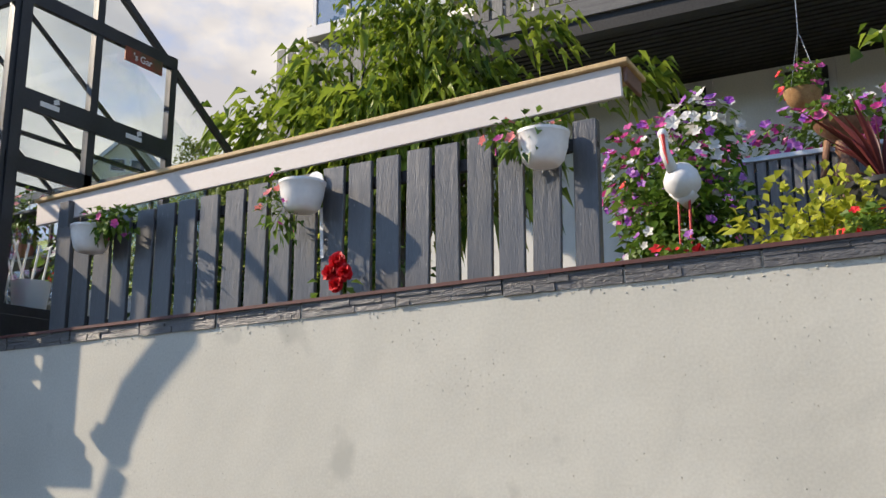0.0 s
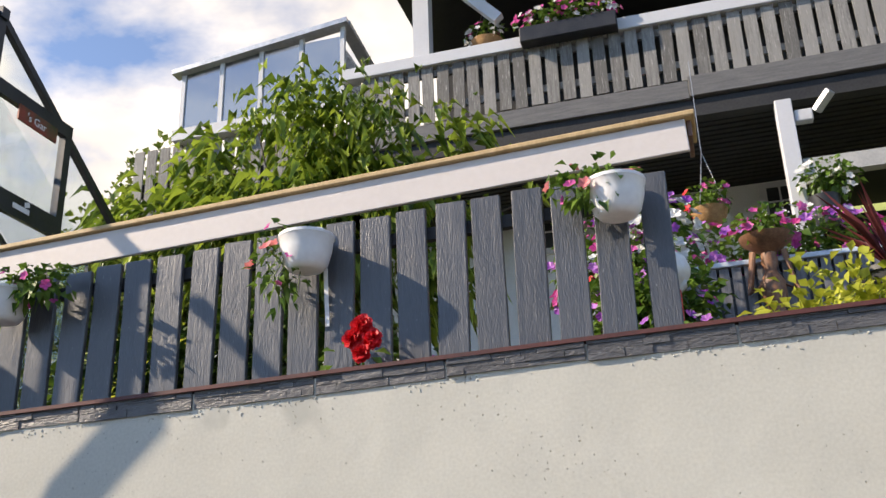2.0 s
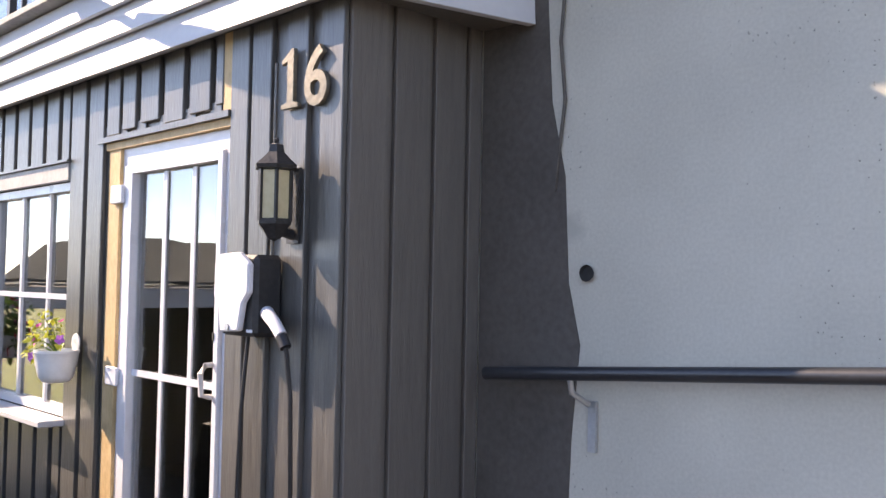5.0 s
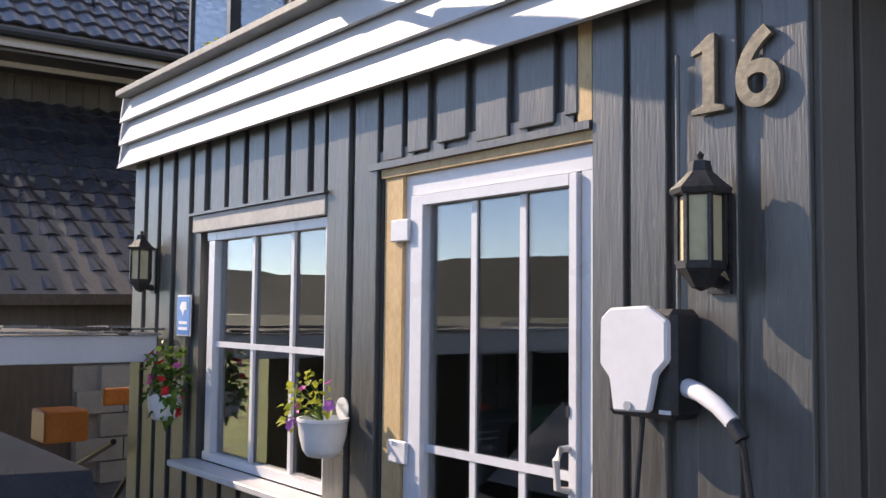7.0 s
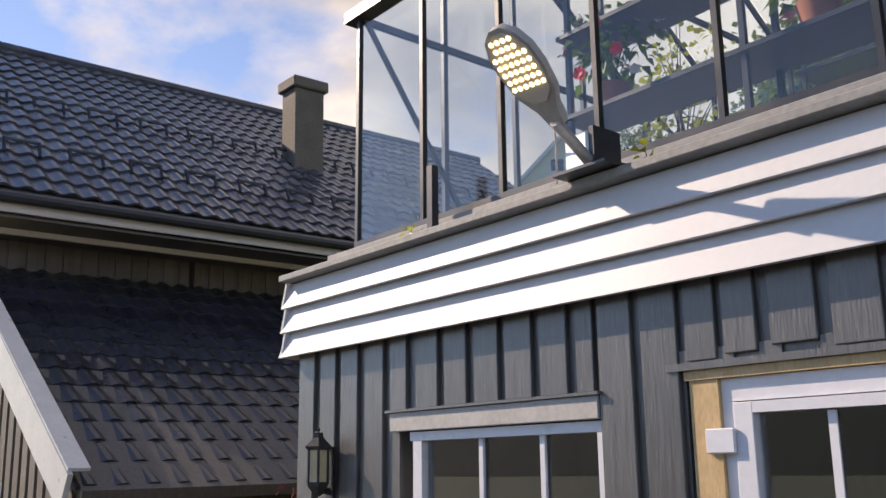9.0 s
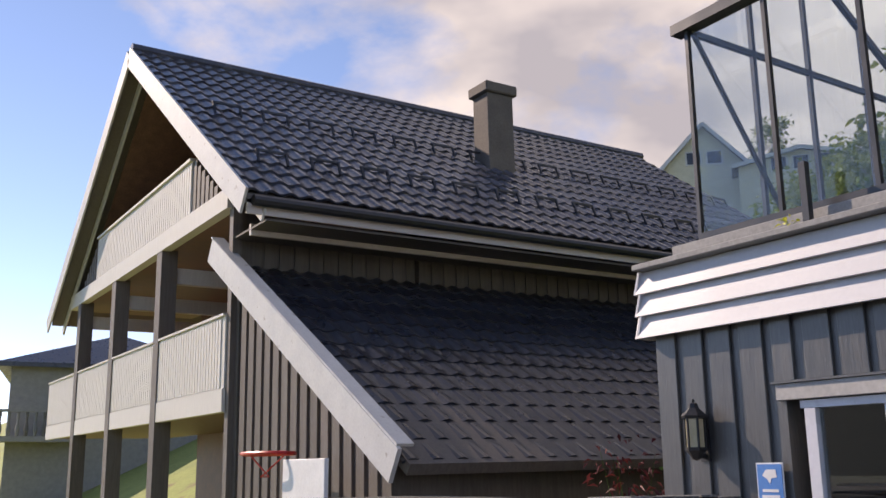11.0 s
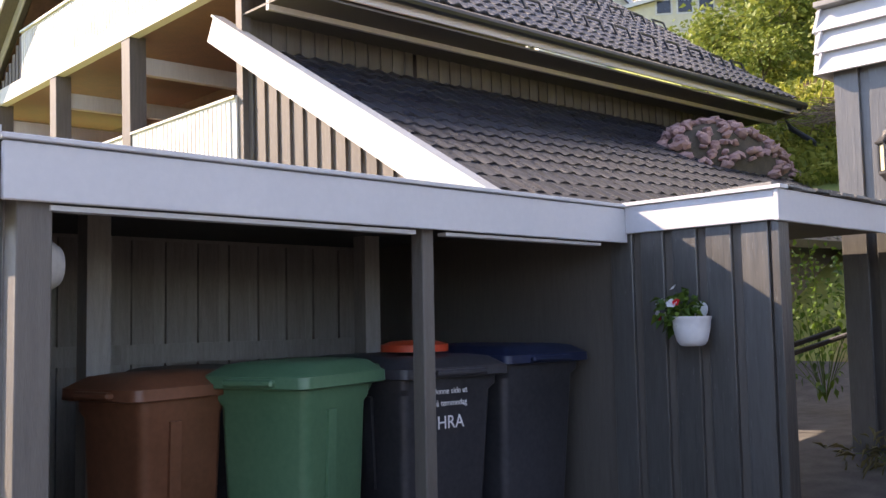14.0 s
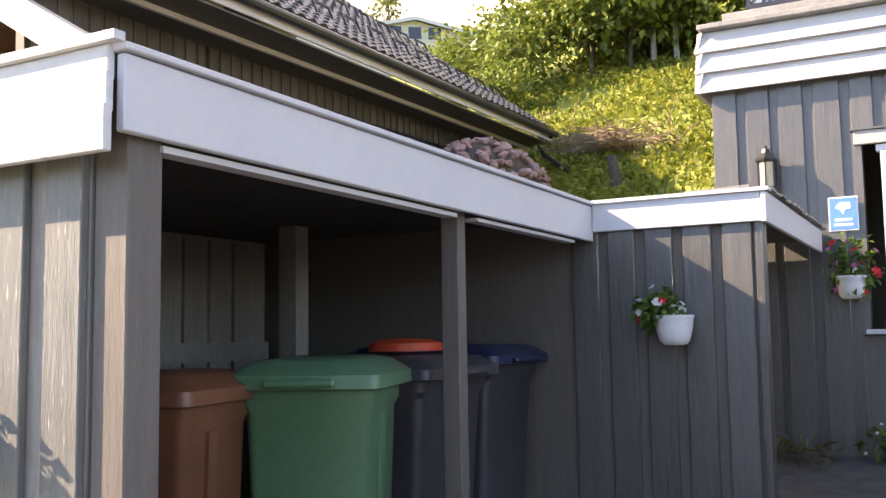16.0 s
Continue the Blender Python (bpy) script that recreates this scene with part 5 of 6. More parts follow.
cap_meshes = []
for v in range(5):
    rr = random.Random(60 + v)
    bm = one(box, -0.230, 0.230, -0.006, 0.10, -0.066, 0.0)
    z = -0.066
    while z < -0.004:
        hh = min(rr.choice((0.012, 0.016, 0.022, 0.03)), -z)
        x = -0.230
        while x < 0.228:
            w = min(rr.uniform(0.05, 0.20), 0.230 - x)
            box(bm, x, x + w - 0.0015, -0.0065 - rr.uniform(0.001, 0.009), -0.004, z, z + hh - 0.001)
            x += w
        z += hh
    cap_meshes.append(mesh_of("cap_stone", bm, CAPSTONE))
rng = random.Random(2)
for k in range(26):
    x = 0.302 + 0.468 * k
    ob = shared("cap_stone", cap_meshes[k % 5], retaining, (x, WALL_Y + rng.uniform(0.0, 0.006), cap_z(x) - 0.006 + 0.006 * (k % 4 == 3)), (radians(rng.uniform(-1, 1)), radians(-1.4 + rng.uniform(-0.4, 0.4)), 0))
part("mortar", one(beam, (0.4, WALL_Y + 0.05, cap_z(0.4) - 0.04), (12.4, WALL_Y + 0.05, cap_z(12.4) - 0.04), 0.1, 0.05), RENDER, retaining, "pale mortar in the joints")
part("edge_strip", one(beam, (0.3, WALL_Y + 0.043, cap_z(0.3) - 0.002), (12.6, WALL_Y + 0.043, cap_z(12.6) - 0.002), 0.124, 0.014), REDEDGE, retaining, "rust-red metal edge strip")
rng = random.Random(17)
bm = bmesh.new()
for k in range(420):
    x = 0.6 + 5.4 * rng.random()
    if math.sin(3.1 * x) + math.sin(7.7 * x + 1) < rng.uniform(-1.2, 0.9):
        continue
    size = rng.uniform(0.0015, 0.0038)
    m = Matrix.Translation((x, WALL_Y - 0.001, cap_z(x) - 0.074 - abs(rng.gauss(0, 0.014)))) @ Matrix.Rotation(rng.uniform(0, 6), 4, "Y") @ Matrix.Diagonal((size * rng.uniform(1, 2.5), 0.0025, size, 1))
    bmesh.ops.create_icosphere(bm, subdivisions=1, radius=1.0, matrix=m)
part("mortar_crumbs", bm, RENDER, retaining, "crumbly mortar squeezed out under the cap stones")

# ---- things on the shed ----
BRASS = mat("aged_bronze", (0.13, 0.115, 0.085), (0.24, 0.21, 0.16), 0.5, 14, 60, 0.3, metal=0.3)
bm = bmesh.new()
prism(bm, [(0.0, 0.0), (0.10, 0.0), (0.10, 0.014), (0.072, 0.022), (0.072, 0.20), (0.055, 0.20), (0.0, 0.165), (0.002, 0.15), (0.034, 0.158), (0.034, 0.022), (0.0, 0.014)], "y", -0.012, 0.004)
tagged(part("house_number", bm, BRASS, None, bevel=0.002, m=at(-0.305, -0.034, 2.06)), "aged brass house number on the dark boards", "house number", "house number")
for ch, x in (("6", -0.185),):
    ob = words("house_number", ch, 0.27, at(x, -0.034, 2.06) @ FRONT, BRASS, None, 0.008, extra=0.004)
    tagged(ob, "aged brass house number on the dark boards", "house number", "house number")
LAMPBLK = mat("lamp_iron", (0.015, 0.015, 0.016), (0.035, 0.035, 0.036), 0.45, 20, 80, 0.3)
LAMPGLS = mat("lamp_amber_glass", (0.50, 0.42, 0.24), (0.62, 0.54, 0.34), 0.35, 9, 40, 0.1)


def wall_lantern(pos, label):
    ob = thing("wall_lantern", label, "wall lamp", "wall lanterns", at=pos)
    ob.scale = (0.82, 0.82, 1.0)
    m = Matrix.Rotation(radians(30), 4, "Z")
    bm = bmesh.new()
    lathe(bm, [(0.002, 0.155), (0.012, 0.147), (0.008, 0.135), (0.03, 0.13), (0.036, 0.105), (0.06, 0.085), (0.092, 0.062), (0.088, 0.05), (0.06, 0.045), (0.002, 0.045)], 6, m)
    part("cap", bm, LAMPBLK, ob)
    bm = bmesh.new()
    lathe(bm, [(0.002, 0.044), (0.062, 0.044), (0.062, -0.115), (0.002, -0.115)], 6, m)
    part("glass", bm, LAMPGLS, ob, "amber lantern glass")
    for k in range(6):
        a = radians(30 + 60 * k)
        part("bar", one(box, 0.068 * math.cos(a) - 0.006, 0.068 * math.cos(a) + 0.006, 0.068 * math.sin(a) - 0.006, 0.068 * math.sin(a) + 0.006, -0.12, 0.05), LAMPBLK, ob)
    bm = bmesh.new()
    lathe(bm, [(0.002, -0.11), (0.074, -0.112), (0.072, -0.13), (0.05, -0.15), (0.03, -0.175), (0.002, -0.185)], 6, m)
    part("base", bm, LAMPBLK, ob)
    bm = bmesh.new()
    box(bm, -0.04, 0.04, 0.085, 0.098, -0.19, 0.06)
    tube(bm, [(0, 0.03, -0.15), (0, 0.09, -0.16)], 0.018, 8)
    part("wall_plate", bm, LAMPBLK, ob)
    return ob


lamp_a = wall_lantern((-0.235, -0.104, 1.80), "black six-sided wall lantern with amber glass beside the door")
wall_lantern((-3.905, -0.104, 1.83), "black six-sided wall lantern with amber glass on the corner board")

ch = thing("car_charger", "white and black wall charger for a car", "car charger", at=(-0.40, -0.06, 1.43))
bm = bmesh.new()
prism(bm, [(-0.112, -0.001), (-0.110, 0.116), (-0.078, 0.144), (0.04, 0.150), (0.103, 0.112), (0.103, 0.016), (0.068, -0.019), (0.046, -0.112), (-0.067, -0.118), (-0.081, -0.032)], "y", -0.10, -0.075)
part("front_cover", bm, PVC, ch, "white front cover", bevel=0.006)
part("housing", one(box, -0.113, 0.108, -0.074, 0.036, -0.13, 0.142), BLACKP, ch, "black housing", bevel=0.015)
bm = one(tube, [(0.115, -0.03, -0.05), (0.17, -0.06, -0.055), (0.23, -0.075, -0.08), (0.275, -0.08, -0.115)], 0.024, 12, 0.019)
plug = part("plug", bm, PVC, ch, "white plug with a finger grip", smooth=True)
part("plug_socket", one(tube, [(0.275, -0.08, -0.115), (0.30, -0.08, -0.15)], 0.019, 10), BLACKP, plug, smooth=True)
part("cable", one(tube, [(0.30, -0.08, -0.15), (0.315, -0.07, -0.30), (0.30, -0.05, -0.60), (0.26, -0.04, -0.95), (0.10, -0.04, -1.1), (-0.05, -0.03, -0.9), (-0.08, 0.0, -0.4), (-0.06, 0.01, -0.13)], 0.008, 8), BLACKP, ch, "black charging cable", smooth=True)
part("lock", one(lathe, [(0.001, 0.0), (0.012, 0.0), (0.012, 0.004), (0.001, 0.004)], 12), GALV, ch, m=at(-0.015, -0.101, -0.10) @ Matrix.Rotation(radians(90), 4, "X"))
part("maker_mark", one(box, 0.062, 0.098, -0.076, -0.0745, -0.115, -0.105), PVC, ch)
part("conduit", one(tube, [(0.04, 0.032, 0.11), (0.04, 0.032, 0.80)], 0.006, 6), DARKWOOD, ch)

sign = thing("notice_sign", "blue and white notice sign with a pictogram", "sign", at=(-3.48, -0.026, 1.525))
BLUE = mat("sign_blue", (0.07, 0.22, 0.55), (0.10, 0.28, 0.62), 0.35)
part("plate", one(box, -0.085, 0.085, -0.004, 0.0, -0.105, 0.105), POTWHITE, sign)
part("field", one(box, -0.077, 0.077, -0.007, -0.0045, -0.097, 0.097), BLUE, sign, "blue field")
part("pictogram", one(prism, [(-0.045, 0.04), (-0.02, 0.07), (0.04, 0.07), (0.045, 0.03), (0.01, 0.025), (0.0, -0.005), (-0.015, 0.02)], "y", -0.009, -0.0075), POTWHITE, sign)
for k, w in enumerate((0.05, 0.055)):
    part("text_bar", one(box, -w, w, -0.009, -0.0075, -0.045 - 0.03 * k, -0.03 - 0.03 * k), POTWHITE, sign)

plant("window_pot", "white pot with purple and pink petunias beside the window", (-1.93, -0.125, 1.14), (-2.02, -0.14, 1.2), (0.16, 0.07, 0.13), 70, 0.04, LIME, ((PINKF, 3, 0.02), (PURPLEF, 3, 0.024)), pot=wall_pot(0.095, 0.13), hollow=0.5)
plant("hanging_pot", "white hanging pot with red geraniums on the board wall", (-3.45, -0.13, 1.12), (-3.44, -0.13, 1.20), (0.17, 0.10, 0.20), 260, 0.045, LEAF, ((REDF, 7, 0.026), (PINKF, 10, 0.02)), pot=wall_pot(0.085, 0.12))
plant("hanging_pot", "white hanging pot with pink and white flowers on the shelter", (-4.00, -2.12, 0.875), (-4.06, -2.12, 0.92), (0.11, 0.08, 0.10), 190, 0.045, LEAF, ((REDF, 2, 0.022), (WHITEF, 6, 0.022)), pot=wall_pot(0.084, 0.115))
plant("hanging_pot", "white pot with flowers on the end of the shelter", (-4.95, -4.97, 0.62), (-4.98, -4.97, 0.68), (0.13, 0.09, 0.11), 160, 0.045, LEAF, ((PINKF, 4, 0.022),), pot=wall_pot(0.095, 0.13))

# street lamp on the roof edge
sl = thing("street_lamp", "grey street lamp head with lit diodes on the roof edge", "street lamp", at=(-1.98, -0.10, 2.84))
part("box", one(box, -0.08, 0.035, -0.10, 0.02, 0.0, 0.135), GALV, sl, "grey mounting box", bevel=0.008)
part("backing", one(box, 0.036, 0.058, -0.09, 0.06, 0.0, 0.15), ALU, sl)
part("foot", one(box, -0.13, 0.13, -0.12, 0.06, -0.012, -0.001), ALU, sl)
J, T = Vector((0.05, -0.28, 0.12)), Vector((0.075, -0.58, 0.36))
part("arm", one(tube, [(0.03, -0.09, 0.02), tuple(J * 0.6), tuple(J)], 0.022, 12), GALV, sl, "grey tube arm", smooth=True)
ax = (T - J).normalized()
sd = Vector((1, 0, 0)) - ax * ax.x
sd.normalize()
nn = sd.cross(ax)
nn = -nn if nn.z > 0 else nn
hm = Matrix((ax, sd, -nn)).transposed().to_4x4()
hm.translation = J
bm = bmesh.new()
prof = [(-0.02, 0.03), (0.05, 0.045), (0.12, 0.085), (0.22, 0.10), (0.30, 0.095), (0.36, 0.07), (0.395, 0.025)]
lowr = [bm.verts.new((u, w, 0)) for u, w in prof] + [bm.verts.new((u, -w, 0)) for u, w in prof[::-1]]
midr = [bm.verts.new((u, w, 0.03)) for u, w in prof] + [bm.verts.new((u, -w, 0.03)) for u, w in prof[::-1]]
topr = [bm.verts.new((u * 0.92 + 0.01, w * 0.6, 0.06)) for u, w in prof] + [bm.verts.new((u * 0.92 + 0.01, -w * 0.6, 0.06)) for u, w in prof[::-1]]
for a, b in ((lowr, midr), (midr, topr)):
    for k in range(len(a)):
        bm.faces.new((a[k], a[(k + 1) % len(a)], b[(k + 1) % len(a)], b[k]))
bm.faces.new(topr)
bm.faces.new(lowr[::-1])
HEADGREY = mat("lamp_grey", (0.36, 0.35, 0.33), (0.46, 0.45, 0.42), 0.4)
head = part("head", bm, HEADGREY, sl, "grey oval head", smooth=True, m=hm)
DIFF = mat("lamp_lens", (0.55, 0.53, 0.46), (0.62, 0.60, 0.52), 0.25)
bm = bmesh.new()
prof2 = [(0.09, 0.03), (0.13, 0.07), (0.22, 0.088), (0.30, 0.082), (0.35, 0.058), (0.378, 0.02)]
prism(bm, prof2 + [(u, -w) for u, w in prof2[::-1]], "z", -0.006, -0.001)
part("lens", bm, DIFF, head, "pale lens")
LED = glow("diode", (1.0, 0.80, 0.45), 2.2)
diode_mesh = mesh_of("diode", one(lathe, [(0.0005, -0.012), (0.008, -0.011), (0.0095, -0.0065)], 8), LED)
for i in range(7):
    for j in range(6):
        u, w = 0.165 + 0.031 * i, -0.068 + 0.027 * j
        if abs(w) < 0.082 - max(0, u - 0.28) * 0.55:
            shared("diode", diode_mesh, head, (u, w, 0))
part("wire", one(tube, [(-0.08, -0.05, 0.02), (-0.16, -0.06, -0.02), (-0.10, -0.12, 0.10), (-0.03, -0.2, 0.14)], 0.004, 5), OFFWHITE, sl)
tagged(part("roof_stake", one(box, -0.02, 0.02, -0.02, 0.02, 0.0, 0.36), ALU, None, m=at(-3.15, 0.04, 2.84)), "short black stake on the roof edge", "stake")
tagged(part("roof_stake", one(beam, (0.09, -0.055, 2.835), (0.105, -0.10, 3.26), 0.05, 0.05), GALV, None), "short angle-iron stake on the roof corner", "stake")
plant("roof_weed", "small bright weed on the roof edge", (-3.24, 0.0, 2.84), (-3.24, 0.0, 2.88), (0.06, 0.04, 0.04), 16, 0.04, LIME, (), n_stems=3)
plant("roof_weed", "small bright weed beside the lamp box", (-1.82, -0.02, 2.84), (-1.82, -0.02, 2.88), (0.05, 0.04, 0.04), 12, 0.04, LIME, (), n_stems=3)

# ---- inside the greenhouse ----
CARD = mat("cardboard", (0.30, 0.19, 0.09), (0.42, 0.28, 0.15), 0.85, 4, 30, 0.1)
BAGRED = mat("bag_red", (0.38, 0.05, 0.03), (0.50, 0.09, 0.05), 0.35, 6, 20, 0.3, bumpdist=0.02)
for x, y, z, s, r in ((0.18, 0.54, 3.345, (0.40, 0.52, 0.34), 4), (-0.30, 0.60, 3.345, (0.34, 0.40, 0.30), -4)):
    bx = thing("cardboard_box", "brown cardboard box on the soil bags", "box", at=(x, y, z))
    bx.rotation_euler = (0, 0, radians(r))
    part("body", one(box, -s[0] / 2, s[0] / 2, -s[1] / 2, s[1] / 2, 0, s[2]), CARD, bx, bevel=0.004)
    for sx in (-1, 1):
        part("flap", one(beam, (sx * s[0] / 2, 0, s[2]), (sx * (s[0] / 2 - 0.12), 0, s[2] + 0.07), s[1], 0.005), CARD, bx)
BAGBROWN = mat("bag_brown", (0.035, 0.022, 0.018), (0.07, 0.045, 0.035), 0.3, 6, 20, 0.3, bumpdist=0.02)
for k in range(3):
    for j, (x, y) in enumerate(((0.16, 0.55), (-0.40, 0.56))):
        bag = thing("soil_bag", "red and brown plastic bag of potting soil", "soil bag", "soil bags", at=(x, y, 2.965 + 0.125 * k))
        bm = one(box, -0.25, 0.25, -0.31, 0.30, 0.0, 0.12)
        bmesh.ops.bevel(bm, geom=bm.edges[:], offset=0.035, segments=2, affect="EDGES")
        bmesh.ops.bisect_plane(bm, geom=bm.verts[:] + bm.edges[:] + bm.faces[:], plane_co=(0, -0.04, 0), plane_no=(0, 1, 0))
        for f in bm.faces:
            f.material_index = 1 if f.calc_center_median().y > -0.04 else 0
        part("bag", bm, [BAGRED, BAGBROWN], bag, smooth=True)
        if j == 0:
            words("lettering", "Plantejord 40 l", 0.055, at(0.2515, -0.01, 0.04) @ EAST, POTWHITE, bag, 0.001)
            part("maker_mark", one(box, 0.250, 0.252, -0.26, -0.08, 0.035, 0.08), POTWHITE, bag, "white brand bar")
for y in (0.45, 2.55):
    sh = thing("plant_shelf", "dark metal plant shelf in the greenhouse", "shelf", "greenhouse shelves", at=(-1.6, y, 2.95))
    for x in (-0.9, 0.0, 0.9):
        for dy in (-0.12, 0.12):
            part("leg", one(box, x - 0.012, x + 0.012, dy - 0.012, dy + 0.012, 0, 1.3), ALU, sh)
    for z in (0.35, 0.75, 1.15):
        part("shelf_board", one(box, -0.95, 0.95, -0.15, 0.15, z, z + 0.02), ALU, sh)
spots = [(-2.35, 0.45), (-1.9, 0.45), (-1.35, 0.45), (-0.9, 0.5), (-2.2, 2.5), (-1.5, 2.5), (-0.9, 2.5)]
for k, (x, y) in enumerate(spots):
    z = 3.32 + 0.4 * (k % 2)
    mt = ((CORAL, 9, 0.03),) if k % 3 else ((REDF, 8, 0.03), (WHITEF, 4, 0.025))
    plant("potted_plant", "flowering potted plant on a greenhouse shelf", (x, y, z + 0.13), (x, y, z + 0.36), (0.24, 0.17, 0.26), 230, 0.06, LEAF, mt, pot=lambda ob: part("pot", one(lathe, [(0.001, -0.13), (0.06, -0.13), (0.085, 0.0), (0.07, 0.0), (0.001, -0.02)], 14), TERRACOTTA, ob, "terracotta pot", smooth=True), group="greenhouse plants")
tree("potted_birch", "slender small-leaved tree in the greenhouse", (-2.75, 1.5, 2.96), 1.6, ((0.0, 0.0, 0.85), (0.32, 0.35, 0.62)), 650, 0.05, LIME, BARK, 21, clumps=34, trunk_r=0.018, droop=0.1, width=0.4)
for x, y in ((-3.5, 1.2), (-3.2, 2.2), (-2.4, 1.9)):
    plant("potted_plant", "leafy green plant on the greenhouse floor", (x, y, 2.96), (x, y, 3.18), (0.22, 0.22, 0.2), 150, 0.07, LEAF, (), group="greenhouse plants")
plant("potted_plant", "pink flowering plant at the greenhouse end", (0.1, 1.75, 2.97), (0.1, 1.75, 3.35), (0.2, 0.3, 0.3), 220, 0.06, LEAF, ((PINKF, 14, 0.03), (WHITEF, 14, 0.03)), group="greenhouse plants")
for k, (x, y) in enumerate(((0.28, 1.25), (0.25, 1.62), (0.3, 1.95))):
    tagged(part("white_planter", one(lathe, [(0.001, 0), (0.09, 0), (0.12, 0.24), (0.105, 0.24), (0.001, 0.2)], 16), POTWHITE, None, smooth=True, m=at(x, y, 2.96)), "white plastic planter in the greenhouse", "planter", "white planters")
trel = thing("trellis", "white lattice trellis in the greenhouse", "trellis", at=(0.2, 1.15, 2.96))
for k in range(5):
    part("lath", one(beam, (0, -0.12 + 0.08 * k, 0), (0, 0.08 + 0.08 * k - 0.12, 0.5), 0.006, 0.014), POTWHITE, trel)
    part("lath", one(beam, (0.01, 0.2 - 0.08 * k, 0), (0.01, 0.0 - 0.08 * k, 0.5), 0.006, 0.014), POTWHITE, trel)
# name plate and marks on the greenhouse end
plate = part("name_plate", one(box, 0, 0.012, -0.17, 0.17, -0.05, 0.05), mat("plate_green_red", (0.05, 0.06, 0.02), (0.35, 0.05, 0.03), 0.5, 5, 12, 0.0, contrast=0.25), gh, "green and red name plate", m=at(X1 + 0.03 - GO.x, 1.83 - GO.y, 4.84 - GO.z))
words("lettering", "'s Gar", 0.07, at(0.013, -0.10, -0.025) @ EAST, POTWHITE, plate, 0.001)
for y in (1.12, 1.80):
    bm = bmesh.new()
    box(bm, 0, 0.003, -0.08, 0.06, -0.02, 0.012)
    prism(bm, [(0.02, 0.014), (0.06, 0.03), (0.05, 0.06), (0.015, 0.045)], "x", 0, 0.003)
    part("maker_mark", bm, POTWHITE, gh, "white leaf mark", m=at(X1 + 0.033 - GO.x, y - GO.y, 4.27 - GO.z))

# ---- bins ----
def wheelie_bin(pos, turn, body_mat, lid_mat, label, size=(0.56, 0.62, 1.0), text=False):
    ob = thing("wheelie_bin", label, "wheelie bin", "bins in the shelter", at=pos)
    ob.rotation_euler = (0, 0, radians(turn))
    w, d, h = size
    def ring(bm, hw, y0, y1, r, z):
        pts = []
        for cx, cy, a0 in ((hw - r, y1 - r, 0), (-hw + r, y1 - r, 90), (-hw + r, y0 + r, 180), (hw - r, y0 + r, 270)):
            for i in range(5):
                a = radians(a0 + 22.5 * i)
                pts.append(bm.verts.new((cx + r * math.cos(a), cy + r * math.sin(a), z)))
        return pts

    def skin(bm, rings):
        for a, b in zip(rings, rings[1:]):
            for k in range(len(a)):
                bm.faces.new((a[k], a[(k + 1) % len(a)], b[(k + 1) % len(a)], b[k]))
        bm.faces.new(rings[0][::-1])
        bm.faces.new(rings[-1])

    bm = bmesh.new()
    skin(bm, [ring(bm, w / 2 * f, -d / 2 * f, d / 2 * g, 0.038, z) for z, f, g in ((0.05, 0.78, 0.86), (h * 0.30, 0.83, 0.89), (h * 0.84, 0.93, 0.96), (h * 0.865, 1.0, 1.0), (h * 0.93, 1.01, 1.01))])
    body = part("body", bm, body_mat, ob, smooth=True)
    bm = bmesh.new()
    skin(bm, [ring(bm, w / 2 + g, -d / 2 - g - 0.02, d / 2 + 0.07 + g * 0.5, 0.04, z) for z, g in ((h * 0.905, 0.022), (h * 0.91, 0.03), (h * 0.948, 0.028), (h * 0.955, 0.015), (h * 0.985, -0.03), (h * 0.995, -0.09))])
    lid = part("lid", bm, lid_mat, ob, "domed lid", smooth=True)
    part("lid_handle", one(box, -w * 0.26, w * 0.26, -d / 2 - 0.075, -d / 2 - 0.03, h * 0.915, h * 0.94), lid_mat, lid, bevel=0.008)
    part("grip", one(tube, [(-w / 2 + 0.05, d / 2, h * 0.86), (-w / 2 + 0.04, d / 2 + 0.10, h * 0.95), (w / 2 - 0.04, d / 2 + 0.10, h * 0.95), (w / 2 - 0.05, d / 2, h * 0.86)], 0.020, 8), body_mat, ob, smooth=True)
    for sx in (-1, 1):
        part("side_rib", one(beam, (sx * w / 2 * 0.90, -d * 0.12, h * 0.45), (sx * w / 2 * 0.955, -d * 0.12, h * 0.83), 0.05, 0.012, (sx, 0, 0)), body_mat, body)
    for sx in (-1, 1):
        wh = part("wheel", one(lathe, [(0.001, -0.025), (0.10, -0.025), (0.10, 0.025), (0.001, 0.025)], 18), BLACKP, ob, "black wheel", smooth=True, m=at(sx * (w / 2 - 0.03), d / 2 - 0.04, 0.10) @ Matrix.Rotation(radians(90), 4, "Y"))
    if text:
        for s, z, size_ in (("Denne side ut", 0.325, 0.036), ("på tømmedag", 0.275, 0.036), ("HRA", 0.18, 0.078)):
            words("lettering", s, size_, at(-0.02, -d / 2 * 1.0 - 0.004, h * 0.52 + z) @ FRONT, POTWHITE, ob, 0.001, "CENTER")
    return ob


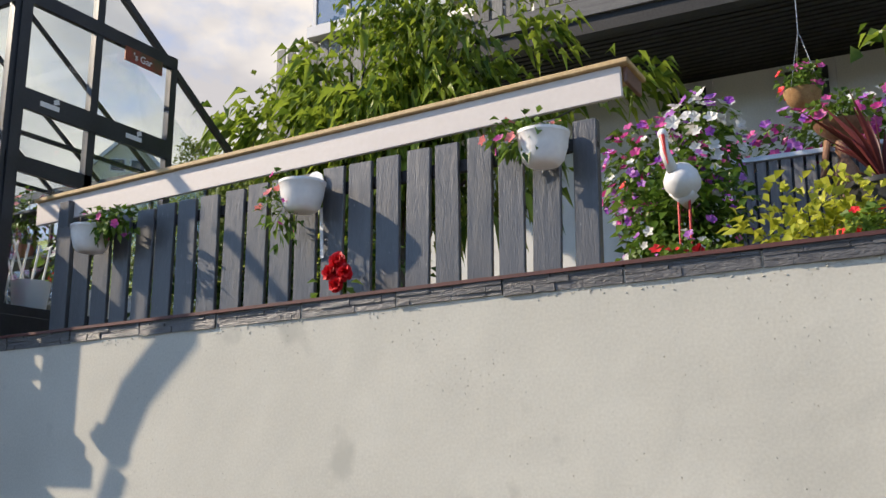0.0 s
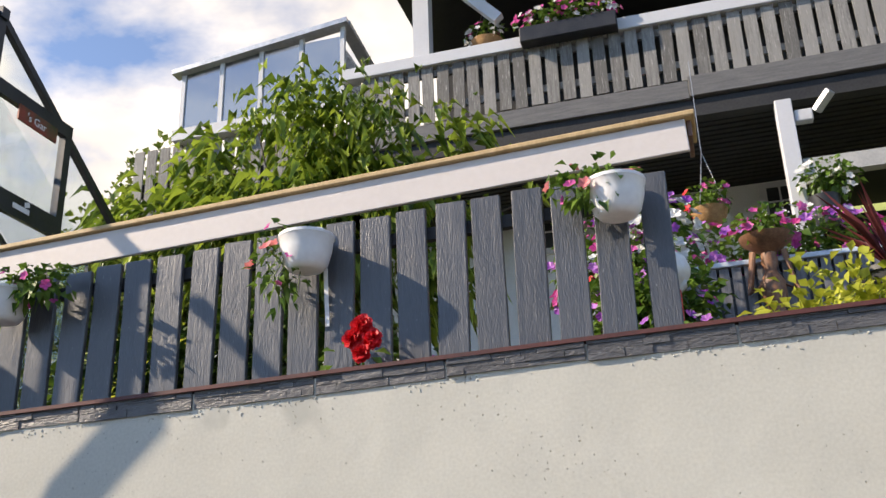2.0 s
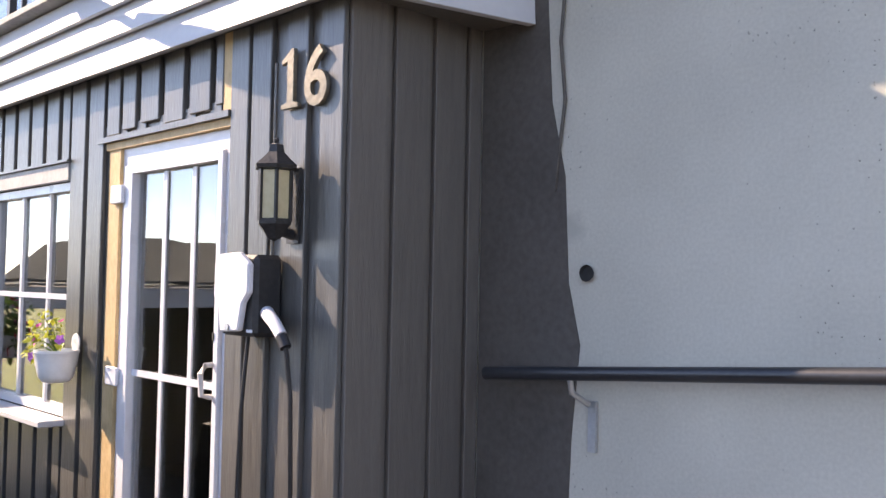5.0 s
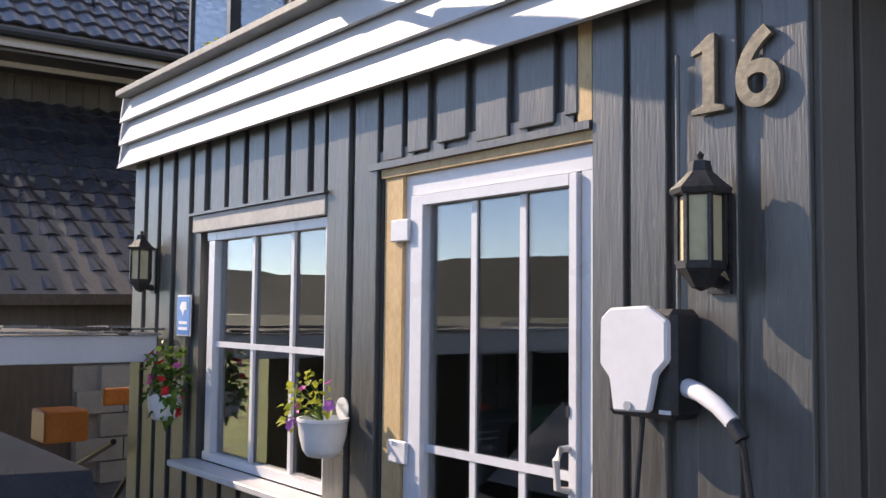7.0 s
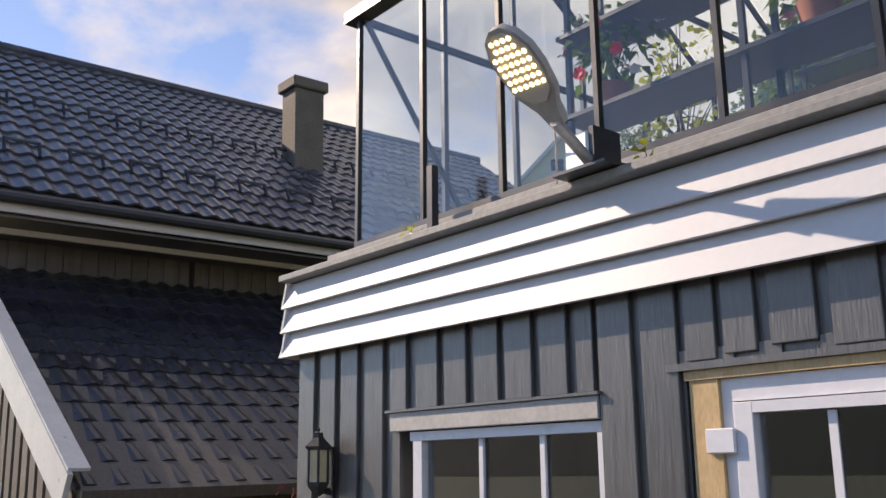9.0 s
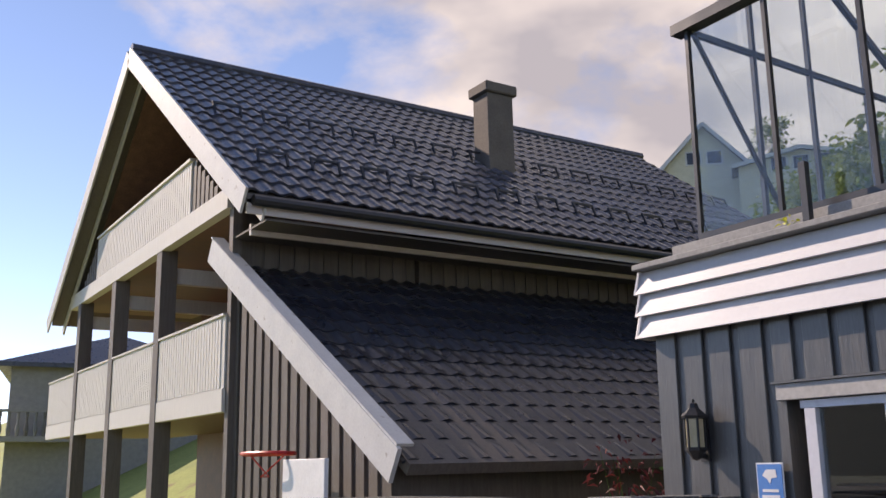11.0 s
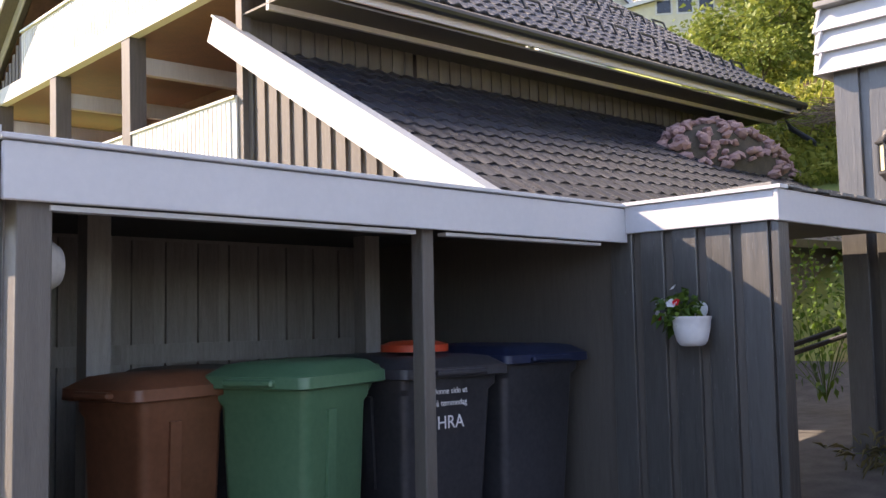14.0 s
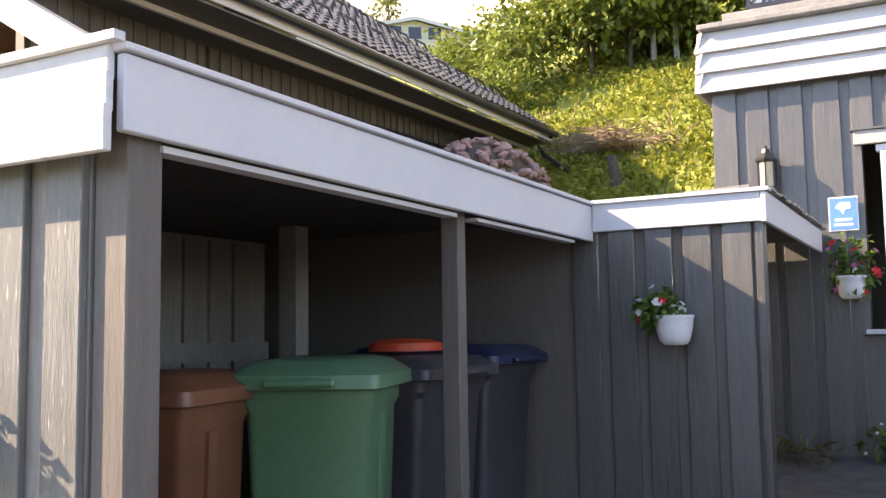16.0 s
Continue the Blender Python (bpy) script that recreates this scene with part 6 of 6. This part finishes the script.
BING = mat("bin_green", (0.05, 0.14, 0.075), (0.075, 0.18, 0.10), 0.35, 3, 40, 0.05)
BINB = mat("bin_brown", (0.13, 0.05, 0.025), (0.19, 0.075, 0.04), 0.4, 3, 40, 0.05)
BINK = mat("bin_black", (0.04, 0.04, 0.045), (0.07, 0.07, 0.078), 0.4, 3, 40, 0.05)
BINR = mat("lid_red", (0.50, 0.05, 0.02), (0.65, 0.09, 0.03), 0.4)
BINBL = mat("lid_blue", (0.012, 0.02, 0.05), (0.02, 0.032, 0.075), 0.4)
wheelie_bin((-4.74, -3.71, -0.31), 20, BING, BING, "green plastic wheelie bin with a domed lid", (0.43, 0.43, 1.07))
wheelie_bin((-4.99, -4.16, -0.29), 14, BINB, BINB, "brown plastic wheelie bin", (0.37, 0.40, 1.02))
hra = wheelie_bin((-4.95, -2.98, -0.27), 90, BINK, BINK, "black wheelie bin with a red hatch and white lettering", (0.56, 0.64, 1.02), True)
part("hatch", one(lathe, [(0.001, 0.02), (0.10, 0.016), (0.15, 0.0), (0.15, -0.03)], 16), BINR, hra, "bright red round hatch", smooth=True, m=at(-0.02, -0.10, 1.06))
wheelie_bin((-4.98, -2.36, -0.20), 90, BINK, BINBL, "black wheelie bin with a dark blue lid", (0.54, 0.64, 0.98))
wheelie_bin((-5.75, -3.5, -0.3), 90, BINK, BINK, "black wheelie bin at the back of the shelter", (0.56, 0.64, 1.0))
bm = one(lathe, [(0.001, -0.06), (0.06, -0.06), (0.085, -0.02), (0.085, 0.03), (0.05, 0.06), (0.001, 0.06)], 14)
tagged(part("shelter_lamp", bm, HEADGREY, None, smooth=True, m=at(-4.60, -4.72, 1.08) @ Matrix.Rotation(radians(90), 4, "X")), "round grey lamp on the corner post", "lamp")

# firewood sledge and planks beyond the shelter
ORNG = mat("orange_paint", (0.50, 0.14, 0.02), (0.66, 0.22, 0.04), 0.5)
barrow = thing("wheelbarrow", "orange wheelbarrow leaning beside the shelter", "wheelbarrow", at=(-5.0, 0.1, 0.05))
part("tray", one(box, -0.02, 0.03, -0.02, 0.45, 0.88, 0.99), ORNG, barrow, "orange sheet tray", bevel=0.008)
part("tray_side", one(box, -0.30, 0.0, -0.37, -0.10, 0.66, 0.86), ORNG, barrow, bevel=0.01)
for dy in (-0.2, 0.22):
    part("handle", one(tube, [(-0.4, dy, 0.2), (0.0, dy, 0.5), (0.75, dy, 0.75)], 0.018, 8), BLACKP, barrow, smooth=True)
part("wheel", one(lathe, [(0.001, -0.04), (0.16, -0.04), (0.19, 0.0), (0.16, 0.04), (0.001, 0.04)], 18), BLACKP, barrow, m=at(-0.45, 0, 0.19) @ Matrix.Rotation(radians(90), 4, "X"))
DRYGRASS = leafmat("dry_grass_blade", (0.13, 0.12, 0.05), (0.30, 0.26, 0.12), 0.7, 0.25)
plant("bramble", "yellow-green bramble behind the shelter", (-5.2, 1.7, 0.2), (-5.2, 1.6, 1.0), (0.9, 0.4, 0.8), 900, 0.055, LEAF, (), n_stems=25)
plant("grass_tuft", "dry grass tuft at the shed corner", (-3.95, -0.25, 0.04), (-3.9, -0.3, 0.10), (0.40, 0.22, 0.09), 150, 0.11, DRYGRASS, (), width=0.05, n_stems=6)
plant("grass_tuft", "weeds at the foot of the shed wall", (-3.3, -0.12, 0.05), (-3.3, -0.14, 0.15), (0.14, 0.1, 0.12), 40, 0.07, LEAF, ((WHITEF, 4, 0.012),), n_stems=6)
plant("fireweed", "dry reddish fireweed in front of the lean-to", (-5.6, 1.0, 0.2), (-5.6, 1.0, 1.55), (0.5, 0.25, 0.35), 130, 0.09, DRACAENA, (), width=0.16, n_stems=16)

# hoop and board by the neighbour's lean-to
hoop = thing("basketball_hoop", "red basketball hoop with a white backboard", "basketball hoop", at=(-8.1, -0.7, 0.11))
part("rim", one(tube, [(-0.5 + 0.42 * math.cos(a), 0.2 * math.sin(a), 1.66) for a in [0.3 * k for k in range(22)]], 0.02, 8), REDP, hoop, "red rim", smooth=True)
part("backboard", one(box, -0.1, 0.75, -0.02, 0.02, 1.2, 1.60), POTWHITE, hoop, bevel=0.005)
part("pole", one(tube, [(0.3, 0.05, -0.2), (0.3, 0.05, 1.5)], 0.04, 10), GALV, hoop)
part("net", one(tube, [(-0.9, 0, 1.64), (-0.7, 0.1, 1.45), (-0.4, -0.1, 1.45), (-0.12, 0, 1.64)], 0.008, 5), REDP, hoop)

# ---- parked car ----
CARP = mat("car_paint", (0.02, 0.021, 0.024), (0.035, 0.036, 0.04), 0.25, 4, 80, 0.0, metal=0.3, spec=0.7)
CARG = mat("car_glass", (0.015, 0.017, 0.02), (0.03, 0.032, 0.036), 0.08, spec=0.8)
car = thing("parked_car", "dark small hatchback parked in front of the shed", "car", at=(-1.54, -2.54, -0.16))


def station_loft(bm, stations):
    rings = []
    for y, pts in stations:
        ring = [bm.verts.new((x, y, z)) for x, z in pts] + [bm.verts.new((-x, y, z)) for x, z in pts[::-1]]
        rings.append(ring)
    for a, b in zip(rings, rings[1:]):
        for k in range(len(a)):
            bm.faces.new((a[k], a[(k + 1) % len(a)], b[(k + 1) % len(a)], b[k]))
    bm.faces.new(rings[0][::-1])
    bm.faces.new(rings[-1])


bm = bmesh.new()
station_loft(bm, [(-1.85, [(0.5, 0.32), (0.62, 0.45), (0.5, 0.60)]), (-1.7, [(0.72, 0.22), (0.78, 0.45), (0.64, 0.68)]), (-1.0, [(0.78, 0.2), (0.83, 0.55), (0.72, 0.84)]), (0.2, [(0.78, 0.2), (0.84, 0.58), (0.76, 0.90)]), (1.4, [(0.78, 0.2), (0.83, 0.60), (0.74, 0.92)]), (1.85, [(0.66, 0.3), (0.70, 0.6), (0.62, 0.88)])])
part("body", bm, CARP, car, "dark metallic body", smooth=True)
bm = bmesh.new()
station_loft(bm, [(-1.05, [(0.70, 0.83), (0.68, 0.86)]), (-0.45, [(0.735, 0.89), (0.58, 1.28)]), (0.2, [(0.745, 0.90), (0.60, 1.36)]), (1.2, [(0.735, 0.92), (0.58, 1.32)]), (1.72, [(0.68, 0.90), (0.60, 0.95)])])
part("glass_house", bm, CARG, car, "tinted glass")
bm = bmesh.new()
station_loft(bm, [(-0.50, [(0.60, 1.26), (0.55, 1.32)]), (0.2, [(0.62, 1.345), (0.57, 1.40)]), (1.25, [(0.60, 1.305), (0.55, 1.36)])])
part("roof", bm, CARP, car, "dark roof", smooth=True)
for sx in (-1, 1):
    part("pillar", one(beam, (sx * 0.70, -1.06, 0.85), (sx * 0.60, -0.46, 1.285), 0.07, 0.05), CARP, car, bevel=0.01)
    part("pillar_trim", one(beam, (sx * 0.655, -1.04, 0.885), (sx * 0.56, -0.46, 1.31), 0.018, 0.02), GALV, car, "grey trim strip")
    part("pillar", one(beam, (sx * 0.75, 0.35, 0.88), (sx * 0.605, 0.30, 1.36), 0.06, 0.04), CARP, car)
    part("headlight", one(box, sx * 0.58 - 0.1, sx * 0.58 + 0.1, -1.80, -1.70, 0.55, 0.66), PVC, car, "clear headlight", bevel=0.02)
    part("mirror", one(box, sx * 0.86 - 0.07, sx * 0.86 + 0.07, -0.75, -0.62, 0.88, 0.99), CARP, car, bevel=0.02)
    for y in (-1.2, 1.2):
        tyre = part("wheel", one(lathe, [(0.19, -0.09), (0.28, -0.09), (0.29, 0.0), (0.28, 0.09), (0.19, 0.09)], 22), BLACKP, car, "black tyre", smooth=True, m=at(sx * 0.76, y, 0.29) @ Matrix.Rotation(radians(90), 4, "Y"))
        part("rim", one(lathe, [(0.001, -0.05), (0.18, -0.07), (0.19, 0.06), (0.001, 0.05)], 16), GALV, tyre)

# ---- hillside ----
def far_tree(kind, pos, h, r, n, seed, bark, leaf_mat, size):
    lab = {"birch_tree": "slim birch with light green leaves on the slope", "bush": "rounded sunny bush on the slope", "spruce": "dark green spruce on the slope"}[kind]
    t = tree(kind, lab, pos, h, ((0, 0, h * 0.60), (r, r, h * 0.42)), n, size, leaf_mat, bark, seed, clumps=46, trunk_r=0.05 + 0.006 * h, droop=0.2, width=0.42, lumpy=0.4)
    return t


FORESTLEAF = leafmat("forest_leaf", (0.07, 0.11, 0.02), (0.27, 0.32, 0.07), 0.6, 0.3)
protos = [far_tree("birch_tree", (-9.0, 22.0, ground_z(-9, 22)), 5.0, 1.5, 1500, 31, BIRCH, FARLEAF, 0.26),
          far_tree("birch_tree", (-10.4, 20.6, ground_z(-10.4, 20.6)), 4.6, 1.3, 1400, 32, BIRCH, FARLEAF, 0.22),
          far_tree("birch_tree", (-12.4, 21.0, ground_z(-12.4, 21)), 5.5, 1.6, 1600, 33, BIRCH, FORESTLEAF, 0.28),
          far_tree("bush", (-11.6, 18.8, ground_z(-11.6, 18.8)), 3.2, 1.8, 1500, 34, BARK, FARLEAF, 0.24),
          far_tree("bush", (-5.2, 13.0, ground_z(-5.2, 13)), 2.2, 1.0, 900, 35, BARK, LIME, 0.13)]
r = random.Random(5)
for k in range(44):
    src = protos[k % 3 if k % 4 else 3]
    y = 19.0 + 6.5 * r.random()
    x = r.uniform(-12.6, -3)
    copy_thing(src, Matrix.Translation((x, y, ground_z(x, y) - 0.1)) @ Matrix.Rotation(r.uniform(0, 6.28), 4, "Z") @ Matrix.Scale(r.uniform(0.7, 1.1), 4))
for k, (x, y) in enumerate(((-4.6, 10.5), (-3.9, 14.5), (-5.6, 17.5), (-3.4, 8.2))):
    copy_thing(protos[4], Matrix.Translation((x, y, ground_z(x, y) - 0.1)) @ Matrix.Rotation(k * 1.7, 4, "Z"))
for k, (x, y, s) in enumerate(((-13.2, 17.2, 0.75), (-14.3, 18.6, 0.8), (-13.6, 20.2, 0.9), (-15.4, 17.6, 0.6), (-12.9, 15.6, 0.5), (-14.6, 15.9, 0.45), (-16.2, 19.4, 0.6))):
    copy_thing(protos[3], Matrix.Translation((x, y, ground_z(x, y) - 0.15)) @ Matrix.Rotation(k * 2.1, 4, "Z") @ Matrix.Scale(s, 4))
# meadow grass, one mass of blades
n = 30000
px, py = nrng.uniform(-13, -2.5, n), 8.5 + 18 * nrng.random(n) ** 1.3
keep = nrng.random(n) < 0.35 + 0.65 * (np.sin(px * 1.3) * np.sin(py * 0.9) > -0.2)
px, py = px[keep], py[keep]
pz = np.array([ground_z(a, b) for a, b in zip(px, py)])
dirs = np.stack([nrng.normal(0, 0.4, len(px)), nrng.normal(0, 0.4, len(px)), np.ones(len(px))], 1)
MEADOW = leafmat("meadow_blade", (0.12, 0.17, 0.02), (0.42, 0.42, 0.09), 0.7, 0.35)
ob = new("meadow_grass", leaf_mesh("meadow_grass", MEADOW, np.stack([px, py, pz], 1), dirs, nrng.uniform(0.18, 0.5, len(px)), 0.10, 0.5, 0.03))
tagged(ob, "tall sunny meadow grass on the slope", "grass", kind="stuff")
# brush pile, stump, earth
BRUSH = mat("brushwood", (0.16, 0.11, 0.07), (0.34, 0.25, 0.17), 0.9)
bm = bmesh.new()
r = random.Random(8)
for k in range(260):
    c = Vector((-8.6 + r.gauss(0, 0.55), 11.2 + r.gauss(0, 0.5), ground_z(-8.6, 11.2) + 0.15 + abs(r.gauss(0, 0.18))))
    d = Vector((r.gauss(0, 1), r.gauss(0, 1), r.gauss(0, 0.25))).normalized() * r.uniform(0.3, 0.7)
    tube(bm, [c - d, c + d], 0.012, 4, 0.006, caps=False)
tagged(part("brush_pile", bm, BRUSH, None), "heap of cut dry brushwood on the slope", "brushwood", kind="stuff")
bm = one(tube, [(0, 0, -0.2), (0.02, 0, 0.3), (-0.05, 0.02, 0.75)], 0.12, 10, 0.09)
tube(bm, [(0.05, 0, -0.1), (0.25, -0.1, 0.05), (0.45, -0.1, -0.05)], 0.08, 8, 0.03)
tagged(part("tree_stump", bm, BARK, None, smooth=True, m=at(-7.9, 9.2, 3.1)), "old grey tree stump on the slope", "stump")
for k in range(7):
    x, y = -11.5 + 1.2 * k, 21.0 + 0.3 * (k % 3)
    tagged(part("fence_stake", one(tube, [(0, 0, -0.3), (0.03, 0, 1.3)], 0.05, 6), GREYWOOD, None, m=at(x, y, ground_z(x, y))), "weathered fence stake on the slope", "stake", "fence stakes")
# rubble heap on the bank behind the lean-to
RUBBLE = mat("pink_rubble", (0.22, 0.115, 0.11), (0.48, 0.30, 0.28), 0.85, 5, 40, 0.5, island=0.6, contrast=0.6)
heap_rng = random.Random(77)
rubble_meshes = []
for v in range(6):
    bm = bmesh.new()
    bmesh.ops.create_icosphere(bm, subdivisions=1, radius=1.0)
    for vert in bm.verts:
        vert.co *= heap_rng.uniform(0.65, 1.15)
        vert.co.z *= 0.62
    rubble_meshes.append(mesh_of("stone", bm, RUBBLE))
heap = thing("rubble_heap", "heap of dusty pink broken stones behind the lean-to", "stone heap", at=(-9.35, 7.7, 2.9))
core = bmesh.new()
bmesh.ops.create_icosphere(core, subdivisions=3, radius=1.0)
for vert in core.verts:
    vert.co = Vector((vert.co.x * 0.62, vert.co.y * 1.85, vert.co.z * 0.95 - vert.co.y * 0.18))
part("heap_core", core, EARTH, heap)
for k in range(290):
    q = Vector((heap_rng.gauss(0, 1), heap_rng.gauss(0, 1), abs(heap_rng.gauss(0, 1)) * 0.9)).normalized()
    size = heap_rng.uniform(0.06, 0.13)
    shared("stone", rubble_meshes[k % 6], heap, (q.x * 0.66, q.y * 1.9, q.z * 0.98 - q.y * 0.18), (heap_rng.uniform(-0.6, 0.6), heap_rng.uniform(-0.6, 0.6), heap_rng.uniform(0, 6.2)), (size, size * 1.15, size))

# ---- houses in the distance ----
FARWALL = mat("far_wall_grey", (0.26, 0.25, 0.23), (0.34, 0.33, 0.30), 0.8)
FARYEL = mat("far_wall_cream", (0.55, 0.52, 0.42), (0.66, 0.63, 0.52), 0.8)


def far_house(pos, turn, w, d, wall_h, roof_h, wall_mat, label, hip=False, windows=2):
    ob = thing("far_house", label, "house", at=pos)
    ob.rotation_euler = (0, 0, radians(turn))
    bm = bmesh.new()
    box(bm, -w / 2, w / 2, 0, d, -6, wall_h)
    if not hip:
        prism(bm, [(-w / 2, wall_h), (w / 2, wall_h), (0, wall_h + roof_h)], "y", 0.0, d)
    part("wall", bm, wall_mat, ob)
    o = 0.5
    k = roof_h / (w / 2)
    for sx in (-1, 1):
        bm = bmesh.new()
        if hip:
            vs = [bm.verts.new(p) for p in ((sx * (w / 2 + o), -o, wall_h - k * o * 0.6), (sx * (w / 2 + o), d + o, wall_h - k * o * 0.6), (0, d * 0.7, wall_h + roof_h), (0, d * 0.3, wall_h + roof_h))]
            bm.faces.new(vs)
            ws = [bm.verts.new(p) for p in ((-(w / 2 + o), -o if sx < 0 else d + o, wall_h - k * o * 0.6), (w / 2 + o, -o if sx < 0 else d + o, wall_h - k * o * 0.6), (0, d * 0.3 if sx < 0 else d * 0.7, wall_h + roof_h))]
            bm.faces.new(ws)
            ext = bmesh.ops.extrude_face_region(bm, geom=bm.faces[:])
            bmesh.ops.translate(bm, verts=[v for v in ext["geom"] if isinstance(v, bmesh.types.BMVert)], vec=(0, 0, 0.18))
            part("roof", bm, TILE2, ob, "dark tiled hip roof")
        else:
            beam(bm, (sx * (w / 2 + o), d / 2, wall_h - k * o + 0.1), (0, d / 2, wall_h + roof_h + 0.1), d + 2 * o, 0.2)
            part("roof", bm, TILE2, ob, "dark tiled roof")
            part("verge_board", one(beam, (sx * (w / 2 + o), -o - 0.03, wall_h - k * o + 0.08), (0, -o - 0.03, wall_h + roof_h + 0.08), 0.05, 0.3), WHITE, ob)
    for i in range(windows):
        x = (i - (windows - 1) / 2) * 1.6
        z = wall_h + 1.3 if roof_h > 3 else wall_h - (0.6 if not hip else 1.7)
        wn_ = part("window", one(box, x - 0.65, x + 0.65, -0.06, 0.0, z, z + 1.2), WHITE, ob, "white window")
        part("pane", one(box, x - 0.52, x + 0.52, -0.08, -0.061, z + 0.12, z + 1.08), CARG, wn_)
    return ob


FARWHITE = mat("far_wall_white", (0.60, 0.60, 0.58), (0.72, 0.72, 0.70), 0.8)
far_house((-25.0, 24.6, 11.25), 45, 8.6, 9, 3.4, 4.6, FARYEL, "cream gable house on the hill with a dark roof").scale = (0.51, 0.51, 0.51)
far_house((-21.5, 26.0, 10.8), 40, 9.0, 7, 4.4, 1.0, FARYEL, "low pale house on the hill", windows=3).scale = (0.51, 0.51, 0.51)
fl = far_house((-39.5, 5.6, -0.5), 78, 8.0, 9, 6.3, 1.5, FARWALL, "grey house with a dark hip roof and balcony", hip=True, windows=2)
part("balcony", one(box, -5.2, -1.5, -1.2, 0.0, 3.3, 3.5), FARWALL, fl)
for k in range(12):
    part("baluster", one(lathe, [(0.05, 0), (0.09, 0.25), (0.04, 0.55), (0.06, 0.9)], 8), GREYWOOD, fl, m=at(-5.1 + 0.31 * k, -1.15, 3.5))
part("hand_rail", one(box, -5.2, -1.5, -1.25, -1.05, 4.4, 4.5), FARWALL, fl)
tree("spruce", "small pine on the hill", (-23.1, 26.6, ground_z(-23.1, 26.6)), 3.9, ((0, 0, 2.7), (0.8, 0.8, 1.2)), 500, 0.25, FORESTLEAF, BARK, 51, clumps=26, droop=0.1)

# wooded ridge on the far side of the valley
FOREST = mat("forest", (0.035, 0.05, 0.055), (0.065, 0.085, 0.085), 0.95, 0.05, 0.6, 0.0, contrast=0.6)
bm = bmesh.new()
r = random.Random(12)
cols = []
for k in range(61):
    x = -900 + 30 * k
    h = 33 + 9 * noise.noise(Vector((k * 0.13, 0, 0))) + 3 * noise.noise(Vector((k * 0.6, 3, 0)))
    cols.append([bm.verts.new((x, -300 - 40 * f, -2 + h * f)) for f in (0, 0.5, 1.0)] + [bm.verts.new((x, -420, -2))])
for a, b in zip(cols, cols[1:]):
    for j in range(3):
        bm.faces.new((a[j], b[j], b[j + 1], a[j + 1]))
setting("backdrop_ridge", bm, FOREST, "dark wooded ridge across the valley", "hill", smooth=True)
